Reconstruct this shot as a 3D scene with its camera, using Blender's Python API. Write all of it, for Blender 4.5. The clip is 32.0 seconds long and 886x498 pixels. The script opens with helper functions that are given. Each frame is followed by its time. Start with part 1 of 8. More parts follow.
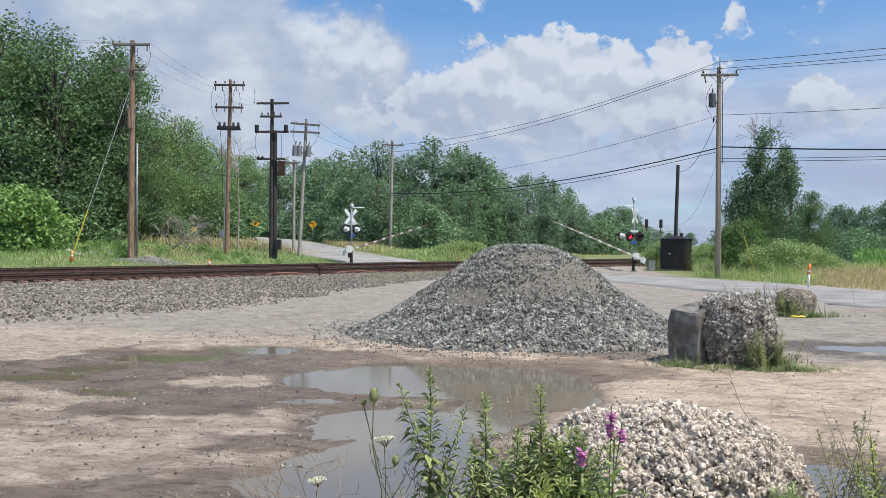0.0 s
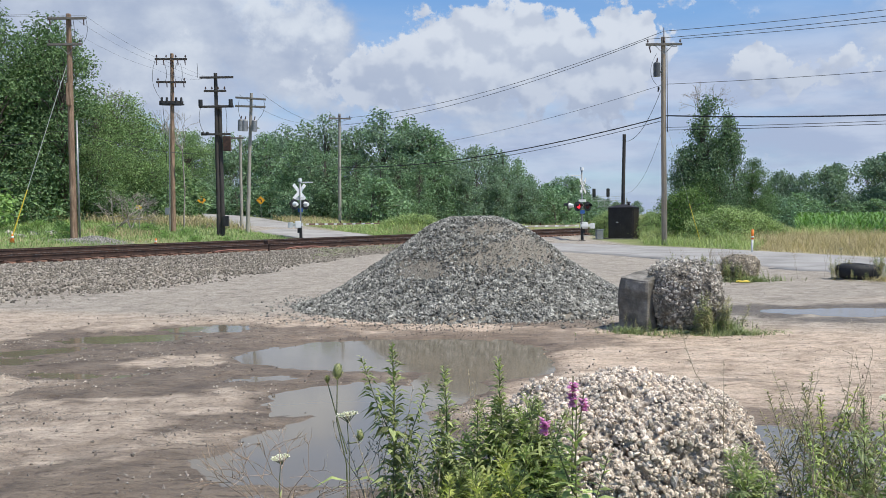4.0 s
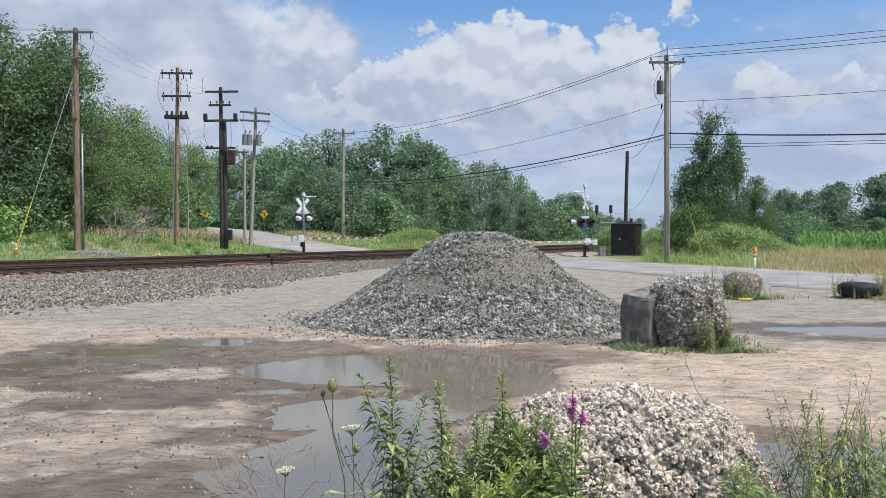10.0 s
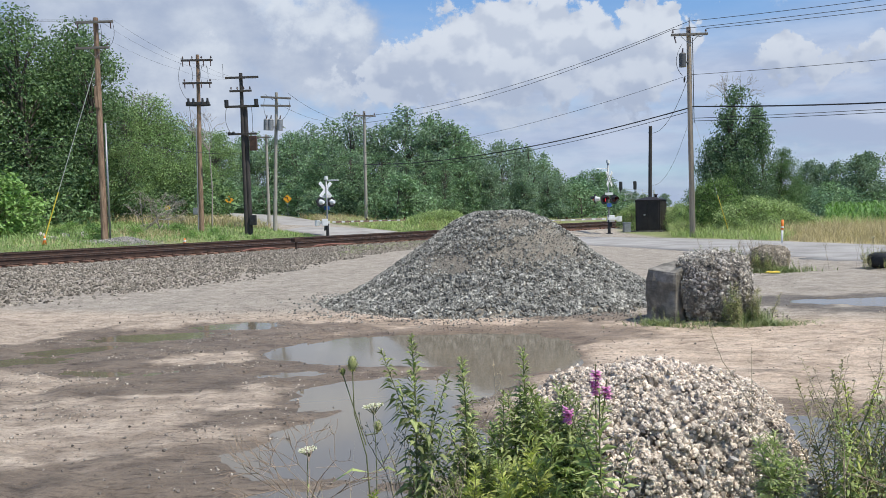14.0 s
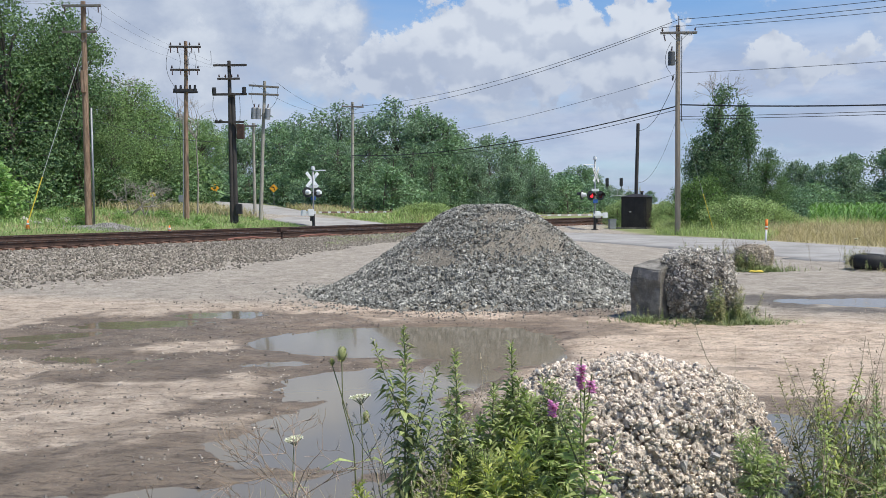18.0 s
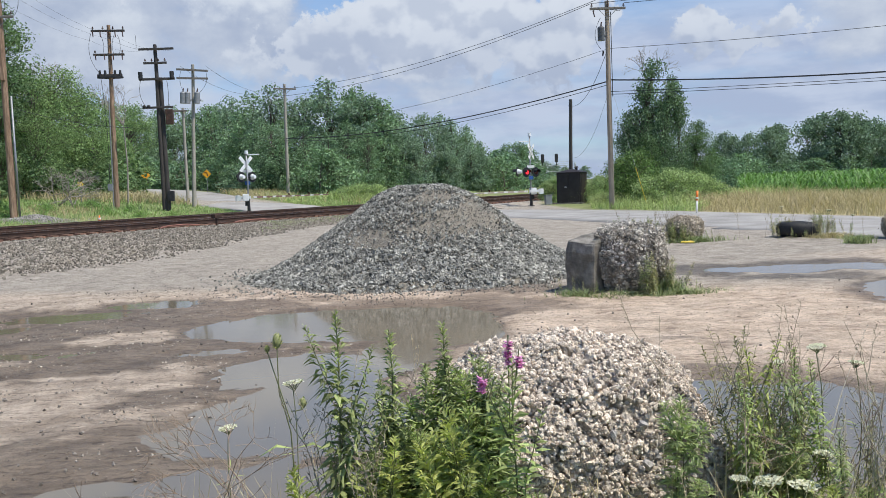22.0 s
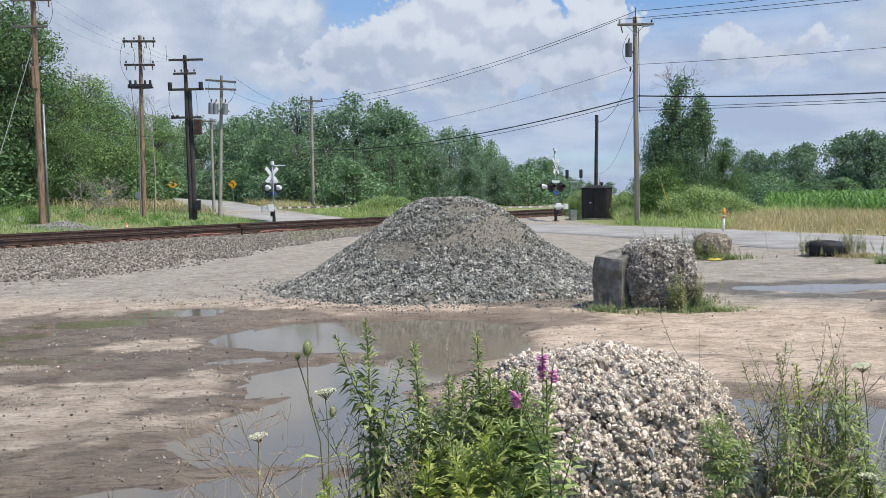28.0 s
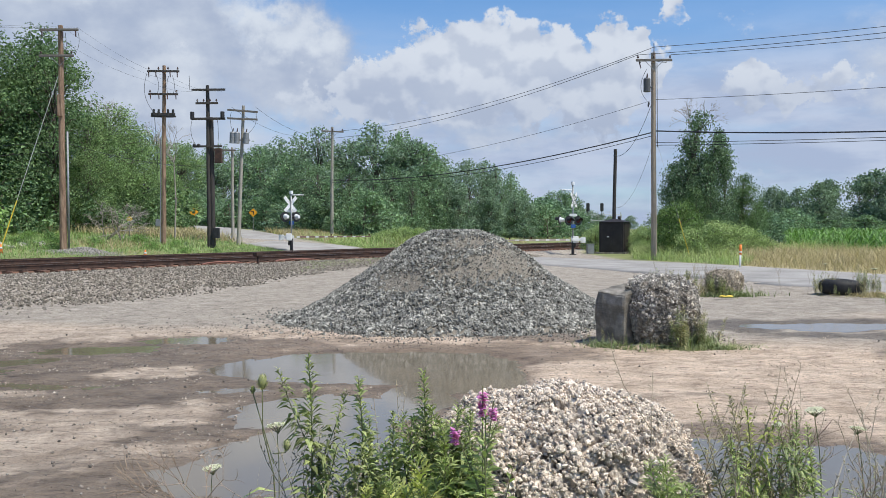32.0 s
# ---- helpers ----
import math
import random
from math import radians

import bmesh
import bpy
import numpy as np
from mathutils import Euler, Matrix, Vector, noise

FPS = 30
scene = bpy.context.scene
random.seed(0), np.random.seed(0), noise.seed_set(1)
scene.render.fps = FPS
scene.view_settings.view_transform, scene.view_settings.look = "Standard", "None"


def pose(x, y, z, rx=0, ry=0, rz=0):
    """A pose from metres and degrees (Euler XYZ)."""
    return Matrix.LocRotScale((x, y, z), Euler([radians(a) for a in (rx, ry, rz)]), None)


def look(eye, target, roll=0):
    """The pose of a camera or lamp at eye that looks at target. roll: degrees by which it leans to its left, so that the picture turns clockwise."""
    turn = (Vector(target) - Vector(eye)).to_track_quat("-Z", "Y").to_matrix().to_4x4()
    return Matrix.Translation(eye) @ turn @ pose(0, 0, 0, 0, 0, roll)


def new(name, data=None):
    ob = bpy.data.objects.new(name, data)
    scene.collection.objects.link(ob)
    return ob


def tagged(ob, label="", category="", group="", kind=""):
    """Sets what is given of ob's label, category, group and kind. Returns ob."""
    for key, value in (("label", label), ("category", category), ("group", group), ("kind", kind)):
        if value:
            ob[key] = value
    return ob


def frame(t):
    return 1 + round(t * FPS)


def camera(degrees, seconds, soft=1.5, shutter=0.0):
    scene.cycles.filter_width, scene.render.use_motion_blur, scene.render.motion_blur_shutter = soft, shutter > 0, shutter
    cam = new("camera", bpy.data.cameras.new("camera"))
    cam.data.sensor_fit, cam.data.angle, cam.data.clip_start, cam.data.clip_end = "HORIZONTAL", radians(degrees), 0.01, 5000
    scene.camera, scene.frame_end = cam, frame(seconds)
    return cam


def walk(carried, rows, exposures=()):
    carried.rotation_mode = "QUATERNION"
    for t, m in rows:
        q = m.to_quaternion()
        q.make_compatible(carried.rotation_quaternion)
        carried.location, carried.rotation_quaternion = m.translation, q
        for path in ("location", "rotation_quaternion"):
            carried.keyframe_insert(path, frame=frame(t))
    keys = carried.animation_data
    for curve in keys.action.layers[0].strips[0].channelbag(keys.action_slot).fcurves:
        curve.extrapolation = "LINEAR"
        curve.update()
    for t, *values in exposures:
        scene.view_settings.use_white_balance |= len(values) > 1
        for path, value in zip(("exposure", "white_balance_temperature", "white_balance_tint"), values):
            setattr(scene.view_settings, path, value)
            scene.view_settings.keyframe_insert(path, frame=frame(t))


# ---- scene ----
from mathutils import kdtree

cam = camera(53.9, 32.0, soft=0.6)
PATH = [
    (0, (0.034, 0.058, 1.586), (-0.084, 2.054, 1.575), 0.5),
    (0.5, (0.032, 0.036, 1.604), (-0.045, 2.034, 1.585), -0.0),
    (1, (0.015, 0.057, 1.598), (-0.041, 2.056, 1.564), -0.3),
    (1.5, (0.013, 0.059, 1.601), (-0.022, 2.058, 1.55), -0.5),
    (2, (-0.006, -0.002, 1.615), (-0.031, 1.997, 1.557), -0.8),
    (2.5, (-0.003, 0.002, 1.609), (-0.022, 2.001, 1.546), -0.9),
    (3, (0.003, 0.036, 1.597), (-0.009, 2.035, 1.528), -0.8),
    (3.5, (0.004, 0.043, 1.595), (-0.001, 2.042, 1.521), -0.7),
    (5.5, (0.005, 0.038, 1.595), (0.003, 2.036, 1.525), -0.6),
    (6, (-0.002, 0.013, 1.6), (-0.002, 2.012, 1.535), -0.4),
    (6.5, (0.0, 0.02, 1.598), (0.0, 2.019, 1.54), -0.3),
    (7, (0.003, 0.021, 1.597), (0.003, 2.02, 1.545), -0.3),
    (7.5, (-0.023, -0.08, 1.625), (-0.024, 1.919, 1.575), -0.3),
    (8, (-0.022, -0.064, 1.621), (-0.025, 1.935, 1.576), -0.2),
    (8.5, (-0.02, -0.047, 1.616), (-0.023, 1.953, 1.575), -0.1),
    (9, (-0.018, -0.045, 1.614), (-0.022, 1.954, 1.575), -0.1),
    (9.5, (-0.013, -0.027, 1.608), (-0.019, 1.973, 1.57), -0.1),
    (10, (-0.005, -0.009, 1.6), (-0.014, 1.991, 1.561), -0.2),
    (10.5, (0.001, 0.013, 1.591), (-0.011, 2.013, 1.548), -0.1),
    (11, (0.016, 0.016, 1.585), (-0.001, 2.015, 1.536), -0.2),
    (11.5, (0.015, 0.028, 1.574), (-0.002, 2.027, 1.519), -0.5),
    (12, (0.032, 0.068, 1.565), (0.013, 2.067, 1.505), -1.0),
    (12.5, (0.022, 0.046, 1.571), (-0.013, 2.045, 1.504), -1.4),
    (13, (0.024, 0.036, 1.575), (-0.036, 2.034, 1.503), -1.7),
    (13.5, (0.023, 0.046, 1.575), (-0.047, 2.043, 1.498), -1.8),
    (14, (0.017, 0.042, 1.577), (-0.048, 2.039, 1.495), -1.6),
    (14.5, (0.013, 0.042, 1.576), (-0.046, 2.04, 1.489), -1.3),
    (16.5, (0.001, 0.02, 1.582), (-0.042, 2.017, 1.48), -0.6),
    (17, (0.005, 0.028, 1.579), (-0.034, 2.025, 1.478), -0.6),
    (17.5, (0.006, 0.035, 1.577), (-0.029, 2.032, 1.476), -0.5),
    (18, (0.002, 0.023, 1.579), (-0.03, 2.02, 1.48), -0.4),
    (18.5, (0.009, 0.042, 1.574), (-0.02, 2.039, 1.478), -0.4),
    (19, (0.019, 0.021, 1.568), (-0.007, 2.018, 1.464), -0.2),
    (19.5, (0.138, 0.108, 1.549), (0.281, 2.1, 1.441), -4.9),
    (20, (0.164, 0.126, 1.549), (0.501, 2.093, 1.412), -4.2),
    (20.5, (0.092, 0.051, 1.575), (0.389, 2.024, 1.436), -3.0),
    (21, (0.065, 0.038, 1.582), (0.301, 2.018, 1.436), -3.1),
    (21.5, (0.047, 0.016, 1.583), (0.167, 2.008, 1.439), -2.8),
    (22, (0.043, 0.008, 1.586), (0.149, 2.0, 1.438), -2.1),
    (22.5, (0.05, 0.034, 1.579), (0.152, 2.026, 1.435), -1.7),
    (23, (0.048, 0.03, 1.579), (0.152, 2.022, 1.443), -1.6),
    (23.5, (0.047, 0.025, 1.58), (0.142, 2.019, 1.449), -1.7),
    (24, (0.042, 0.014, 1.58), (0.131, 2.008, 1.452), -1.7),
    (24.5, (0.037, 0.016, 1.58), (0.116, 2.01, 1.452), -1.6),
    (25, (0.038, 0.022, 1.578), (0.104, 2.017, 1.455), -1.4),
    (25.5, (0.039, 0.021, 1.577), (0.098, 2.017, 1.457), -1.5),
    (27.5, (0.04, 0.032, 1.574), (0.088, 2.029, 1.468), -1.2),
    (28, (-0.006, 0.053, 1.569), (0.049, 2.048, 1.454), -1.2),
    (28.5, (-0.014, 0.049, 1.562), (0.068, 2.043, 1.437), -0.9),
    (29, (0.271, 0.109, 1.547), (0.355, 2.104, 1.427), -0.3),
    (29.5, (0.371, 0.109, 1.564), (0.44, 2.103, 1.433), -0.1),
    (30, (0.274, 0.086, 1.579), (0.331, 2.081, 1.452), -0.2),
    (30.5, (0.219, 0.057, 1.58), (0.253, 2.054, 1.476), -0.4),
    (31, (0.228, 0.018, 1.589), (0.251, 2.017, 1.53), -0.5),
    (31.5, (0.239, 0.029, 1.585), (0.251, 2.029, 1.54), -0.5),
    (32, (0.238, 0.023, 1.587), (0.247, 2.022, 1.544), -0.3),
]
walk(cam, [(t, look(eye, target, roll)) for t, eye, target, roll in PATH])

# ---------------------------------------------------------------- light
SUN_EL, SUN_AZ = radians(60), radians(122)      # azimuth clockwise from +y
sun_way = Vector((math.cos(SUN_EL) * math.sin(SUN_AZ), math.cos(SUN_EL) * math.cos(SUN_AZ), math.sin(SUN_EL)))
sun = new("sun", bpy.data.lights.new("sun", "SUN"))
sun.data.energy, sun.data.angle, sun.data.color = 4.9, radians(0.6), (1.0, 0.94, 0.83)
sun.matrix_world = look((0, 0, 60), Vector((0, 0, 60)) - sun_way)
scene.view_settings.exposure = -0.07


def build_world():
    """Blue sky with a soft high layer and heaped clouds; u is the bearing and e the height of a direction, in radians."""
    w = bpy.data.worlds.new("sky")
    scene.world = w
    w.use_nodes = True
    nt = w.node_tree
    nt.nodes.clear()
    n, link = nt.nodes.new, nt.links.new

    def math_node(op, a, b=0.0, c=0.0):
        m = n("ShaderNodeMath")
        m.operation = op
        for k, v in enumerate((a, b, c)):
            if isinstance(v, (int, float)):
                m.inputs[k].default_value = v
            else:
                link(v, m.inputs[k])
        return m.outputs[0]

    def fit_range(src, a, b, c, d):
        m = n("ShaderNodeMapRange")
        m.interpolation_type = "SMOOTHSTEP"
        for k, v in zip(("From Min", "From Max", "To Min", "To Max"), (a, b, c, d)):
            m.inputs[k].default_value = v
        link(src, m.inputs["Value"])
        return m.outputs[0]

    def mixc(f, a, b):
        m = n("ShaderNodeMix")
        m.data_type = "RGBA"
        for k, v in ((0, f), (6, a), (7, b)):
            if isinstance(v, tuple):
                m.inputs[k].default_value = (*v, 1)
            elif isinstance(v, float):
                m.inputs[k].default_value = v
            else:
                link(v, m.inputs[k])
        return m.outputs[2]

    tc = n("ShaderNodeTexCoord")
    split = n("ShaderNodeSeparateXYZ")
    link(tc.outputs["Generated"], split.inputs[0])
    u, e = math_node("ARCTAN2", split.outputs[0], split.outputs[1]), math_node("ARCSINE", split.outputs[2])
    ue = n("ShaderNodeCombineXYZ")
    link(u, ue.inputs[0])
    link(e, ue.inputs[1])

    def noise_at(scale, detail, rough, stretch=(1, 1, 1), shift=(0, 0, 0)):
        mp = n("ShaderNodeMapping")
        mp.inputs["Scale"].default_value, mp.inputs["Location"].default_value = stretch, shift
        link(tc.outputs["Generated"], mp.inputs[0])
        t = n("ShaderNodeTexNoise")
        t.inputs["Scale"].default_value, t.inputs["Detail"].default_value, t.inputs["Roughness"].default_value = scale, detail, rough
        link(mp.outputs[0], t.inputs[0])
        return t.outputs[0]

    # edges of the heaped clouds are curled by a fine noise
    curl, push, warped = n("ShaderNodeTexNoise"), n("ShaderNodeVectorMath"), n("ShaderNodeVectorMath")
    curl.inputs["Scale"].default_value, curl.inputs["Detail"].default_value, curl.inputs["Roughness"].default_value = 15.0, 8.0, 0.62
    link(tc.outputs["Generated"], curl.inputs[0])
    push.operation, warped.operation = "MULTIPLY_ADD", "ADD"
    push.inputs[1].default_value, push.inputs[2].default_value = (0.16, 0.13, 0.0), (-0.08, -0.065, 0.0)
    link(curl.outputs["Color"], push.inputs[0])
    link(ue.outputs[0], warped.inputs[0])
    link(push.outputs[0], warped.inputs[1])

    def heap(u0, e0, a, b, amp, inner=0.5):
        sub, mul, ln = n("ShaderNodeVectorMath"), n("ShaderNodeVectorMath"), n("ShaderNodeVectorMath")
        sub.operation, mul.operation, ln.operation = "SUBTRACT", "MULTIPLY", "LENGTH"
        sub.inputs[1].default_value, mul.inputs[1].default_value = (u0, e0, 0), (1 / a, 1 / b, 0)
        link(warped.outputs[0], sub.inputs[0])
        link(sub.outputs[0], mul.inputs[0])
        link(mul.outputs[0], ln.inputs[0])
        return fit_range(ln.outputs["Value"], inner, 1.15, amp, 0.0)

    def joined(rows, op, inner):
        total = None
        for row in rows:
            h = heap(*row, inner)
            total = h if total is None else math_node(op, total, h)
        return total

    # heaped clouds: bearing, height, half-widths, weight
    heaps = [(-0.06, 0.16, 0.08, 0.05, 0.5), (0.0, 0.17, 0.085, 0.06, 0.5), (0.045, 0.175, 0.075, 0.07, 0.5), (0.095, 0.185, 0.06, 0.072, 0.5), (0.14, 0.17, 0.06, 0.055, 0.48),
             (0.195, 0.2, 0.04, 0.04, 0.46), (0.175, 0.15, 0.08, 0.05, 0.44), (0.235, 0.17, 0.03, 0.03, 0.34), (0.262, 0.235, 0.03, 0.035, 0.32), (0.335, 0.148, 0.05, 0.025, 0.4), (0.41, 0.143, 0.05, 0.018, 0.32)]
    # broad soft clouds
    banks = [(-0.36, 0.2, 0.27, 0.17, 0.6), (-0.18, 0.2, 0.14, 0.1, 0.55), (-0.13, 0.17, 0.11, 0.07, 0.5), (-0.62, 0.2, 0.25, 0.2, 0.6), (0.05, 0.12, 0.2, 0.04, 0.3), (0.53, 0.15, 0.12, 0.08, 0.4), (0.75, 0.15, 0.2, 0.12, 0.4)]
    ridges = [(-0.2, 0.24, 0.075, 0.03, 0.55), (-0.155, 0.215, 0.06, 0.035, 0.55), (-0.1, 0.175, 0.06, 0.03, 0.3), (-0.3, 0.16, 0.1, 0.03, 0.25), (-0.4, 0.25, 0.1, 0.03, 0.3)]
    billow = noise_at(16.0, 12.0, 0.6, (1, 1, 1.2))
    lifted = noise_at(16.0, 12.0, 0.6, (1, 1, 1.2), (0.004, 0.0, 0.012))
    soft = noise_at(9.0, 7.0, 0.54, (1, 1, 1.7), (0.7, 2.2, 0.3))
    swell, swell_up = noise_at(16.0, 3.5, 0.5, (1, 1, 1.2)), noise_at(16.0, 3.5, 0.5, (1, 1, 1.2), (0.006, 0.0, 0.018))
    body = math_node("ADD", math_node("MULTIPLY", math_node("SUBTRACT", billow, 0.5), 1.5), joined(heaps, "MAXIMUM", 0.5))
    cover = fit_range(body, 0.17, 0.34, 0.0, 1.0)
    bright = fit_range(math_node("ADD", math_node("SUBTRACT", swell, swell_up), math_node("MULTIPLY", math_node("SUBTRACT", billow, lifted), 0.35)), -0.09, 0.09, 0.0, 1.0)
    core = fit_range(math_node("ADD", math_node("MULTIPLY", soft, 0.12), e), 0.18, 0.25, 0.0, 1.0)
    bank_body = math_node("ADD", math_node("MULTIPLY", math_node("SUBTRACT", soft, 0.5), 0.9), joined(banks, "MAXIMUM", 0.1))
    bank_cover = fit_range(bank_body, 0.08, 0.42, 0.0, 0.96)
    bank_shade = math_node("ADD", math_node("MULTIPLY", math_node("SUBTRACT", soft, 0.46), 2.1), joined(ridges, "MAXIMUM", 0.1))
    bank_shade = fit_range(math_node("ADD", bank_shade, math_node("MULTIPLY", math_node("SUBTRACT", billow, 0.5), 0.35)), -0.25, 0.75, 0.0, 1.0)
    veil_noise = noise_at(3.0, 6.0, 0.55, (1, 1, 5.0), (3.1, 1.7, 0.4))
    veil = math_node("MULTIPLY", fit_range(veil_noise, 0.32, 0.58, 0.45, 0.97), fit_range(e, 0.14, 0.26, 1.0, 0.06))
    veil = math_node("MAXIMUM", veil, fit_range(e, 0.0, 0.1, 0.9, 0.0))
    sky = n("ShaderNodeTexSky")
    sky.sky_type, sky.sun_disc = "NISHITA", False
    sky.sun_elevation, sky.sun_rotation = SUN_EL, SUN_AZ
    sky.dust_density, sky.ozone_density = 0.6, 2.0
    dim = n("ShaderNodeVectorMath")
    dim.operation = "MULTIPLY"
    dim.inputs[1].default_value = (0.1, 0.143, 0.181)
    link(sky.outputs[0], dim.inputs[0])
    veiled = mixc(veil, dim.outputs[0], mixc(fit_range(noise_at(9.0, 6.0, 0.55, (1, 1, 3.5), (1.0, 0.2, 2.0)), 0.38, 0.62, 0.0, 1.0), (0.48, 0.575, 0.79), (0.63, 0.715, 0.9)))
    veiled = mixc(bank_cover, veiled, mixc(bank_shade, (0.46, 0.545, 0.725), (0.82, 0.89, 0.99)))
    puff = mixc(math_node("ADD", math_node("MULTIPLY", bright, 0.55), math_node("MULTIPLY", core, 0.45)), (0.49, 0.575, 0.75), (0.79, 0.86, 0.975))
    bg = n("ShaderNodeBackground")
    link(mixc(cover, veiled, puff), bg.inputs[0])
    bg.inputs["Strength"].default_value = 0.88
    out = n("ShaderNodeOutputWorld")
    link(bg.outputs[0], out.inputs[0])


build_world()

# ---------------------------------------------------------------- numeric noise
rng = np.random.default_rng(7)


def hash2(ix, iy, seed):
    h = (ix.astype(np.int64) * 374761393 + iy.astype(np.int64) * 668265263 + seed * 974711) & 0x7FFFFFFF
    h = ((h ^ (h >> 13)) * 1274126177) & 0x7FFFFFFF
    return ((h ^ (h >> 16)) & 0xFFFF) / 65535.0


def vnoise(x, y, seed=0):
    """Smooth value noise, 0 to 1, one cell a unit."""
    ix, iy = np.floor(x), np.floor(y)
    fx, fy = x - ix, y - iy
    fx, fy = fx * fx * (3 - 2 * fx), fy * fy * (3 - 2 * fy)
    a, b = hash2(ix, iy, seed), hash2(ix + 1, iy, seed)
    c, d = hash2(ix, iy + 1, seed), hash2(ix + 1, iy + 1, seed)
    return (a * (1 - fx) + b * fx) * (1 - fy) + (c * (1 - fx) + d * fx) * fy


def fbm(x, y, seed=0, octaves=4):
    total, amp, norm = 0.0, 1.0, 0.0
    for k in range(octaves):
        total = total + amp * vnoise(x * 2**k + 17.3 * k, y * 2**k - 9.1 * k, seed + k)
        norm, amp = norm + amp, amp * 0.5
    return total / norm


def ease(a, b, v):
    t = np.clip((v - a) / (b - a), 0, 1)
    return t * t * (3 - 2 * t)


# ---------------------------------------------------------------- the lie of the land
TRACK = np.array((0.594, 0.804))                 # the way the rails run
ACROSS = np.array((-0.804, 0.594))               # over the rails, away from the yard
RAIL_A, RAIL_B = 29.1, 33.6                      # near rails of the two tracks, across
GAUGE = 1.5
ROAD = [(21.5, -6), (19.3, 3), (16.6, 12), (14.2, 21), (11.6, 30), (8.6, 39), (4.2, 47), (-2.0, 52.0),
        (-7.4, 55.8), (-12.2, 63), (-17.0, 75), (-22.5, 88), (-30, 100), (-46, 112), (-80, 124)]


def smooth_line(points, step):
    """A rounded line through the points, as an array of places at about even steps."""
    p = np.array(points, float)
    p = np.vstack([2 * p[0] - p[1], p, 2 * p[-1] - p[-2]])
    out = []
    for a, b, c, d in zip(p, p[1:], p[2:], p[3:]):
        count = max(2, int(np.linalg.norm(c - b) / step))
        t = np.linspace(0, 1, count, endpoint=False)[:, None]
        out.append(0.5 * (2 * b + (c - a) * t + (2 * a - 5 * b + 4 * c - d) * t**2 + (3 * b - a - 3 * c + d) * t**3))
    return np.vstack(out + [p[-2][None]])


ROAD_LINE = smooth_line(ROAD, 1.0)


def road_far(x, y):
    """Distance from the road's middle."""
    shape = np.shape(x)
    q = np.stack([np.ravel(x), np.ravel(y)], -1)
    best = np.full(len(q), 1e9)
    for c in ROAD_LINE[::2]:
        best = np.minimum(best, (q[:, 0] - c[0]) ** 2 + (q[:, 1] - c[1]) ** 2)
    return np.sqrt(best).reshape(shape)


# puddles: ellipses (x, y, half-length, half-width, turn) whose union, roughened, lies under water
PUDDLES = [
    (-0.55, 10.35, 1.75, 1.3, 0), (-1.75, 10.25, 0.75, 0.65, 0), (0.5, 9.65, 0.75, 1.05, 0), (-0.75, 7.75, 0.9, 0.75, 0), (0.0, 8.4, 0.4, 0.95, 0),
    (-0.5, 6.4, 0.75, 1.1, 0), (-0.95, 5.65, 0.8, 0.5, 0), (-1.55, 4.75, 0.55, 0.2, 0), (-1.95, 8.75, 0.3, 0.14, 0),
    (-0.9, 4.75, 0.75, 0.32, 0), (-4.4, 11.95, 0.98, 0.55, 8), (-3.55, 12.95, 0.62, 0.52, 0), (-5.05, 10.85, 0.62, 0.36, 0), (-5.45, 10.05, 0.75, 0.3, 0), (-3.9, 9.2, 0.5, 0.16, 0), (-5.6, 8.3, 0.6, 0.3, 0),
    (6.45, 14.2, 1.1, 0.58, -4), (8.3, 13.9, 1.5, 0.62, -20), (7.6, 11.0, 1.75, 1.3, 30), (9.2, 10.8, 1.7, 1.7, 0),
    (2.75, 5.3, 1.05, 1.15, -15), (3.7, 4.4, 1.2, 0.9, -25), (2.25, 6.2, 0.45, 0.55, 0), (5.2, 3.7, 1.2, 0.8, -20),
]
DARK_MUD = [(-3.6, 11.3, 2.3, 1.3, 0), (-2.0, 12.5, 1.7, 0.5, 5), (-1.1, 5.0, 1.3, 0.6, 0), (5.7, 8.3, 0.5, 0.16, -10), (5.0, 7.0, 0.6, 0.16, -15), (5.6, 12.6, 0.7, 0.35, 0), (-4.7, 10.9, 1.7, 1.9, 0), (-2.6, 8.7, 1.5, 0.8, 10), (-2.4, 5.0, 2.4, 0.7, 0), (-1.9, 11.9, 2.4, 0.7, 5), (0.6, 11.2, 1.8, 1.1, 0), (-5.8, 8.2, 1.2, 0.8, 0), (2.6, 6.6, 1.2, 0.7, -10), (-1.6, 7.0, 0.7, 0.6, 0),
            (7.8, 8.3, 0.9, 0.35, -20), (7.0, 14.4, 2.4, 1.0, 0), (6.2, 12.7, 1.1, 0.6, 0), (5.0, 14.0, 0.8, 0.8, 0), (1.8, 12.6, 1.4, 0.7, -15), (2.4, 8.0, 0.8, 0.25, -10)]
WATER = -0.03


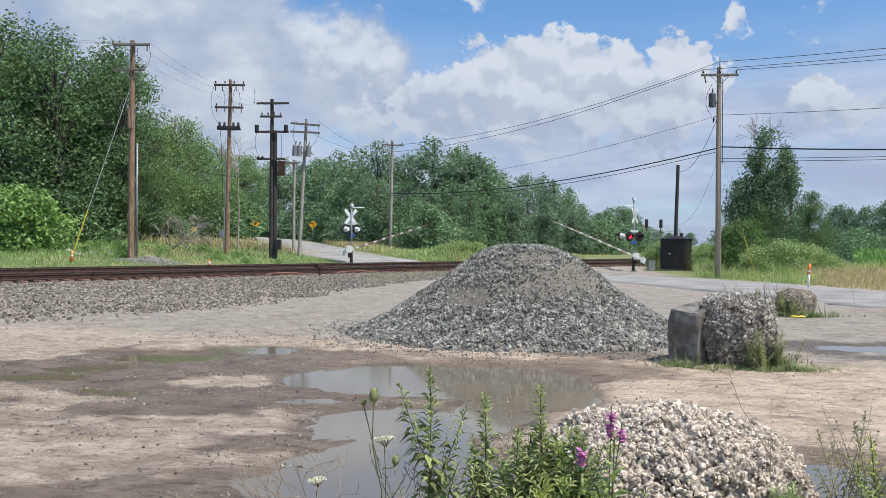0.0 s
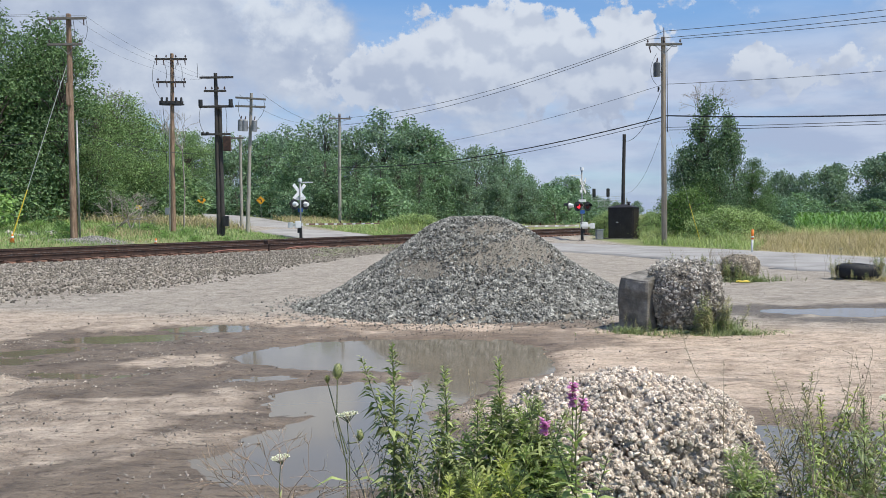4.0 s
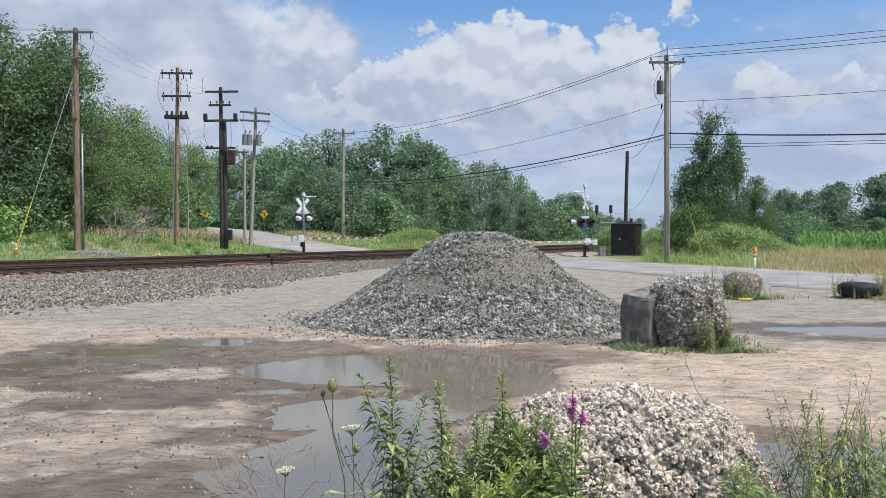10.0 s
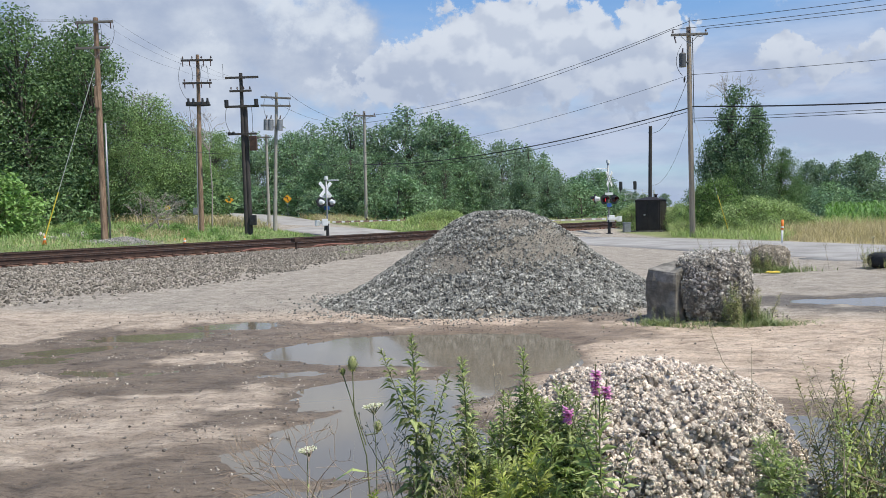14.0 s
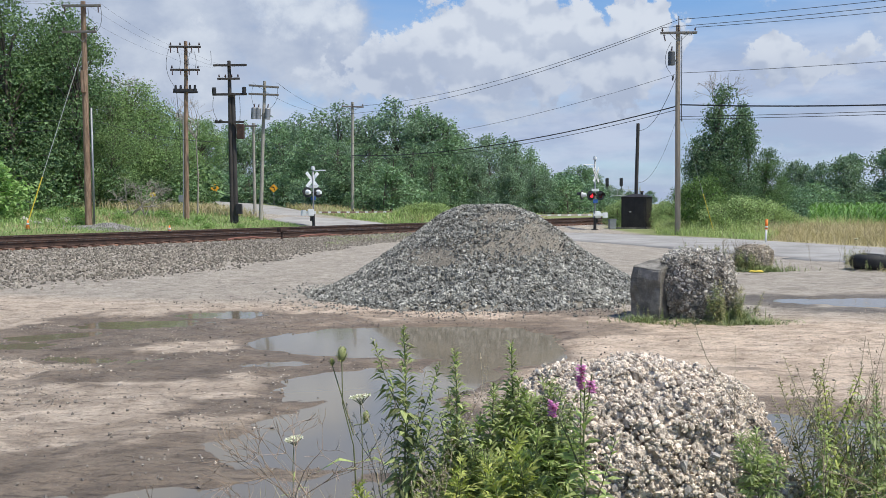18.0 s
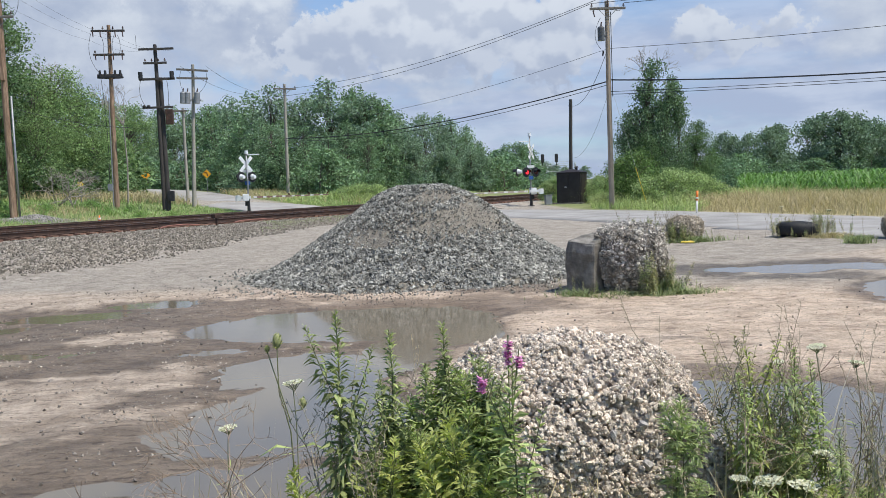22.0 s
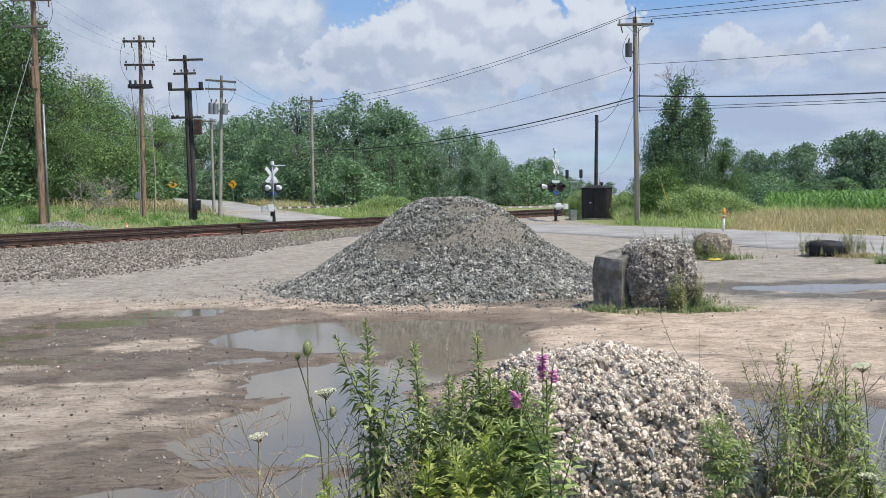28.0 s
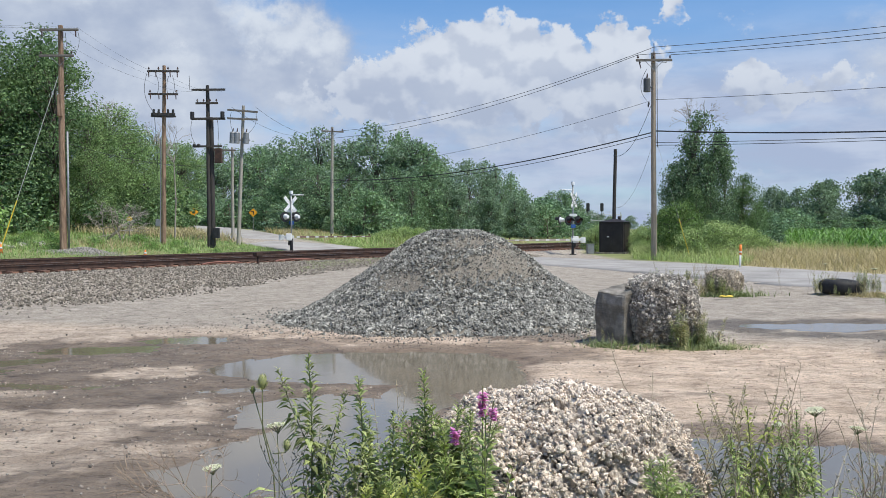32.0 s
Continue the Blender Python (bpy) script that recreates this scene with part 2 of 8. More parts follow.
def blots(x, y, ellipses, warp=0.3):
    """Metres inside the union of the ellipses, their edges roughened; below 0 outside."""
    wx, wy = x + warp * 2 * (fbm(x * 1.1, y * 1.1, 31) - 0.5), y + warp * 2 * (fbm(x * 1.1, y * 1.1, 47) - 0.5)
    wx, wy = wx + 0.25 * warp * (fbm(x * 6, y * 6, 33) - 0.5), wy + 0.25 * warp * (fbm(x * 6, y * 6, 49) - 0.5)
    best = np.full(np.shape(x), -9.0)
    for px, py, a, b, turn in ellipses:
        c, s = math.cos(radians(turn)), math.sin(radians(turn))
        u, v = ((wx - px) * c + (wy - py) * s) / a, (-(wx - px) * s + (wy - py) * c) / b
        best = np.maximum(best, (1 - np.sqrt(u * u + v * v)) * min(a, b))
    return best


def puddle_depth(x, y):
    return blots(x, y, PUDDLES)


def ballast_foot(s):
    """Where the loose ballast ends, across the rails, at s along them."""
    return np.interp(s, [-40, 0, 9.7, 13.9, 17, 21.3, 27.7, 45, 90], [13, 15.6, 16.9, 17.9, 19.5, 21.8, 25.1, 26.4, 26.6])


def land(x, y):
    """Height of the ground without its fine roughness."""
    n, s = ACROSS[0] * x + ACROSS[1] * y, TRACK[0] * x + TRACK[1] * y
    foot = ballast_foot(s)
    z = 0.19 * ease(foot, 27.4, n) + 0.2 * ease(0, 1, (n - 36.5) / 3)
    k = np.interp(s, [0, 25, 34, 44, 64, 72, 90], [0.07, 0.075, 0.074, 0.05, 0.042, 0.028, 0.02])
    z = z + k * 0.98 * np.clip(n - 37.5, 0, 60)
    return z + 0.0 * x


def ground_height(x, y):
    z = land(x, y)
    near = 1 - ease(22, 34, np.hypot(x, y - 6))
    d = puddle_depth(x, y)
    rough = 0.035 * (fbm(x * 0.7, y * 0.7, 3) - 0.5) + 0.03 * (fbm(x * 2.6, y * 2.6, 5) - 0.5) + (0.03 + 0.025 * ease(1, -3, x)) * (fbm(x * 8, y * 8, 8) - 0.5)
    rough = rough + 0.034 * ease(-0.5, 2.5, x - 0.15 * y + 1) * (fbm(x * 1.3 + 0.2 * y, y * 6.0 - 0.4 * x, 15) - 0.5)
    basin = -0.03 + 0.035 * ease(0.0, -0.3, d) - 0.06 * ease(0.0, 0.4, d)
    tracks = 0.022 * ease(0.55, 0.75, fbm((x + 0.35 * y) * 2.4, (y - 0.3 * x) * 0.35, 77)) * ease(-0.05, -0.3, d)
    z = z + near * (rough * (0.42 + 0.58 * ease(0.05, -0.3, d)) + basin - tracks)
    bank = ease(40, 48, ACROSS[0] * x + ACROSS[1] * y)
    return z + bank * 0.5 * (fbm(x * 0.12, y * 0.12, 71) - 0.5)


# ---------------------------------------------------------------- small tools
def mesh_of(name, verts, faces, material=None, smooth=False):
    me = bpy.data.meshes.new(name)
    me.from_pydata([tuple(v) for v in verts], [], [tuple(f) for f in faces])
    if material:
        me.materials.append(material)
    if smooth:
        me.polygons.foreach_set("use_smooth", [True] * len(me.polygons))
    me.update()
    return me


def fast_mesh(name, verts, faces, material=None, smooth=False):
    """Verts (n, 3) and faces (m, k) as arrays, all faces with k corners."""
    verts, faces = np.asarray(verts, np.float32), np.asarray(faces, np.int32)
    me = bpy.data.meshes.new(name)
    m, k = faces.shape
    me.vertices.add(len(verts))
    me.vertices.foreach_set("co", verts.ravel())
    me.loops.add(m * k)
    me.loops.foreach_set("vertex_index", faces.ravel())
    me.polygons.add(m)
    me.polygons.foreach_set("loop_start", np.arange(0, m * k, k, dtype=np.int32))
    me.polygons.foreach_set("use_smooth", np.full(m, smooth))
    if material:
        me.materials.append(material)
    me.update(calc_edges=True)
    return me


def part(name, data, parent, label="", m=None):
    ob = new(name, data)
    ob.parent = parent
    if m is not None:
        ob.matrix_basis = m
    return tagged(ob, label)


def thing(name, place, label, category, group="", kind=""):
    ob = new(name)
    ob.empty_display_size = 0.2
    ob.matrix_basis = place if isinstance(place, Matrix) else pose(*place)
    return tagged(ob, label, category, group, kind)


def bm_mesh(name, bm, material, smooth=False):
    me = bpy.data.meshes.new(name)
    bm.normal_update()
    bm.to_mesh(me)
    bm.free()
    me.materials.append(material)
    if smooth:
        me.polygons.foreach_set("use_smooth", [True] * len(me.polygons))
    return me


def box(bm, sx, sy, sz, m=None, bevel=0.0):
    """A box of full sizes, its middle at m."""
    got = bmesh.ops.create_cube(bm, size=1.0, matrix=(m or Matrix()) @ Matrix.Diagonal((sx, sy, sz, 1)))
    if bevel:
        edges = list({e for v in got["verts"] for e in v.link_edges})
        bmesh.ops.bevel(bm, geom=edges, offset=bevel, segments=2, affect="EDGES", profile=0.6)


def rod(bm, a, b, r0, r1=None, sides=10, caps=True):
    """A round bar from a to b."""
    a, b = Vector(a), Vector(b)
    m = Matrix.Translation((a + b) / 2) @ (b - a).to_track_quat("Z", "Y").to_matrix().to_4x4()
    bmesh.ops.create_cone(bm, cap_ends=caps, segments=sides, radius1=r0, radius2=r0 if r1 is None else r1, depth=(b - a).length, matrix=m)


def ball(bm, r, m, u=10, v=7):
    bmesh.ops.create_uvsphere(bm, u_segments=u, v_segments=v, radius=r, matrix=m)


def tube(points, radii, sides=6):
    """Verts and quads of a bent, tapered stem."""
    p = np.asarray(points, float)
    r = np.broadcast_to(np.asarray(radii, float), (len(p),))
    d = np.gradient(p, axis=0)
    d /= np.linalg.norm(d, axis=1, keepdims=True) + 1e-9
    ref = np.where(np.abs(d[:, 2:3]) > 0.9, (1.0, 0, 0), (0, 0, 1.0))
    u = np.cross(d, ref)
    u /= np.linalg.norm(u, axis=1, keepdims=True) + 1e-9
    v = np.cross(d, u)
    a = np.arange(sides) * 2 * math.pi / sides
    ring = p[:, None] + r[:, None, None] * (u[:, None] * np.cos(a)[None, :, None] + v[:, None] * np.sin(a)[None, :, None])
    i = np.arange(len(p) - 1)[:, None] * sides
    k = np.arange(sides)[None]
    j = (k + 1) % sides
    return ring.reshape(-1, 3), np.stack([i + k, i + j, i + sides + j, i + sides + k], -1).reshape(-1, 4)


class Heap:
    """Gathers verts and faces of one corner count into one mesh."""

    def __init__(self):
        self.v, self.f, self.n = [], [], 0

    def add(self, v, f):
        self.v.append(np.asarray(v, float).reshape(-1, 3))
        self.f.append(np.asarray(f, int) + self.n)
        self.n += len(self.v[-1])

    def mesh(self, name, material, smooth=False):
        return fast_mesh(name, np.vstack(self.v), np.vstack(self.f), material, smooth)


# ---------------------------------------------------------------- materials
def material(name, colours, scale=3.0, fine=40.0, rough=0.85, bump=0.3, metal=0.0, grit=0.25, spread=0.0, detail=6.0,
             translucent=0.0, per="object", spec=0.4, distance=0.02, coord="Object", stretch=(1, 1, 1)):
    """A surface of blended colours: broad stains, fine grain that darkens and lightens, bump; spread: how far pieces differ from one another."""
    mat = bpy.data.materials.new(name)
    mat.use_nodes = True
    nt = mat.node_tree
    b, out = nt.nodes["Principled BSDF"], nt.nodes["Material Output"]
    link = nt.links.new
    tc = nt.nodes.new("ShaderNodeTexCoord")
    mp = nt.nodes.new("ShaderNodeMapping")
    mp.inputs["Scale"].default_value = stretch
    link(tc.outputs[coord], mp.inputs[0])
    n1 = nt.nodes.new("ShaderNodeTexNoise")
    n1.inputs["Scale"].default_value, n1.inputs["Detail"].default_value, n1.inputs["Roughness"].default_value = scale, detail, 0.6
    n2 = nt.nodes.new("ShaderNodeTexNoise")
    n2.inputs["Scale"].default_value, n2.inputs["Detail"].default_value, n2.inputs["Roughness"].default_value = fine, 4.0, 0.65
    link(mp.outputs[0], n1.inputs[0])
    link(mp.outputs[0], n2.inputs[0])
    ramp = nt.nodes.new("ShaderNodeValToRGB")
    e = ramp.color_ramp.elements
    count = len(colours)
    while len(e) < count:
        e.new(0.5)
    for k, c in enumerate(colours):
        e[k].position = 0.5 if count == 1 else 0.3 + 0.4 * k / (count - 1)
        e[k].color = (*c, 1)
    link(n1.outputs[0], ramp.inputs[0])
    grain = nt.nodes.new("ShaderNodeMapRange")
    grain.inputs["From Min"].default_value, grain.inputs["From Max"].default_value = 0.25, 0.75
    grain.inputs["To Min"].default_value, grain.inputs["To Max"].default_value = 1 - grit, 1 + grit
    link(n2.outputs[0], grain.inputs[0])
    last = grain.outputs[0]
    if spread:
        if per == "object":
            src = nt.nodes.new("ShaderNodeObjectInfo").outputs["Random"]
        else:
            src = nt.nodes.new("ShaderNodeNewGeometry").outputs["Random Per Island"]
        vary = nt.nodes.new("ShaderNodeMapRange")
        vary.inputs["To Min"].default_value, vary.inputs["To Max"].default_value = 1 - spread, 1 + spread
        link(src, vary.inputs[0])
        mul = nt.nodes.new("ShaderNodeMath")
        mul.operation = "MULTIPLY"
        link(last, mul.inputs[0])
        link(vary.outputs[0], mul.inputs[1])
        last = mul.outputs[0]
    mix = nt.nodes.new("ShaderNodeVectorMath")
    mix.operation = "SCALE"
    link(ramp.outputs[0], mix.inputs[0])
    link(last, mix.inputs["Scale"])
    link(mix.outputs[0], b.inputs["Base Color"])
    b.inputs["Roughness"].default_value, b.inputs["Metallic"].default_value = rough, metal
    b.inputs["Specular IOR Level"].default_value = spec
    if bump:
        bm = nt.nodes.new("ShaderNodeBump")
        bm.inputs["Strength"].default_value, bm.inputs["Distance"].default_value = bump, distance
        add = nt.nodes.new("ShaderNodeMath")
        link(n1.outputs[0], add.inputs[0])
        link(n2.outputs[0], add.inputs[1])
        link(add.outputs[0], bm.inputs["Height"])
        link(bm.outputs[0], b.inputs["Normal"])
    if translucent:
        tr = nt.nodes.new("ShaderNodeBsdfTranslucent")
        warm = nt.nodes.new("ShaderNodeVectorMath")
        warm.operation = "MULTIPLY"
        warm.inputs[1].default_value = (1.05, 1.25, 0.7)
        link(mix.outputs[0], warm.inputs[0])
        link(warm.outputs[0], tr.inputs[0])
        ms = nt.nodes.new("ShaderNodeMixShader")
        ms.inputs[0].default_value = translucent
        link(b.outputs[0], ms.inputs[1])
        link(tr.outputs[0], ms.inputs[2])
        link(ms.outputs[0], out.inputs[0])
    return mat


def glow(name, colour, strength):
    mat = bpy.data.materials.new(name)
    mat.use_nodes = True
    b = mat.node_tree.nodes["Principled BSDF"]
    b.inputs["Base Color"].default_value = (*colour, 1)
    b.inputs["Emission Color"].default_value = (*colour, 1)
    b.inputs["Emission Strength"].default_value = strength
    return mat


PALE_WOOD = material("bleached_wood", [(0.25, 0.235, 0.2), (0.42, 0.39, 0.335)], 2.0, 60, 0.85, 0.4, stretch=(6, 6, 0.5))
GREY_WOOD = material("grey_wood", [(0.25, 0.2, 0.15), (0.42, 0.345, 0.265)], 2.0, 60, 0.85, 0.4, stretch=(6, 6, 0.5))
BROWN_WOOD = material("brown_wood", [(0.13, 0.083, 0.056), (0.26, 0.172, 0.115), (0.42, 0.3, 0.205)], 2.6, 60, 0.88, 0.5, stretch=(6, 6, 0.6))
ARM_WOOD = material("dark_grey_arm_wood", [(0.11, 0.1, 0.09), (0.2, 0.185, 0.165)], 2.0, 60, 0.85, 0.4, stretch=(0.5, 6, 6))
BLACK_WOOD = material("creosote_wood", [(0.028, 0.026, 0.024), (0.07, 0.061, 0.054)], 2.0, 60, 0.7, 0.4, stretch=(6, 6, 0.5))
TIE_WOOD = material("tie_wood", [(0.12, 0.068, 0.048), (0.28, 0.15, 0.1)], 3.0, 50, 0.9, 0.4, spread=0.35)
# Rust brown, darkened so the rail webs carry their shading in the colour.
RUST_SHADED = material("rusty_steel_with_shade", [(0.033, 0.024, 0.02), (0.1, 0.056, 0.04)], 4.0, 60, 0.75, 0.2, metal=0.2)
RAIL_HEAD = material("worn_rail_steel", [(0.36, 0.34, 0.32), (0.52, 0.5, 0.47)], 3.0, 60, 0.34, 0.1, metal=0.8)
GALVANISED = material("galvanised_steel", [(0.22, 0.23, 0.24), (0.36, 0.37, 0.38)], 4.0, 60, 0.5, 0.1, metal=0.5)
DARK_METAL = material("dark_metal", [(0.02, 0.02, 0.022), (0.05, 0.05, 0.05)], 5.0, 60, 0.5, 0.15, metal=0.3)
SHED_STEEL = material("dark_brown_painted_steel", [(0.02, 0.016, 0.015), (0.04, 0.032, 0.03)], 2.0, 30, 0.55, 0.15)
WHITE_PAINT = material("white_paint", [(0.62, 0.62, 0.6), (0.78, 0.78, 0.76)], 4.0, 60, 0.55, 0.1, grit=0.1)
YELLOW_PAINT = material("yellow_plastic", [(0.68, 0.5, 0.05), (0.78, 0.6, 0.09)], 4.0, 60, 0.5, 0.1, grit=0.1)
ORANGE_PAINT = material("orange_plastic", [(0.85, 0.2, 0.03), (0.9, 0.26, 0.05)], 4.0, 60, 0.5, 0.1, grit=0.1)
BLACK_RUBBER = material("black_rubber", [(0.012, 0.012, 0.013), (0.03, 0.03, 0.03)], 5.0, 60, 0.7, 0.2)
CABLE = material("cable_sheath", [(0.025, 0.025, 0.027), (0.05, 0.05, 0.05)], 5.0, 60, 0.6, 0.1)
PORCELAIN = material("brown_porcelain", [(0.05, 0.03, 0.03), (0.09, 0.06, 0.05)], 5.0, 60, 0.3, 0.1)
GRAVEL = material("crushed_grey_stone", [(0.1, 0.097, 0.085), (0.25, 0.243, 0.213), (0.47, 0.455, 0.4)], 7.0, 70, 0.9, 0.3, spread=0.6, per="island")
FINES = material("grey_brown_stone_dust", [(0.2, 0.177, 0.143), (0.31, 0.275, 0.222)], 2.2, 80, 0.95, 0.7)
BALLAST = material("ballast_stone", [(0.115, 0.1, 0.078), (0.225, 0.197, 0.158), (0.4, 0.36, 0.3)], 7.0, 70, 0.9, 0.3, spread=0.6, per="island")
CONCRETE_DULL = material("broken_concrete_weathered", [(0.12, 0.108, 0.09), (0.4, 0.368, 0.315), (0.78, 0.725, 0.64)], 6.0, 60, 0.92, 0.7, spread=0.5, per="island")
CONCRETE_FACE = material("weathered_concrete_face", [(0.09, 0.083, 0.07), (0.17, 0.157, 0.134), (0.36, 0.335, 0.295)], 4.0, 60, 0.92, 0.6)
# Lightened so that the haze before the trees is in the colour.
LEAF_A_HAZE = material("leaf_hazed_mid_green", [(0.175, 0.272, 0.165), (0.27, 0.372, 0.225)], 0.35, 3, 0.75, 0, spread=0.45, per="island", translucent=0.3, spec=0.15)
LEAF_B = material("leaf_bright_green", [(0.21, 0.34, 0.11), (0.3, 0.44, 0.15)], 0.35, 3, 0.6, 0, spread=0.4, per="island", translucent=0.3)
LEAF_C = material("leaf_dark_green", [(0.152, 0.246, 0.163), (0.238, 0.335, 0.222)], 0.35, 3, 0.75, 0, spread=0.45, per="island", translucent=0.25, spec=0.15)
# Greyer, bluer copy for the grove, with haze put into the colour.
LEAF_MID_HAZE = material("leaf_grove_haze_green", [(0.175, 0.255, 0.185), (0.31, 0.4, 0.29)], 0.35, 3, 0.75, 0, spread=0.4, per="island", translucent=0.3, spec=0.15)
# Darker copy of the leaf green; the wood's shade is put into it.
LEAF_SHADED = material("leaf_shaded_green", [(0.1, 0.168, 0.086), (0.215, 0.31, 0.147)], 0.35, 3, 0.75, 0, spread=0.5, per="island", translucent=0.25, spec=0.15)
LEAF_SHRUB = material("leaf_shrub_green", [(0.125, 0.205, 0.072), (0.21, 0.3, 0.11)], 0.8, 4, 0.7, 0, spread=0.45, per="island", translucent=0.3, spec=0.2)
LEAF_PALE = material("leaf_pale_weed_green", [(0.27, 0.36, 0.16), (0.43, 0.51, 0.25)], 0.8, 4, 0.7, 0, spread=0.35, per="island", translucent=0.3, spec=0.2)
LEAF_BANK = material("leaf_bank_green", [(0.16, 0.25, 0.105), (0.3, 0.405, 0.185)], 0.35, 3, 0.75, 0, spread=0.5, per="island", translucent=0.25, spec=0.15)
LEAF_DARK = material("leaf_deep_green", [(0.115, 0.185, 0.11), (0.215, 0.3, 0.175)], 0.35, 3, 0.75, 0, spread=0.5, per="island", translucent=0.22, spec=0.15)
# Bluish copy for far crowns; distance haze is painted in.
LEAF_FAR_HAZE = material("leaf_distant_haze_green", [(0.15, 0.22, 0.16), (0.275, 0.36, 0.25)], 0.35, 3, 0.75, 0, spread=0.45, per="island", translucent=0.25, spec=0.15)
BARK = material("bark", [(0.09, 0.075, 0.06), (0.17, 0.145, 0.12)], 3.0, 40, 0.95, 0.5, stretch=(4, 4, 1))
DEAD_WOOD = material("bare_grey_twigs", [(0.25, 0.22, 0.185), (0.4, 0.36, 0.32)], 3.0, 40, 0.95, 0.3)
GRASS = material("green_grass", [(0.18, 0.28, 0.095), (0.28, 0.39, 0.15), (0.39, 0.45, 0.21)], 0.25, 4, 0.7, 0, spread=0.4, per="island", translucent=0.3, coord="Object")
DRY_GRASS = material("dry_grass", [(0.41, 0.33, 0.2), (0.57, 0.475, 0.31)], 0.25, 4, 0.8, 0, spread=0.25, per="island", translucent=0.3)
CORN = material("corn_leaf", [(0.12, 0.235, 0.065), (0.2, 0.34, 0.105)], 0.3, 4, 0.55, 0, spread=0.35, per="island", translucent=0.35)
WEED_GREY = material("weed_leaf_grey_green", [(0.23, 0.275, 0.12), (0.46, 0.5, 0.25)], 6, 40, 0.55, 0, spread=0.45, per="island", translucent=0.4)
WEED = material("weed_leaf", [(0.22, 0.29, 0.1), (0.48, 0.535, 0.22)], 6, 40, 0.6, 0, spread=0.5, per="island", translucent=0.35)
WEED_DARK = material("weed_leaf_dark_green", [(0.165, 0.2, 0.085), (0.4, 0.44, 0.185)], 6, 40, 0.55, 0, spread=0.5, per="island", translucent=0.3)
WEED_OLIVE = material("weed_leaf_olive_brown", [(0.25, 0.235, 0.115), (0.46, 0.42, 0.22)], 6, 40, 0.7, 0, spread=0.5, per="island", translucent=0.25)
WEED_YELLOW = material("weed_leaf_yellow_green", [(0.28, 0.34, 0.09), (0.52, 0.52, 0.17)], 6, 40, 0.6, 0, spread=0.3, per="island", translucent=0.35)
TUFT = material("grey_green_tuft", [(0.19, 0.235, 0.115), (0.28, 0.32, 0.165), (0.42, 0.4, 0.25)], 0.6, 4, 0.7, 0, spread=0.4, per="island", translucent=0.3)
TWIG = material("brown_twigs", [(0.24, 0.165, 0.12), (0.44, 0.34, 0.26)], 9, 60, 0.9, 0.2)
STEM = material("green_stem", [(0.1, 0.115, 0.05), (0.19, 0.2, 0.095)], 6, 40, 0.7, 0.1)
DRY_STEM = material("dry_stem", [(0.24, 0.19, 0.125), (0.54, 0.47, 0.35)], 6, 40, 0.85, 0.1)
PALE_STEM = material("bleached_stem", [(0.5, 0.44, 0.33), (0.72, 0.66, 0.54)], 6, 40, 0.85, 0.1)
PETAL_WHITE = material("white_petals", [(0.62, 0.6, 0.44), (0.8, 0.79, 0.66)], 30, 80, 0.7, 0, grit=0.1, translucent=0.2)
PETAL_PURPLE = material("purple_petals", [(0.62, 0.16, 0.46), (0.86, 0.42, 0.74)], 30, 80, 0.6, 0, translucent=0.2)

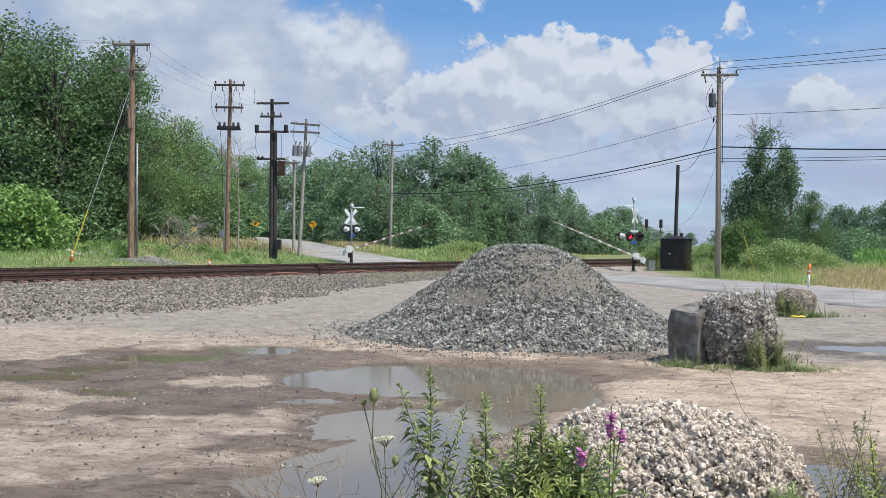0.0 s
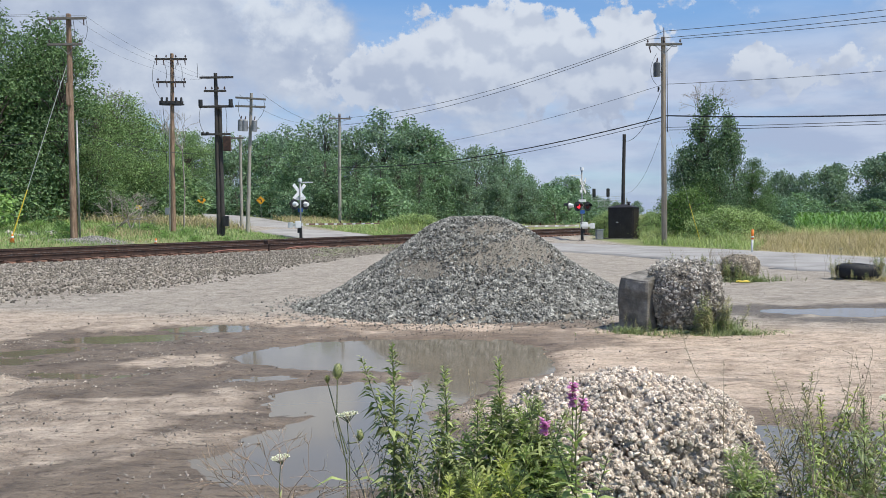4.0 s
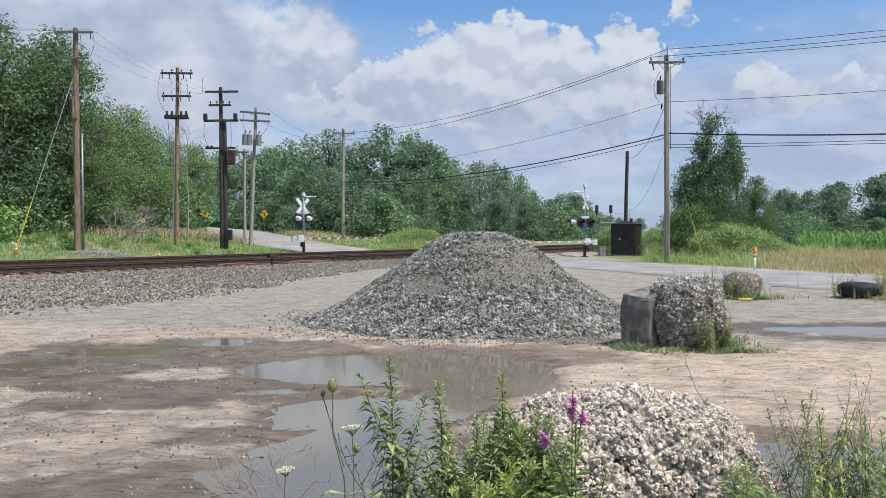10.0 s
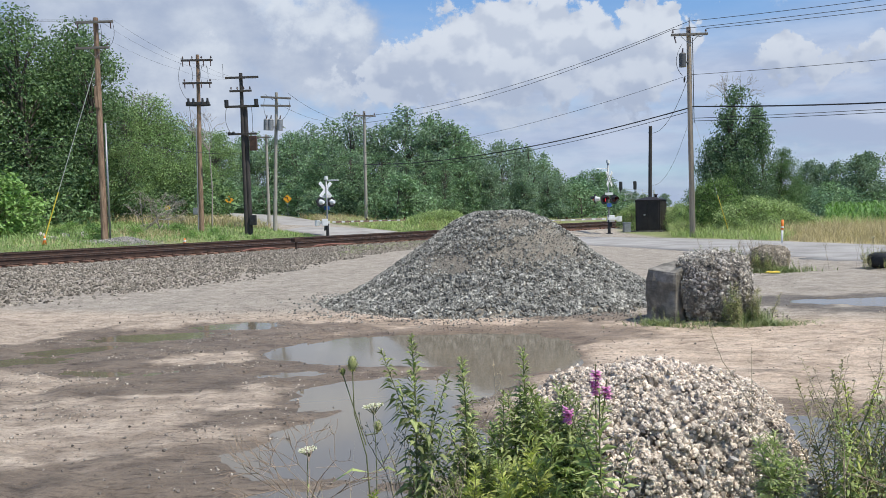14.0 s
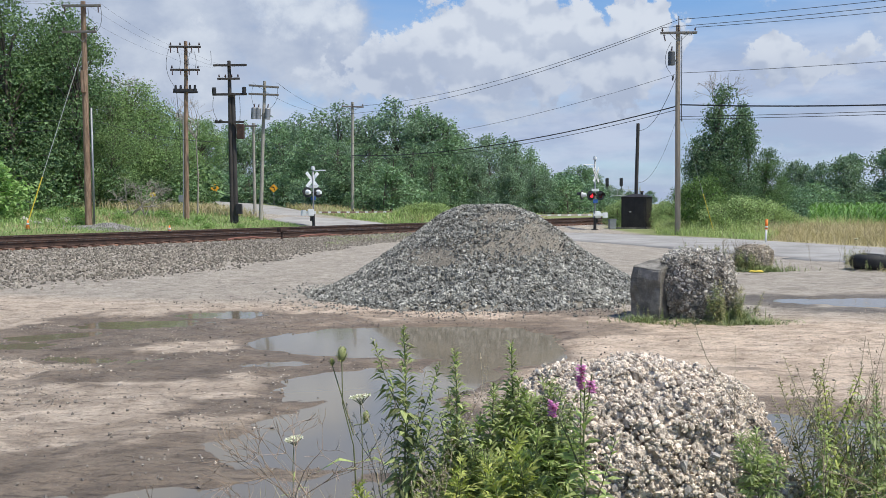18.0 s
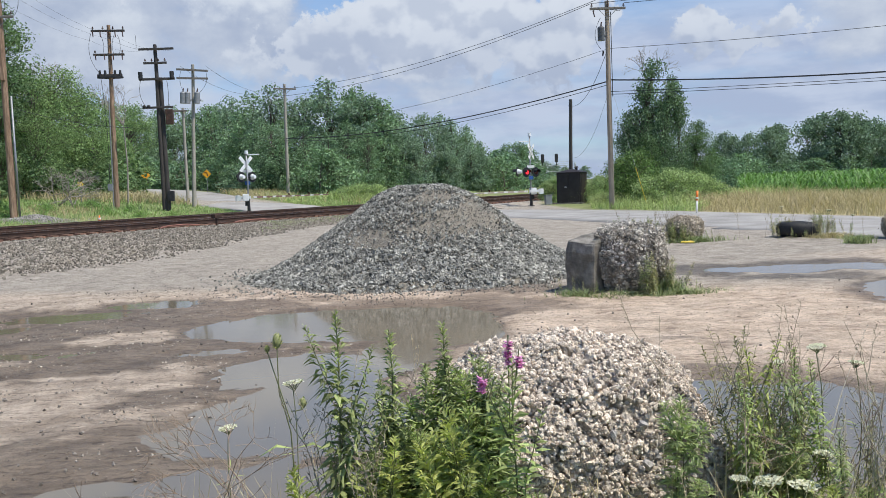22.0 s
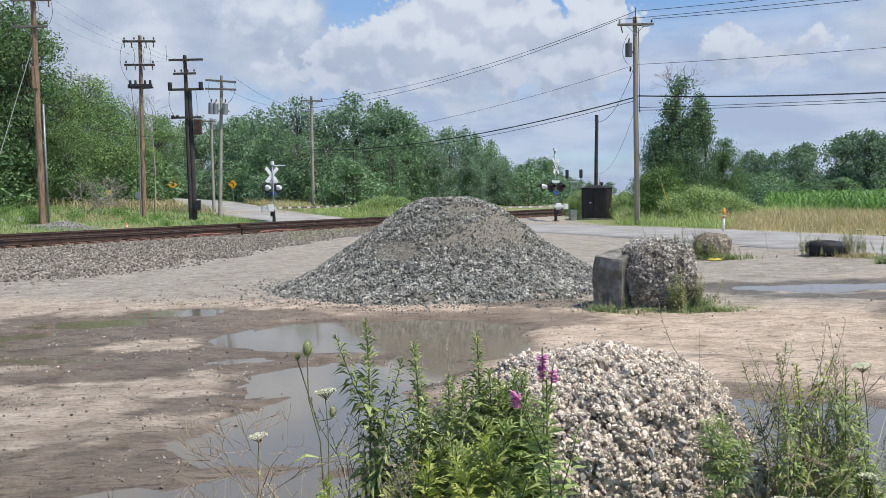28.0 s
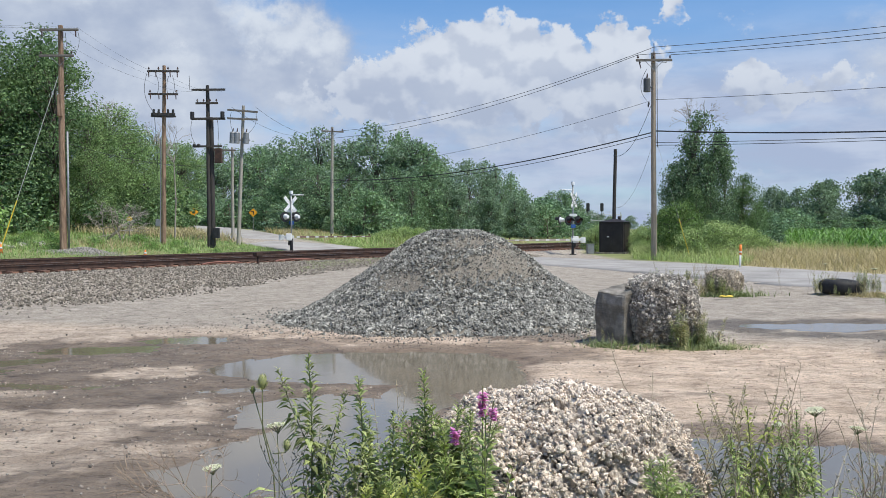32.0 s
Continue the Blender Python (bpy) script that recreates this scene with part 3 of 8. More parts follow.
# ---------------------------------------------------------------- ground, one sheet
def ground_material():
    mat = bpy.data.materials.new("yard_ground")
    mat.use_nodes = True
    nt = mat.node_tree
    b = nt.nodes["Principled BSDF"]
    link = nt.links.new
    tc = nt.nodes.new("ShaderNodeTexCoord")

    def noise_node(scale, detail=6.0, rough=0.6):
        n = nt.nodes.new("ShaderNodeTexNoise")
        n.inputs["Scale"].default_value, n.inputs["Detail"].default_value, n.inputs["Roughness"].default_value = scale, detail, rough
        link(tc.outputs["Object"], n.inputs[0])
        return n.outputs[0]

    def ramp(src, stops):
        r = nt.nodes.new("ShaderNodeValToRGB")
        e = r.color_ramp.elements
        while len(e) < len(stops):
            e.new(0.5)
        for k, (p, c) in enumerate(stops):
            e[k].position, e[k].color = p, (*c, 1)
        link(src, r.inputs[0])
        return r.outputs[0]

    def mixc(f, a, c, mode="MIX"):
        m = nt.nodes.new("ShaderNodeMix")
        m.data_type, m.blend_type = "RGBA", mode
        link(f, m.inputs[0]) if not isinstance(f, float) else setattr(m.inputs[0], "default_value", f)
        link(a, m.inputs[6])
        link(c, m.inputs[7])
        return m.outputs[2]

    def attr(name):
        a = nt.nodes.new("ShaderNodeAttribute")
        a.attribute_name = name
        return a.outputs["Fac"]

    big, mid, fine, grit = noise_node(0.35), noise_node(2.2, 8.0), noise_node(24.0, 5.0, 0.7), noise_node(95.0, 3.0, 0.7)
    dirt = ramp(mid, [(0.3, (0.39, 0.306, 0.232)), (0.5, (0.55, 0.444, 0.346)), (0.7, (0.645, 0.536, 0.43))])
    grey = ramp(mid, [(0.3, (0.295, 0.265, 0.225)), (0.7, (0.43, 0.39, 0.335))])
    dirt = mixc(attr("grey"), dirt, grey)
    straw = ramp(mid, [(0.3, (0.36, 0.31, 0.17)), (0.7, (0.5, 0.43, 0.26))])
    grass = ramp(big, [(0.35, (0.17, 0.21, 0.075)), (0.65, (0.28, 0.29, 0.13))])
    streaks = nt.nodes.new("ShaderNodeMapping")
    streaks.inputs["Scale"].default_value, streaks.inputs["Rotation"].default_value = (1.0, 3.2, 1.0), (0, 0, 0.25)
    link(tc.outputs["Object"], streaks.inputs[0])
    lines = nt.nodes.new("ShaderNodeTexNoise")
    lines.inputs["Scale"].default_value, lines.inputs["Detail"].default_value, lines.inputs["Roughness"].default_value = 1.4, 8.0, 0.68
    link(streaks.outputs[0], lines.inputs[0])
    ruts = nt.nodes.new("ShaderNodeMapping")
    ruts.inputs["Scale"].default_value, ruts.inputs["Rotation"].default_value = (1.0, 4.5, 1.0), (0, 0, 0.12)
    link(tc.outputs["Object"], ruts.inputs[0])
    rut = nt.nodes.new("ShaderNodeTexNoise")
    rut.inputs["Scale"].default_value, rut.inputs["Detail"].default_value, rut.inputs["Roughness"].default_value = 4.5, 7.0, 0.7
    link(ruts.outputs[0], rut.inputs[0])
    smear = ramp(lines.outputs[0], [(0.32, (0.7, 0.68, 0.665)), (0.5, (1, 0.985, 0.97)), (0.7, (1.14, 1.12, 1.1))])
    scratch = ramp(rut.outputs[0], [(0.37, (0.52, 0.495, 0.475)), (0.445, (1, 0.995, 0.99)), (0.64, (1.12, 1.11, 1.1))])
    flecks = mixc(1.0, scratch, ramp(noise_node(5.5, 9.0, 0.74), [(0.34, (0.72, 0.7, 0.69)), (0.45, (1, 1, 1)), (0.6, (1.1, 1.1, 1.09))]), "MULTIPLY")
    speck = ramp(grit, [(0.3, (0.72, 0.71, 0.7)), (0.48, (1, 1, 1)), (0.72, (1.14, 1.13, 1.12))])
    crust = ramp(fine, [(0.34, (0.66, 0.65, 0.64)), (0.47, (1, 1, 1)), (0.7, (1.12, 1.12, 1.12))])
    col = mixc(1.0, mixc(1.0, mixc(1.0, mixc(1.0, dirt, smear, "MULTIPLY"), flecks, "MULTIPLY"), speck, "MULTIPLY"), crust, "MULTIPLY")
    damp = mixc(1.0, col, ramp(mid, [(0.0, (0.35, 0.332, 0.31)), (1.0, (0.47, 0.445, 0.41))]), "MULTIPLY")
    col = mixc(attr("wet"), col, damp)
    col = mixc(attr("grass"), col, mixc(attr("straw"), grass, straw))
    link(col, b.inputs["Base Color"])
    shine = nt.nodes.new("ShaderNodeMapRange")
    shine.inputs["To Min"].default_value, shine.inputs["To Max"].default_value = 0.95, 0.5
    link(attr("wet"), shine.inputs[0])
    link(shine.outputs[0], b.inputs["Roughness"])
    b.inputs["Specular IOR Level"].default_value = 0.3
    add = nt.nodes.new("ShaderNodeMath")
    add.operation = "MULTIPLY_ADD"
    link(rut.outputs[0], add.inputs[0])
    add.inputs[1].default_value = 2.0
    link(fine, add.inputs[2])
    bp = nt.nodes.new("ShaderNodeBump")
    bp.inputs["Strength"].default_value, bp.inputs["Distance"].default_value = 0.7, 0.035
    link(add.outputs[0], bp.inputs["Height"])
    link(bp.outputs[0], b.inputs["Normal"])
    return mat


def axis(stops):
    """Places along an axis: stops of (from, step), the last of them the end."""
    out = []
    for (a, step), (b, _) in zip(stops, stops[1:]):
        out.append(np.arange(a, b - 1e-6, step))
    return np.concatenate(out + [[stops[-1][0]]])


def build_ground():
    gx = axis([(-3000, 500), (-500, 60), (-140, 8), (-60, 1.5), (-24, 0.5), (-8, 0.085), (6, 0.12), (10, 0.3), (22, 1.5), (70, 8), (200, 60), (500, 500), (3000, 0)])
    gy = axis([(-600, 200), (-200, 30), (-20, 2), (0, 0.25), (3, 0.07), (14, 0.13), (20, 0.5), (64, 1.5), (130, 8), (300, 60), (600, 400), (3000, 0)])
    x, y = np.meshgrid(gx, gy)
    z = ground_height(x, y)
    nx, ny = len(gx), len(gy)
    i = (np.arange(ny - 1)[:, None] * nx + np.arange(nx - 1)[None]).ravel()
    me = fast_mesh("ground", np.stack([x, y, z], -1).reshape(-1, 3), np.stack([i, i + 1, i + nx + 1, i + nx], -1), ground_material(), True)
    n, s = ACROSS[0] * x + ACROSS[1] * y, TRACK[0] * x + TRACK[1] * y
    rd = road_far(x, y)
    d = puddle_depth(x, y)
    near = 1 - ease(18, 30, np.hypot(x, y - 6))
    blot = 0.62 * fbm(x * 0.8, y * 1.3, 91, 5) + 0.38 * fbm(x * 3.7, y * 5.5, 93, 4)
    left = ease(1.5, -2.5, x + 0.4 * (y - 8))
    mud = blots(x, y, DARK_MUD, 0.5)
    wet = near * np.clip(ease(-0.3, -0.03, d + 0.5 * (blot - 0.5)) + 0.85 * ease(-0.02, 0.22, mud + 1.1 * (blot - 0.5)) + 0.5 * left * ease(0.55, 0.66, blot) * ease(14, 12, y) + 0.14 * left * ease(15, 13, y), 0, 1)
    side = x * 0.957 + y * 0.29
    grass = np.maximum(ease(37.2, 38.2, n), ease(3.3, 4.2, rd) * ease(19.5, 21, side) * ease(28, 26, n) * ease(9.4, 10.3, x))
    grass = np.maximum(grass, ease(3.0, 1.5, y + 0.25 * np.sin(x * 2)))
    grass = grass * ease(3.0, 3.8, rd)
    grey = np.clip(ease(12.4, 14.6, y + 0.3 * x) * ease(9, 4, x - 0.15 * y), 0, 1) + ease(17.0, 19.0, y + 0.12 * x) + 0.4 * left * ease(0.42, 0.6, blot + 0.25 * left)
    verge = ease(0.33, 0.37, x / np.maximum(y, 1)) * ease(19, 22, side) * ease(36, 34, side)
    for name, value in (("wet", wet), ("grass", grass), ("straw", verge), ("grey", np.clip(grey, 0, 1))):
        at = me.attributes.new(name, "FLOAT", "POINT")
        at.data.foreach_set("value", value.ravel().astype(np.float32))
    tagged(new("ground", me), "pale sandy dirt yard with gravel, mud and grass", "ground", kind="structure")


build_ground()


def build_water():
    mat = bpy.data.materials.new("puddle_water")
    mat.use_nodes = True
    nt = mat.node_tree
    b = nt.nodes["Principled BSDF"]
    b.inputs["Base Color"].default_value = (0.185, 0.155, 0.11, 1)
    b.inputs["Roughness"].default_value = 0.07
    b.inputs["Specular IOR Level"].default_value = 0.75
    b.inputs["IOR"].default_value = 1.33
    tc, n = nt.nodes.new("ShaderNodeTexCoord"), nt.nodes.new("ShaderNodeTexNoise")
    n.inputs["Scale"].default_value = 5.0
    bp = nt.nodes.new("ShaderNodeBump")
    bp.inputs["Strength"].default_value, bp.inputs["Distance"].default_value = 0.03, 0.02
    nt.links.new(tc.outputs["Object"], n.inputs[0])
    nt.links.new(n.outputs[0], bp.inputs["Height"])
    nt.links.new(bp.outputs[0], b.inputs["Normal"])
    spans = {"main": (-2.7, 1.9, 4.4, 12.8), "left": (-6.6, -2.71, 7.6, 13.9), "right": (4.4, 12, 8.2, 15.6), "near": (1.91, 7.5, 2.6, 7.4)}
    for x0, x1, y0, y1 in spans.values():
        me = mesh_of("puddle", [(x0, y0, WATER), (x1, y0, WATER), (x1, y1, WATER), (x0, y1, WATER)], [(0, 1, 2, 3)], mat)
        tagged(new("puddle", me), "shallow muddy rain puddle on the dirt yard", "puddle", kind="structure")


build_water()


def ribbon(name, line, half, lift, material, across=4, skirt=0.12):
    """A strip that follows the land along a line, with a little crown."""
    p = np.asarray(line)
    d = np.gradient(p, axis=0)
    d /= np.linalg.norm(d, axis=1, keepdims=True)
    side = np.stack([d[:, 1], -d[:, 0]], -1)
    offs = np.linspace(-1, 1, 2 * across + 1)
    q = p[:, None] + side[:, None] * (offs[None, :, None] * half)
    z = land(q[..., 0], q[..., 1]) + lift * (0.15 + 0.85 * ease(24, 34, ACROSS[0] * q[..., 0] + ACROSS[1] * q[..., 1])) + 0.05 * (1 - offs[None] ** 2)
    q = np.concatenate([q, z[..., None]], -1)
    edge0, edge1 = q[:, :1] + (0, 0, -skirt), q[:, -1:] + (0, 0, -skirt)
    q = np.concatenate([edge0, q, edge1], 1)
    m, k = q.shape[:2]
    i = (np.arange(m - 1)[:, None] * k + np.arange(k - 1)[None]).ravel()
    return fast_mesh(name, q.reshape(-1, 3), np.stack([i, i + 1, i + k + 1, i + k], -1), material, True)


ASPHALT = material("worn_asphalt", [(0.235, 0.222, 0.205), (0.335, 0.318, 0.295), (0.42, 0.4, 0.372)], 0.6, 60, 0.92, 0.25, grit=0.16)
tagged(new("road", ribbon("road", ROAD_LINE, 3.5, 0.03, ASPHALT)), "worn pale grey asphalt country road", "road", kind="structure")


# ---------------------------------------------------------------- railway
def on_track(s, n, z=0.0):
    p = TRACK * s + ACROSS * n
    return Vector((p[0], p[1], z))


TRACK_YAW = math.degrees(math.atan2(TRACK[1], TRACK[0]))
RAIL_TOP = 0.46


def build_ballast():
    s = np.arange(-30, 130, 0.5)
    prof = [(27.0, 0.02), (28.1, 0.06), (28.5, 0.1), (28.9, 0.17), (30.9, 0.22), (32.2, 0.22), (36.4, 0.3), (37.6, 0.1)]
    q = np.array([[(*(TRACK * a + ACROSS * n), z) for n, z in prof] for a in s])
    m, k = q.shape[:2]
    i = (np.arange(m - 1)[:, None] * k + np.arange(k - 1)[None]).ravel()
    me = fast_mesh("ballast_bed", q.reshape(-1, 3), np.stack([i, i + k, i + k + 1, i + 1], -1), BALLAST, True)
    tagged(new("ballast_bed", me), "bed of grey-brown crushed stone under two tracks", "ballast", kind="structure")


build_ballast()


def rail_mesh(length):
    prof = [(-0.075, 0), (0.075, 0), (0.075, 0.015), (0.012, 0.035), (0.012, 0.125), (0.036, 0.135), (0.036, 0.165), (0.028, 0.172), (-0.028, 0.172), (-0.036, 0.165), (-0.036, 0.135), (-0.012, 0.125), (-0.012, 0.035), (-0.075, 0.015)]
    k = len(prof)
    v = [(x, y, z) for x in (0, length) for y, z in prof]
    me = mesh_of("rail", v, [(i, (i + 1) % k, k + (i + 1) % k, k + i) for i in range(k)] + [tuple(range(k - 1, -1, -1)), tuple(range(k, 2 * k))], RUST_SHADED)
    me.materials.append(RAIL_HEAD)
    me.polygons[7].material_index = 1
    return me


def build_track(near, lift, label):
    t = thing("railway_track", (*on_track(0, near + GAUGE / 2), 0, 0, TRACK_YAW), label, "railway track", "tracks over the crossing")
    long_rail = rail_mesh(160)
    for off in (-GAUGE / 2, GAUGE / 2):
        part("rail", long_rail, t, "rusty steel rail with a worn head", pose(-30, off, RAIL_TOP + lift - 0.172))
    bm = bmesh.new()
    box(bm, 0.23, 2.6, 0.17, None, 0.012)
    tie = bm_mesh("tie", bm, TIE_WOOD)
    bm = bmesh.new()
    box(bm, 0.2, 0.36, 0.02, None, 0.004)
    for dy in (-0.1, 0.1):
        for dx in (-0.06, 0.06):
            box(bm, 0.03, 0.035, 0.05, pose(dx, dy, 0.02))
    plate = bm_mesh("tie_plate", bm, RUST_SHADED)
    for k in range(150):
        x = -6 + 0.53 * k + random.uniform(-0.02, 0.02)
        piece = part("tie", tie, t, "", pose(x, random.uniform(-0.07, 0.07), RAIL_TOP + lift - 0.172 - 0.1 + random.uniform(-0.01, 0.005), 0, 0, random.uniform(-1, 1)))
        if k < 90:
            for off in (-GAUGE / 2, GAUGE / 2):
                part("tie_plate", plate, piece, "", pose(0, off, 0.095))
    return t


build_track(RAIL_A, 0.0, "near railway track with rusty rails on wooden ties")
build_track(RAIL_B, 0.05, "far railway track with rusty rails on wooden ties")


# ---------------------------------------------------------------- stones
def stone_shapes(count, seed, rough=0.35):
    """Angular lumps of about unit size: verts and triangles of each."""
    r = np.random.default_rng(seed)
    bm = bmesh.new()
    bmesh.ops.create_icosphere(bm, subdivisions=1, radius=0.5)
    base = np.array([v.co for v in bm.verts])
    tri = np.array([[v.index for v in f.verts] for f in bm.faces])
    bm.free()
    out = []
    for _ in range(count):
        v = base * (1 + rough * r.standard_normal((len(base), 1)).clip(-1.2, 1.2)) * r.uniform(0.65, 1.2, 3)
        for _ in range(2):
            d = r.standard_normal(3)
            d /= np.linalg.norm(d)
            h = v @ d
            v = v - np.maximum(h - 0.3, 0)[:, None] * d
        out.append(v)
    return out, tri


STONES, STONE_TRI = stone_shapes(14, 5)
KNOBS = stone_shapes(14, 6, 0.27)[0]


def turn_matrices(count, r):
    q = r.standard_normal((count, 4))
    q /= np.linalg.norm(q, axis=1, keepdims=True)
    w, x, y, z = q.T
    return np.stack([1 - 2 * (y * y + z * z), 2 * (x * y - z * w), 2 * (x * z + y * w), 2 * (x * y + z * w), 1 - 2 * (x * x + z * z), 2 * (y * z - x * w),
                     2 * (x * z - y * w), 2 * (y * z + x * w), 1 - 2 * (x * x + y * y)], -1).reshape(-1, 3, 3)


def stones_mesh(name, places, sizes, material, seed=1, flat=1.0, kinds=STONES):
    r = np.random.default_rng(seed)
    places = np.asarray(places, float)
    count = len(places)
    turns = turn_matrices(count, r)
    kind = r.integers(0, len(kinds), count)
    shapes = np.array(kinds)[kind]
    v = np.einsum("nij,nkj->nki", turns, shapes) * np.asarray(sizes)[:, None, None]
    v[..., 2] *= flat
    v = v + places[:, None]
    f = STONE_TRI[None] + (np.arange(count) * len(STONES[0]))[:, None, None]
    return fast_mesh(name, v.reshape(-1, 3), f.reshape(-1, 3), material)


def small_stones(name, x, y, z, sizes, material, seed, blocky=False):
    """Eight-sided chips, for beds too far off or too fine for more."""
    r = np.random.default_rng(seed)
    base = np.array([(0.5, 0, 0), (-0.5, 0, 0), (0, 0.5, 0), (0, -0.5, 0), (0, 0, 0.5), (0, 0, -0.5)])
    tri = np.array([(0, 2, 4), (2, 1, 4), (1, 3, 4), (3, 0, 4), (2, 0, 5), (1, 2, 5), (3, 1, 5), (0, 3, 5)])
    if blocky:
        base = np.array([(a, b, c) for a in (-0.4, 0.4) for b in (-0.4, 0.4) for c in (-0.4, 0.4)])
        tri = np.array([(0, 1, 3), (0, 3, 2), (4, 6, 7), (4, 7, 5), (0, 4, 5), (0, 5, 1), (2, 3, 7), (2, 7, 6), (0, 2, 6), (0, 6, 4), (1, 5, 7), (1, 7, 3)])
    count = len(x)
    v = base[None] * r.uniform(0.6, 1.3, (count, len(base), 1)) * r.uniform(0.6, 1.25, (count, 1, 3))
    v = np.einsum("nij,nkj->nki", turn_matrices(count, r), v) * np.asarray(sizes)[:, None, None]
    v = v + np.stack([x, y, z], -1)[:, None]
    f = tri[None] + (np.arange(count) * len(base))[:, None, None]
    return fast_mesh(name, v.reshape(-1, 3), f.reshape(-1, 3), material)


def build_loose_stone():
    r = np.random.default_rng(17)
    count = 44000
    s, q = r.uniform(2, 46, count), r.uniform(0, 1, count)
    foot = ballast_foot(s)
    n = 28.5 - (28.5 - foot + 0.6) * q
    x, y = TRACK[0] * s + ACROSS[0] * n, TRACK[1] * s + ACROSS[1] * n
    keep = r.random(count) < 1.08 - 1.06 * ease(0.8, 1.0, q + 0.3 * (fbm(x * 0.5, y * 0.5, 12) - 0.5))
    x, y, n = x[keep], y[keep], n[keep]
    z = np.maximum(ground_height(x, y), np.interp(n, [27.0, 28.1, 28.5, 28.9, 40], [0.02, 0.06, 0.1, 0.17, 0.22]) * (n > 27.0)) + 0.012
    ob = new("ballast_stone", small_stones("ballast_stone", x, y, z, r.uniform(0.05, 0.11, len(x)), BALLAST, 18))
    tagged(ob, "loose grey-brown ballast stones spread beside the track", "ballast", kind="stuff")
    count = 30000
    x, y = r.uniform(-7.5, 10, count), 3.6 + 15 * r.random(count) ** 1.3
    d = puddle_depth(x, y)
    dense = fbm(x * 0.6, y * 0.6, 55)
    shore = ease(-0.6, -0.1, d)
    keep = (d < 0.04) & (r.random(count) < (ease(0.35, 0.7, dense) + 0.12 + 0.6 * shore) * (0.12 + 0.88 * ease(2.5, -0.5, x - 0.1 * y)) * (1 - 0.75 * ease(10, 12.5, y)))
    x, y = x[keep], y[keep]
    sizes = 0.006 + 0.032 * r.random(len(x)) ** (6 + 2 * ease(-1, 2, x))
    ob = new("pebble", small_stones("pebble", x, y, ground_height(x, y) + sizes * 0.2, sizes, PEBBLE, 19))
    tagged(ob, "small pebbles and grit strewn over the dirt yard", "pebbles", kind="stuff")
    count = 30000
    x, y = r.uniform(-6.5, 0.5, count), 4.2 + 8.5 * r.random(count)
    keep = (puddle_depth(x, y) < 0.02) & (r.random(count) < ease(0.52, 0.68, fbm(x * 1.1, y * 2.4, 59)))
    x, y = x[keep], y[keep]
    sizes = 0.006 + 0.022 * r.random(len(x)) ** 3
    ob = new("clod", small_stones("clod", x, y, ground_height(x, y) + sizes * 0.1, sizes, CLOD, 23))
    tagged(ob, "crumbled clods of grey earth and broken rubble", "clods", kind="stuff")
    count = 26000
    x, y = r.uniform(0.5, 11, count), 4.3 + 8.6 * r.random(count) ** 1.2
    keep = (puddle_depth(x, y) < -0.03) & (r.random(count) < 0.05 + 0.95 * ease(0.54, 0.68, fbm(x * 0.9, y * 3.0, 63)))
    x, y = x[keep], y[keep]
    sizes = 0.005 + 0.018 * r.random(len(x)) ** 4
    ob = new("dirt_crumb", small_stones("dirt_crumb", x, y, ground_height(x, y) + sizes * 0.25, sizes, DUST, 24))
    tagged(ob, "small crumbs of dry dirt on the pale yard", "clods", kind="stuff")
    count = 9000
    x, y = r.uniform(-5, 4.5, count), r.normal(13.0, 0.9, count)
    keep = (puddle_depth(x, y) < 0.0) & (fbm(x * 1.3, y * 2.0, 57) > 0.42)
    x, y = x[keep], y[keep]
    sizes = 0.006 + 0.03 * r.random(len(x)) ** 3
    ob = new("grit", small_stones("grit", x, y, ground_height(x, y) + sizes * 0.2, sizes, PEBBLE, 21))
    tagged(ob, "fine dark grit washed from the heap over the dirt", "grit", kind="stuff")
    count = 2600
    a, q = r.uniform(0, 2 * math.pi, count), r.uniform(0.98, 1.5, count)
    x, y = PILE[0] + 2.95 * q * np.cos(a), PILE[1] + 2.75 * q * np.sin(a)
    keep = r.random(count) < ease(1.5, 0.98, q)
    x, y = x[keep], y[keep]
    ob = new("strewn_stone", small_stones("strewn_stone", x, y, ground_height(x, y) + 0.012, r.uniform(0.02, 0.06, len(x)), GRAVEL, 20))
    tagged(ob, "crushed grey stones strewn round the foot of the heap", "stones", kind="stuff")


PEBBLE = material("mixed_pebbles", [(0.13, 0.112, 0.095), (0.22, 0.19, 0.16), (0.34, 0.3, 0.255)], 30, 90, 0.9, 0.2, spread=0.5, per="island")
DUST = material("dry_dirt_crumbs", [(0.36, 0.29, 0.22), (0.52, 0.43, 0.335), (0.64, 0.54, 0.43)], 25, 80, 0.95, 0.3, spread=0.4, per="island")
CLOD = material("earth_clods", [(0.2, 0.175, 0.15), (0.36, 0.315, 0.26), (0.5, 0.44, 0.37)], 25, 80, 0.95, 0.3, spread=0.6, per="island")
PILE = (0.55, 15.9)
build_loose_stone()


def pile_height(x, y):
    """Height of the gravel heap over its foot, about its middle."""
    wob = 1 + 0.12 * (fbm(x * 0.8 + 4, y * 0.8, 13) - 0.5) + 0.1 * (fbm(x * 2.2, y * 2.2, 14) - 0.5)
    r = np.hypot(x / 2.88, y / 2.75) / wob
    top = 1.6 * np.interp(r, [0, 0.16, 0.3, 0.55, 0.8, 0.95, 1.12, 1.4], [1.0, 0.985, 0.88, 0.55, 0.24, 0.09, 0.0, -0.05])
    return top + 0.09 * (fbm(x * 1.7 + 9, y * 1.7, 22) - 0.5) * np.clip(1.2 - r, 0, 1)


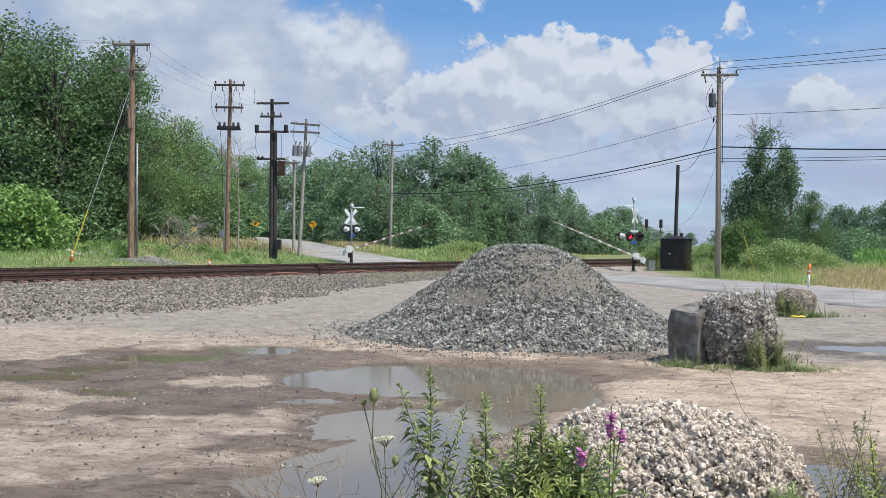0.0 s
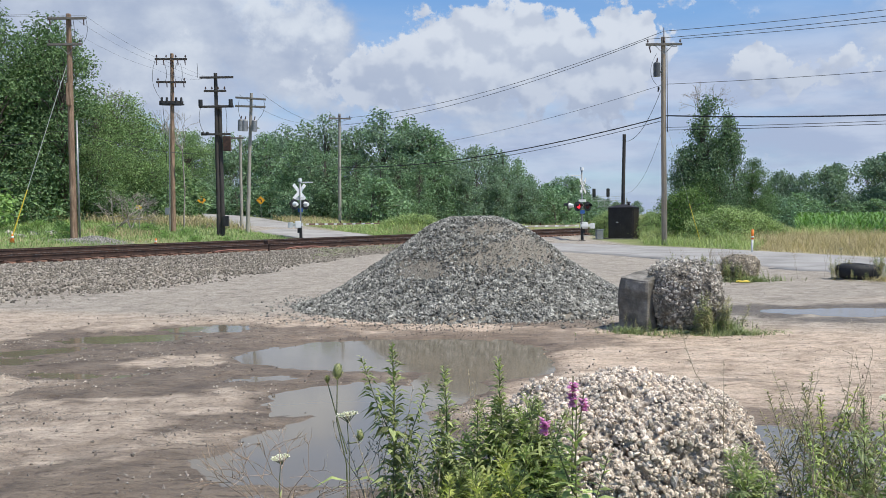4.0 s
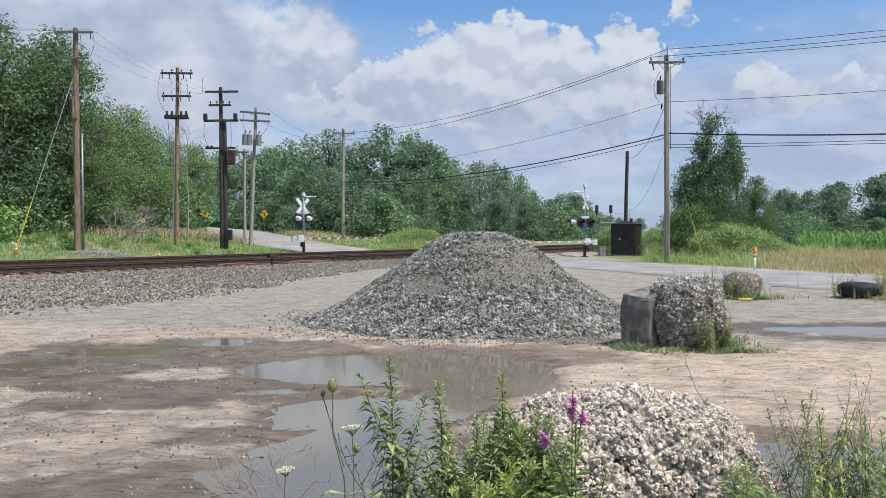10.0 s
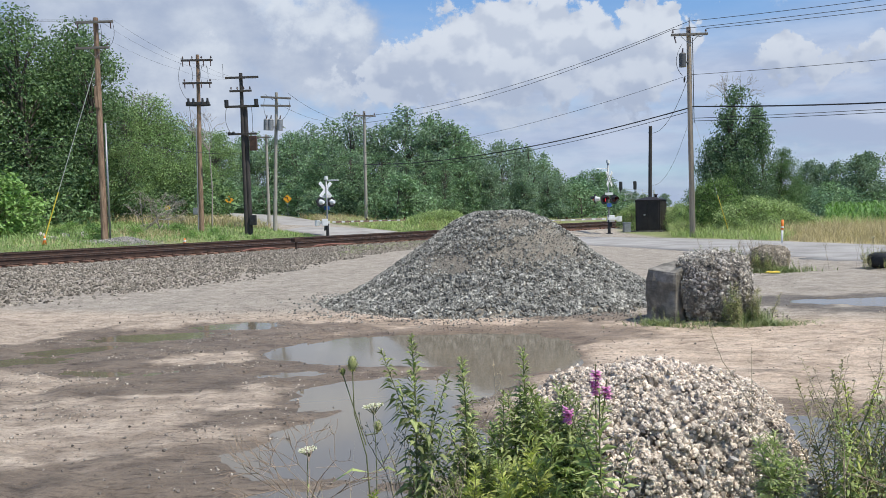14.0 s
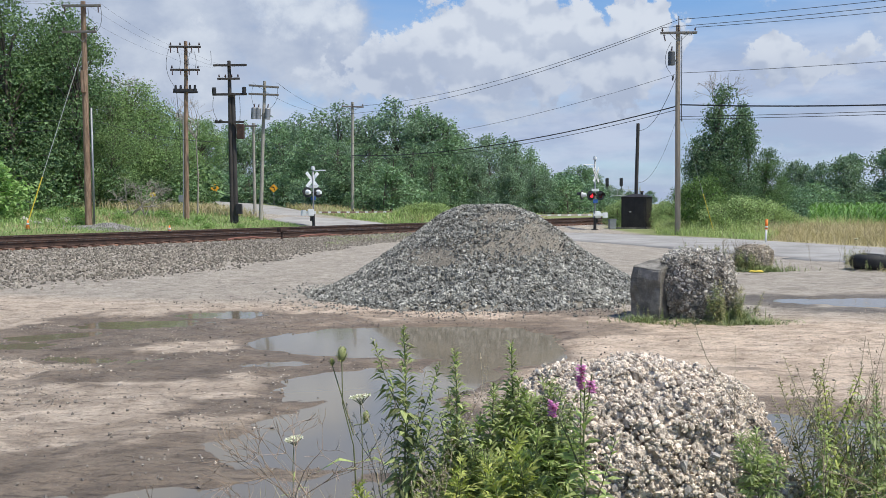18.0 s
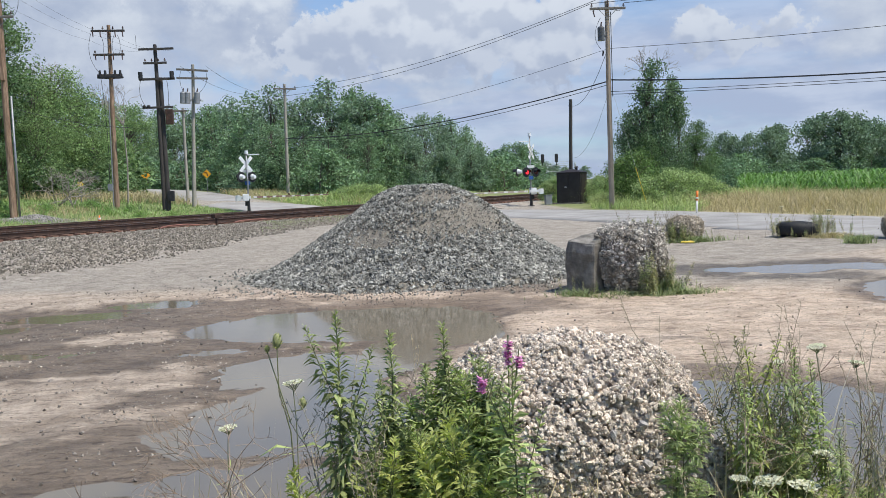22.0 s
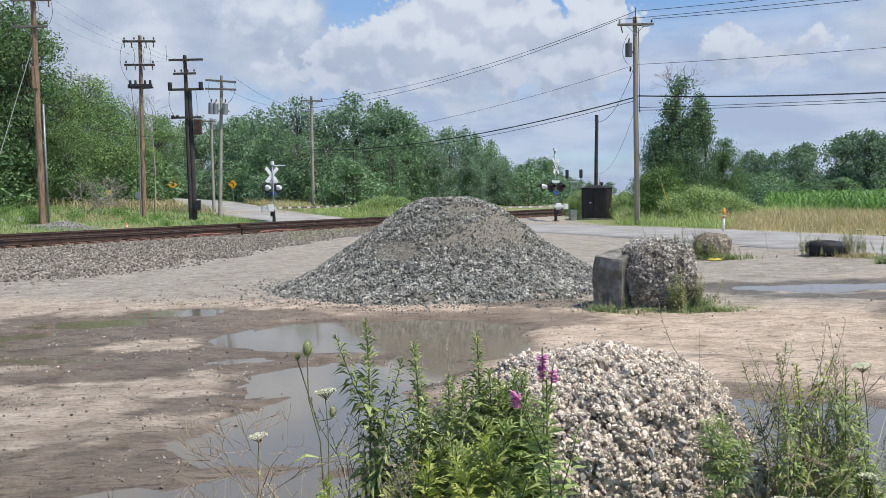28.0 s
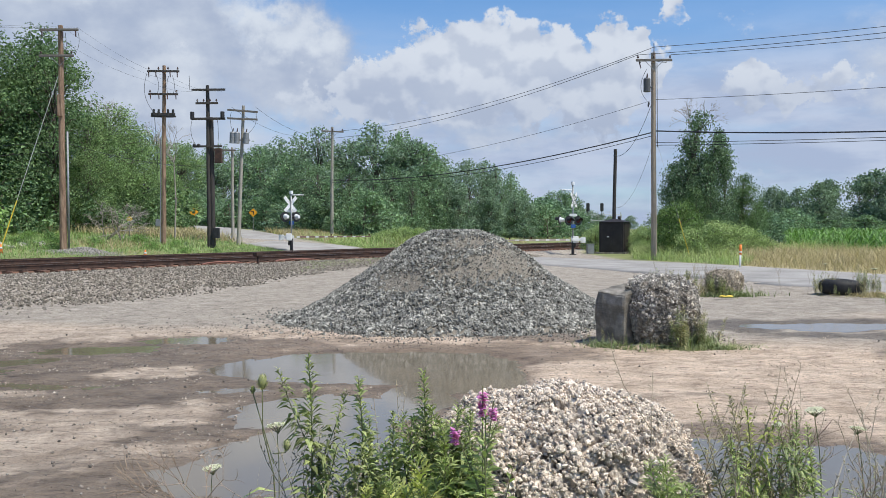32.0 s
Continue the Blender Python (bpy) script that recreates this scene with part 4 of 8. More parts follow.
def build_pile():
    g = np.linspace(-3.8, 3.8, 150)
    x, y = np.meshgrid(g, g)
    z = pile_height(x, y) + 0.03 * (fbm(x * 7, y * 7, 23) - 0.5) - 0.03
    m = len(g)
    i = (np.arange(m - 1)[:, None] * m + np.arange(m - 1)[None]).ravel()
    t = thing("gravel_pile", (*PILE, 0), "heap of crushed grey railway stone with patches of brown dust", "gravel pile")
    part("core", fast_mesh("core", np.stack([x, y, z], -1).reshape(-1, 3), np.stack([i, i + 1, i + m + 1, i + m], -1), FINES, True), t, "fine grey-brown stone dust")
    r = np.random.default_rng(3)
    count = 68000
    px, py = r.uniform(-3.7, 3.7, count), r.uniform(-3.6, 1.5, count)
    pz = pile_height(px, py)
    rr = np.hypot(px / 2.95, py / 2.75)
    dusty = np.maximum(np.maximum(1 - np.hypot((px - 0.75) / 1.15, (pz - 0.95) / 0.5), 0.9 - np.hypot((px + 0.85) / 0.7, (pz - 0.75) / 0.3)), 0.8 - np.hypot((px - 0.1) / 0.8, (pz - 1.35) / 0.25)) + 1.1 * (fbm(px * 2.2, pz * 4 + py, 61) - 0.5) + r.normal(0, 0.2, count)
    keep = (pz > 0.0) & (rr < 1.25) & (r.random(count) < np.where(dusty > 0.3, 0.72, 1.0)) & (r.random(count) < np.where(rr > 1, 0.35, 1))
    px, py, pz = px[keep], py[keep], pz[keep]
    size = r.uniform(0.024, 0.072, len(px)) * np.where(pz < 0.6, 1.08, 0.85) * np.where(dusty[keep] > 0.3, 0.45, 0.92)
    ob = part("gravel", small_stones("gravel", px, py, pz + 0.003, size * 0.8, GRAVEL, 4, True), t, "angular grey crushed stones")
    tagged(ob, kind="stuff")


build_pile()


# ---------------------------------------------------------------- broken concrete blocks
def unit_rows(v):
    return v / np.linalg.norm(v, axis=-1, keepdims=True)


def knob_heights(p, count, seed):
    """Which of many random knobs over the points p each point belongs to, and how far it is from the two nearest."""
    r = np.random.default_rng(seed)
    seeds = p[r.choice(len(p), count, replace=False)] + r.normal(0, 0.003, (count, 3))
    tree = kdtree.KDTree(count)
    for k, q in enumerate(seeds):
        tree.insert(q, k)
    tree.balance()
    found = [tree.find_n(q, 2) for q in p]
    return np.array([f[0][1] for f in found]), np.array([f[0][2] for f in found]), np.array([f[1][2] for f in found]), r


def lump_material(name, mortar, stones):
    """Knobs of many pale tones set in mortar darkened for gap shade; tone: the stone's own shade, stone: 1 on stone, 0
    on mortar.
    """
    mat = material(name, stones, 30.0, 160, 0.93, 0.5, grit=0.3, distance=0.006)
    nt = mat.node_tree
    link = nt.links.new
    b = nt.nodes["Principled BSDF"]
    body = b.inputs["Base Color"].links[0].from_socket
    tone, stone = nt.nodes.new("ShaderNodeAttribute"), nt.nodes.new("ShaderNodeAttribute")
    tone.attribute_name, stone.attribute_name = "tone", "stone"
    scale, mix = nt.nodes.new("ShaderNodeVectorMath"), nt.nodes.new("ShaderNodeMix")
    scale.operation, mix.data_type = "SCALE", "RGBA"
    link(body, scale.inputs[0])
    link(tone.outputs["Fac"], scale.inputs["Scale"])
    link(stone.outputs["Fac"], mix.inputs[0])
    mix.inputs[6].default_value = (*mortar, 1)
    link(scale.outputs[0], mix.inputs[7])
    link(mix.outputs[2], b.inputs["Base Color"])
    return mat


def knobbed_boulder(parent, size, seed, squarish, mat, knobs, fine, detail=7):
    """A broken lump whose whole skin is knobs and pits: coarse knobs, finer ones on them, and roughness."""
    bm = bmesh.new()
    bmesh.ops.create_icosphere(bm, subdivisions=detail, radius=1)
    me = bpy.data.meshes.new("body")
    bm.to_mesh(me)
    bm.free()
    d = np.empty(len(me.vertices) * 3, np.float32)
    me.vertices.foreach_get("co", d)
    d = d.reshape(-1, 3).astype(float)
    k = (np.abs(d) ** squarish).sum(1) ** (-1 / squarish)
    w = 1 + 0.2 * (fbm(d[:, 0] * 1.7 + seed, d[:, 1] * 1.7 + d[:, 2] * 1.3, seed) - 0.5) + 0.1 * (fbm(d[:, 0] * 4.5 + seed, d[:, 2] * 4.5 + d[:, 1] * 3.1, seed + 5) - 0.5)
    p = d * (k * w)[:, None] * np.array(size) / 2
    a, b, c = p.T
    p2 = p + 0.006 * np.stack([fbm(a * 60 + c * 31, b * 60, 3) - 0.5, fbm(b * 60 + a * 37, c * 60, 4) - 0.5, fbm(c * 60 + b * 29, a * 60, 5) - 0.5], -1) * 2
    own, near, next_one, r = knob_heights(p2, knobs, seed)
    span = math.sqrt(3.4 * size[0] * size[2] / knobs)
    edge = np.clip(1 - near / (0.72 * span), 0, 1)
    hollow = ease(0.6, 0.7, fbm(a * 8 + c * 5 + 3, b * 8 + c * 9, 27)) + ease(0.62, 0.7, fbm(a * 22 + c * 17, b * 22 - c * 13 + 4, 29))
    h = np.sqrt(edge * (2 - edge)) * 0.006 - 0.004 - 0.022 * np.clip(hollow, 0, 1)
    own2, near2, next2, r2 = knob_heights(p2, fine, seed + 1)
    edge2 = np.clip((next2 - near2) / (0.5 * span * math.sqrt(knobs / fine)), 0, 1)
    h = h + 0.005 * (np.sqrt(edge2) - 0.5) + r2.normal(0, 0.0024, fine)[own2] + 0.03 * (fbm(a * 6 + c * 3, b * 6 + c * 5, 7) - 0.5)
    p = p + d * h[:, None] + (0, 0, size[2] / 2)
    me.vertices.foreach_set("co", p.astype(np.float32).ravel())
    tone = r.uniform(0.62, 1.18, knobs)[own] * r2.uniform(0.86, 1.14, fine)[own2]
    grey = 1 - 0.38 * ease(0.52, 0.66, fbm(a * 3.2 + 5, c * 3.2 + b, 17))
    for name, value in (("tone", tone * grey), ("stone", ease(0.02, 0.25, edge))):
        me.attributes.new(name, "FLOAT", "POINT").data.foreach_set("value", value.astype(np.float32))
    me.materials.append(mat)
    me.update()
    part("body", me, parent, "knobbly broken aggregate and mortar")
    pick = r.choice(len(p), int(knobs * 5.2), replace=False)
    pick = pick[(r.random(len(pick)) > 0.6 * hollow[pick]) & (p[pick, 2] > 0.06 * size[2])]
    proud = r.normal(0.003, 0.008, len(pick)).clip(-0.02, 0.017)
    finer = 1 - 0.35 * ease(0.2, 0.8, d[pick, 0] * 0.9 - d[pick, 1] * 0.3)
    chips = stones_mesh("chip", p[pick] + d[pick] * proud[:, None], span * 0.6 * finer * np.exp(r.normal(0, 0.46, len(pick))).clip(0.35, 2.3), CHIP, seed + 3, 1.0, KNOBS)
    tagged(part("chip", chips, parent, "pale knobbly chips of aggregate"), kind="stuff")


def broken_lump(parent, size, stones, stone, seed, squarish, keep_of, stone_mat, core_mat, shift=(0, 0), fine=6, small=0.35, undercut=0.0):
    """A lump of broken concrete: a rugged core, packed with knobbly stones half sunk in it, and grit between them."""
    r = np.random.default_rng(seed)
    size = np.array(size)

    def shell(d):
        k = (np.abs(d) ** squarish).sum(1) ** (-1 / squarish)
        w = 1 + 0.2 * (fbm(d[:, 0] * 1.7 + seed, d[:, 1] * 1.7 + d[:, 2] * 1.3, seed) - 0.5) + 0.1 * (fbm(d[:, 0] * 4.5 + seed, d[:, 2] * 4.5 + d[:, 1] * 3.1, seed + 5) - 0.5)
        return d * (k * w)[:, None] * size / 2

    bm = bmesh.new()
    bmesh.ops.create_icosphere(bm, subdivisions=fine, radius=1)
    v = np.array([q.co for q in bm.verts])
    tri = np.array([[q.index for q in f.verts] for f in bm.faces])
    bm.free()
    lift = np.array((*shift, size[2] / 2))
    plain = shell

    def shell(d):
        q = plain(d)
        low = 1 - undercut * ease(0.1, -0.45, q[:, 2] / size[2])
        return q * np.stack([low, low, np.ones(len(q))], -1)

    core = shell(v)
    a, b, c = core.T
    rugged = 0.06 * (fbm(a * 9 + c * 3, b * 9 + c * 7, 3) - 0.5) + 0.05 * (fbm(a * 30 + c * 13, b * 30 - c * 29, 4) - 0.5)
    part("core", fast_mesh("core", core * (0.965 + rugged)[:, None] + lift, tri, core_mat, True), parent, "crumbling mortar, darkened for the shade of its pits")
    n = np.arange(stones) + 0.5
    z = 1 - 2 * n / stones
    a = n * math.pi * (3 - math.sqrt(5)) + r.normal(0, 0.25, stones)
    d = unit_rows(np.stack([np.cos(a) * np.sqrt(1 - z * z), np.sin(a) * np.sqrt(1 - z * z), z], -1) + r.normal(0, 0.6 / math.sqrt(stones), (stones, 3)))
    p = shell(d)
    keep = keep_of(p / (size / 2))
    p, d = p[keep], d[keep]
    big = stone * np.exp(r.normal(0, 0.34, len(p))).clip(0.45, 2.0) * (1 - small * ease(0.25, 0.8, d[:, 0]))
    p = p * (0.975 + 0.022 * r.standard_normal(len(p)).clip(-1.5, 1.3))[:, None] + 0.012 * (fbm(p[:, 0] * 7, p[:, 2] * 7 + p[:, 1] * 5, 44) - 0.5)[:, None] * d
    tagged(part("aggregate", stones_mesh("aggregate", p + lift, big, stone_mat, seed + 3), parent, "coarse pale chips in broken concrete"), kind="stuff")
    m = len(p)
    q = p + r.normal(0, stone * 0.7, (m, 3))
    tagged(part("grit", small_stones("grit", *(q * 0.995 + lift).T, r.uniform(0.2, 0.5, m) * stone, stone_mat, seed + 2, True), parent, "crumbled pale grit"), kind="stuff")


CHIP = material("pale_aggregate_chips", [(0.49, 0.4, 0.325), (0.71, 0.605, 0.495), (0.86, 0.77, 0.655)], 45.0, 260, 0.92, 0.8, spread=0.42, per="island", grit=0.35, distance=0.006)
# Mortar set extra dark: the shade of gaps and pits is in its colour.
LUMP_STONE = lump_material("knobbly_broken_concrete", (0.13, 0.105, 0.082), [(0.42, 0.35, 0.28), (0.6, 0.52, 0.43), (0.76, 0.67, 0.575)])
MORTAR_GAPS = material("crumbling_mortar_with_gap_shade", [(0.1, 0.085, 0.068), (0.22, 0.19, 0.155), (0.36, 0.315, 0.26)], 9.0, 80, 0.95, 0.7)
SLAB = material("grey_broken_slab", [(0.24, 0.225, 0.205), (0.4, 0.375, 0.345)], 9.0, 80, 0.9, 0.4, spread=0.25, per="island")
LUMP = thing("broken_concrete_boulder", (0.735, 3.58, -0.05, 0, 0, 15), "pale broken concrete boulder with coarse aggregate in the weeds", "boulder")
knobbed_boulder(LUMP, (1.12, 0.99, 0.965), 2, 2.5, LUMP_STONE, 7000, 20000)
r = np.random.default_rng(12)
a, b = r.normal(-0.02, 0.13, 26), r.normal(0.05, 0.13, 26)
q = unit_rows(np.stack([a * 2.1, np.full(26, -0.9), b * 2.0 + 0.18], -1))
q = q * ((np.abs(q) ** 2.5).sum(1) ** (-1 / 2.5))[:, None] * (0.545, 0.485, 0.47) + (0, 0, 0.4825)
tagged(part("slab", stones_mesh("slab", q, r.uniform(0.018, 0.04, 26), SLAB, 13), LUMP, "grey angular slabs in the break"), kind="stuff")
FOOT = thing("broken_concrete_rock", (1.17, 3.36, -0.04, 0, 0, 30), "small pale broken concrete rock leaning on the boulder", "rock")
knobbed_boulder(FOOT, (0.34, 0.36, 0.6), 9, 2.4, LUMP_STONE, 560, 1800, 6)
BLOCK = thing("broken_concrete_block", (3.1, 12.17, -0.03, 0, 0, -8), "broken concrete block, one smooth dark face, rough pale sides", "concrete block")
broken_lump(BLOCK, (1.04, 1.0, 0.97), 6500, 0.034, 6, 3.2, lambda q: (q[:, 2] > -0.9) & (q[:, 1] < 0.5), CONCRETE_DULL, MORTAR_GAPS, (0.24, 0.06), 5, 0.2, 0.16)
bm = bmesh.new()
box(bm, 0.46, 0.84, 0.76, pose(-0.25, 0.1, 0.41, 5, 5, -34), 0.045)
bmesh.ops.subdivide_edges(bm, edges=bm.edges[:], cuts=5, use_grid_fill=True)
for v in bm.verts:
    q = v.co * 5
    v.co += v.normal * (0.1 * (float(fbm(np.array(q.x + 3), np.array(q.y * 0.7 + q.z), 81)) - 0.5))
part("cast_face", bm_mesh("cast_face", bm, CONCRETE_FACE), BLOCK, "smooth dark weathered cast face")


# ---------------------------------------------------------------- poles and wires
def spot(bearing, far):
    return bearing * far, far


def bearing(column):
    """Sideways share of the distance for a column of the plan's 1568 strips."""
    return (column - 784) / 1538


def floor_at(x, y):
    return float(ground_height(np.array(float(x)), np.array(float(y))))


def crossarm(parent, z, length, yaw, mat, pins=0, pin_mat=None, off=0.0, thick=0.1, droop=0.0, brace=True):
    """A timber arm with its braces and insulators, as parts of a pole."""
    m = pose(0, 0, z, 0, droop, yaw) @ pose(off, -0.17, 0)
    bm = bmesh.new()
    box(bm, length, thick, thick * 1.2, None, 0.012)
    arm = part("crossarm", bm_mesh("crossarm", bm, mat), parent, "", m)
    if brace:
        for side in (-1, 1):
            bm = bmesh.new()
            rod(bm, (side * length * 0.26 - off, -0.02, -0.03), (-off, 0.03, -0.5), 0.015, None, 6)
            part("brace", bm_mesh("brace", bm, GALVANISED), arm)
    for k in range(pins):
        x = (k / max(1, pins - 1) - 0.5) * (length - 0.2)
        bm = bmesh.new()
        rod(bm, (x, 0, 0.05), (x, 0, 0.12), 0.015, None, 6)
        rod(bm, (x, 0, 0.12), (x, 0, 0.17), 0.06, 0.05, 8)
        rod(bm, (x, 0, 0.17), (x, 0, 0.25), 0.045, 0.025, 8)
        part("insulator", bm_mesh("insulator", bm, pin_mat or PORCELAIN, True), arm)
    return arm


def utility_pole(x, y, height, r0, r1, mat, label, lean=0.0):
    z = floor_at(x, y) - 0.1
    t = thing("utility_pole", (x, y, z, 0, lean, 0), label, "utility pole", "utility poles by the crossing")
    v, f = tube([(0.004 * math.sin(k * 0.9) * k / 4, 0.004 * math.cos(k * 0.8) * k / 4, (height + 0.1) * k / 10) for k in range(11)], np.linspace(r0, r1, 11), 14)
    h = Heap()
    h.add(v, f)
    me = h.mesh("pole", mat, True)
    part("pole", me, t)
    bm = bmesh.new()
    rod(bm, (0, 0, height + 0.085), (0, 0, height + 0.11), r1 * 1.02, r1 * 0.85, 14)
    part("pole_top", bm_mesh("pole_top", bm, mat), t)
    return t


def transformer(parent, m, size=1.0, steel=None):
    bm = bmesh.new()
    rod(bm, (0, 0, 0), (0, 0, 0.85 * size), 0.24 * size, 0.24 * size, 16)
    rod(bm, (0, 0, 0.85 * size), (0, 0, 0.95 * size), 0.25 * size, 0.16 * size, 16)
    rod(bm, (0.24 * size, 0, 0.3 * size), (0.34 * size, 0, 0.3 * size), 0.05, 0.05, 6)
    can = part("transformer", bm_mesh("transformer", bm, steel or GALVANISED, False), parent, "grey steel transformer can", m)
    bm = bmesh.new()
    rod(bm, (0, 0, 0.95 * size), (0.03, 0, 1.25 * size), 0.045, 0.03, 8)
    part("bushing", bm_mesh("bushing", bm, PORCELAIN), can)
    return can


def cutout(parent, m):
    """A fuse cutout: a slanted brown tube on a bracket."""
    bm = bmesh.new()
    rod(bm, (0, 0, 0), (0.05, -0.1, -0.32), 0.035, 0.03, 7)
    rod(bm, (0, 0, 0.02), (0.02, -0.2, -0.05), 0.02, 0.02, 6)
    part("fuse_cutout", bm_mesh("fuse_cutout", bm, PORCELAIN), parent, "", m)


def drop_wire(parent, a, b, sag, r=0.012):
    a, b = np.array(a, float), np.array(b, float)
    k = np.linspace(0, 1, 9)[:, None]
    v, f = tube(a + (b - a) * k + np.array((sag, 0, -abs(sag) * 0.3)) * 4 * k * (1 - k), r, 5)
    h = Heap()
    h.add(v, f)
    part("jumper_wire", h.mesh("jumper_wire", CABLE), parent)


def span(a, b, sag, r=0.011, name="overhead_wire", label="black overhead wire hanging between poles"):
    a, b = np.array(a, float), np.array(b, float)
    k = np.linspace(0, 1, 25)[:, None]
    v, f = tube(a + (b - a) * k - np.array((0, 0, sag)) * 4 * k * (1 - k), r, 5)
    h = Heap()
    h.add(v, f)
    tagged(new(name, h.mesh(name, CABLE, True)), label, "wire", "overhead wires")


# pole beside the road, with a transformer
RX, RY = spot(bearing(1172), 45.0)
POLE_R = utility_pole(RX, RY, 10.65, 0.145, 0.11, GREY_WOOD, "weathered grey wooden utility pole with crossarm and transformer", -0.25)
crossarm(POLE_R, 10.35, 1.85, 0, ARM_WOOD, 3)
transformer(POLE_R, pose(-0.34, -0.05, 8.75), 0.75, material("dark_grey_enamel", [(0.07, 0.075, 0.08), (0.11, 0.115, 0.12)], 5, 60, 0.5, 0.1))
cutout(POLE_R, pose(-0.75, -0.15, 10.25))
bm = bmesh.new()
rod(bm, (0.18, -0.05, 5.9), (0.18, -0.05, 10.2), 0.02, None, 6)
part("riser_cable", bm_mesh("riser_cable", bm, CABLE), POLE_R)
drop_wire(POLE_R, (-0.36, -0.1, 9.9), (-0.4, -0.2, 8.3), -0.3)
drop_wire(POLE_R, (0.1, -0.15, 10.3), (0.55, -0.15, 10.35), 0.3)
bm = bmesh.new()
rod(bm, (0, -0.17, 10.4), (0, -0.17, 11.2), 0.03, 0.02, 7)
part("top_pin", bm_mesh("top_pin", bm, PORCELAIN), POLE_R)
bm = bmesh.new()
for k in range(4):
    box(bm, 0.05, 0.05, 0.16, pose(-0.25, 0, 8.05 + 0.05 * k, 30 * k, 20, 0))
part("cable_clamp", bm_mesh("cable_clamp", bm, DARK_METAL), POLE_R)

# tall pole on the bank, two arms and a grey conduit
P1X, P1Y = spot(bearing(131), 44.4)
POLE_1 = utility_pole(P1X, P1Y, 11.35, 0.19, 0.12, BROWN_WOOD, "tall brown wooden utility pole with two crossarms and conduit")
crossarm(POLE_1, 11.2, 1.95, 0, ARM_WOOD, 0, brace=False)
crossarm(POLE_1, 9.9, 1.75, 0, ARM_WOOD, 2, off=-0.15)
for x0, z0 in ((-0.85, 11.15), (0.85, 11.15), (0.2, 11.1)):
    cutout(POLE_1, pose(x0, -0.2, z0))
drop_wire(POLE_1, (0.3, -0.15, 11.1), (0.3, -0.15, 9.9), 0.05)
drop_wire(POLE_1, (0.95, -0.15, 11.1), (0.8, -0.15, 10.0), 0.12)
bm = bmesh.new()
rod(bm, (0.3, -0.05, 0.0), (0.3, -0.05, 6.1), 0.055, 0.05, 10)
part("conduit", bm_mesh("conduit", bm, GALVANISED, True), POLE_1, "grey conduit")
bm = bmesh.new()
box(bm, 0.22, 0.16, 1.1, pose(0, -0.2, 7.4), 0.02)
part("switch_box", bm_mesh("switch_box", bm, BROWN_WOOD), POLE_1)

# pole with three tiers of switchgear
P2X, P2Y = spot(bearing(306), 52.0)
POLE_2 = utility_pole(P2X, P2Y, 10.57, 0.15, 0.1, BROWN_WOOD, "brown wooden utility pole with three tiers of arms", 0.8)
crossarm(POLE_2, 10.32, 1.9, 0, BLACK_WOOD, 4, brace=False)
crossarm(POLE_2, 8.97, 1.75, 0, BLACK_WOOD, 2, brace=False)
crossarm(POLE_2, 7.77, 1.4, 0, BLACK_WOOD, 0, thick=0.14, brace=False)
for k in range(5):
    cutout(POLE_2, pose(-0.85 + 0.42 * k, -0.2, 10.27))
for k in range(4):
    cutout(POLE_2, pose(-0.75 + 0.5 * k, -0.2, 8.97))
for k in (-0.55, -0.25, 0.3, 0.6):
    bm = bmesh.new()
    rod(bm, (k, -0.2, 7.72), (k, -0.2, 8.07), 0.09, 0.06, 9)
    part("recloser", bm_mesh("recloser", bm, DARK_METAL), POLE_2)
bm = bmesh.new()
bmesh.ops.create_circle(bm, segments=20, radius=0.75, matrix=pose(0, -0.1, 7.67))
bmesh.ops.create_cone(bm, segments=20, radius1=0.75, radius2=0.75, depth=0.08, cap_ends=False, matrix=pose(0, -0.1, 7.67) @ Matrix.Diagonal((1, 0.4, 1, 1)))
part("ring_frame", bm_mesh("ring_frame", bm, DARK_METAL), POLE_2)
drop_wire(POLE_2, (-0.95, -0.2, 10.17), (-0.6, -0.2, 7.97), -0.3)
drop_wire(POLE_2, (-0.4, -0.2, 10.07), (-0.35, -0.2, 8.97), 0.12)
drop_wire(POLE_2, (0.35, -0.2, 10.07), (0.3, -0.2, 8.97), -0.1)
drop_wire(POLE_2, (0.55, -0.2, 10.07), (0.6, -0.2, 8.97), 0.1)
drop_wire(POLE_2, (-0.5, -0.2, 7.67), (-0.3, -0.2, 1.6), 0.1, 0.014)
bm = bmesh.new()
rod(bm, (-0.17, -0.1, 0.1), (-0.15, -0.1, 6.4), 0.035, None, 8)
part("conduit", bm_mesh("conduit", bm, GALVANISED), POLE_2, "grey conduit")
bm = bmesh.new()
box(bm, 0.28, 0.2, 0.42, pose(-0.28, -0.15, 1.35), 0.02)
part("meter_box", bm_mesh("meter_box", bm, GALVANISED), POLE_2, "grey meter box")

# black double pole
P3X, P3Y = spot(bearing(387), 51.0)
POLE_3 = utility_pole(P3X, P3Y, 9.45, 0.135, 0.1, BLACK_WOOD, "black creosoted utility pole with four tiers of arms", -0.2)
h = Heap()
h.add(*tube([(0.2, 0.05, 0), (0.19, 0.05, 7.7)], [0.15, 0.12], 12))
part("second_pole", h.mesh("second_pole", BLACK_WOOD, True), POLE_3)
crossarm(POLE_3, 9.28, 1.95, 0, BLACK_WOOD, 0, brace=False, off=0.1)
crossarm(POLE_3, 8.5, 1.3, 0, BLACK_WOOD, 4, brace=False)
crossarm(POLE_3, 7.6, 2.0, 0, BLACK_WOOD, 2, thick=0.11, brace=False, off=0.05)
crossarm(POLE_3, 6.0, 1.7, 0, BLACK_WOOD, 0, brace=False)
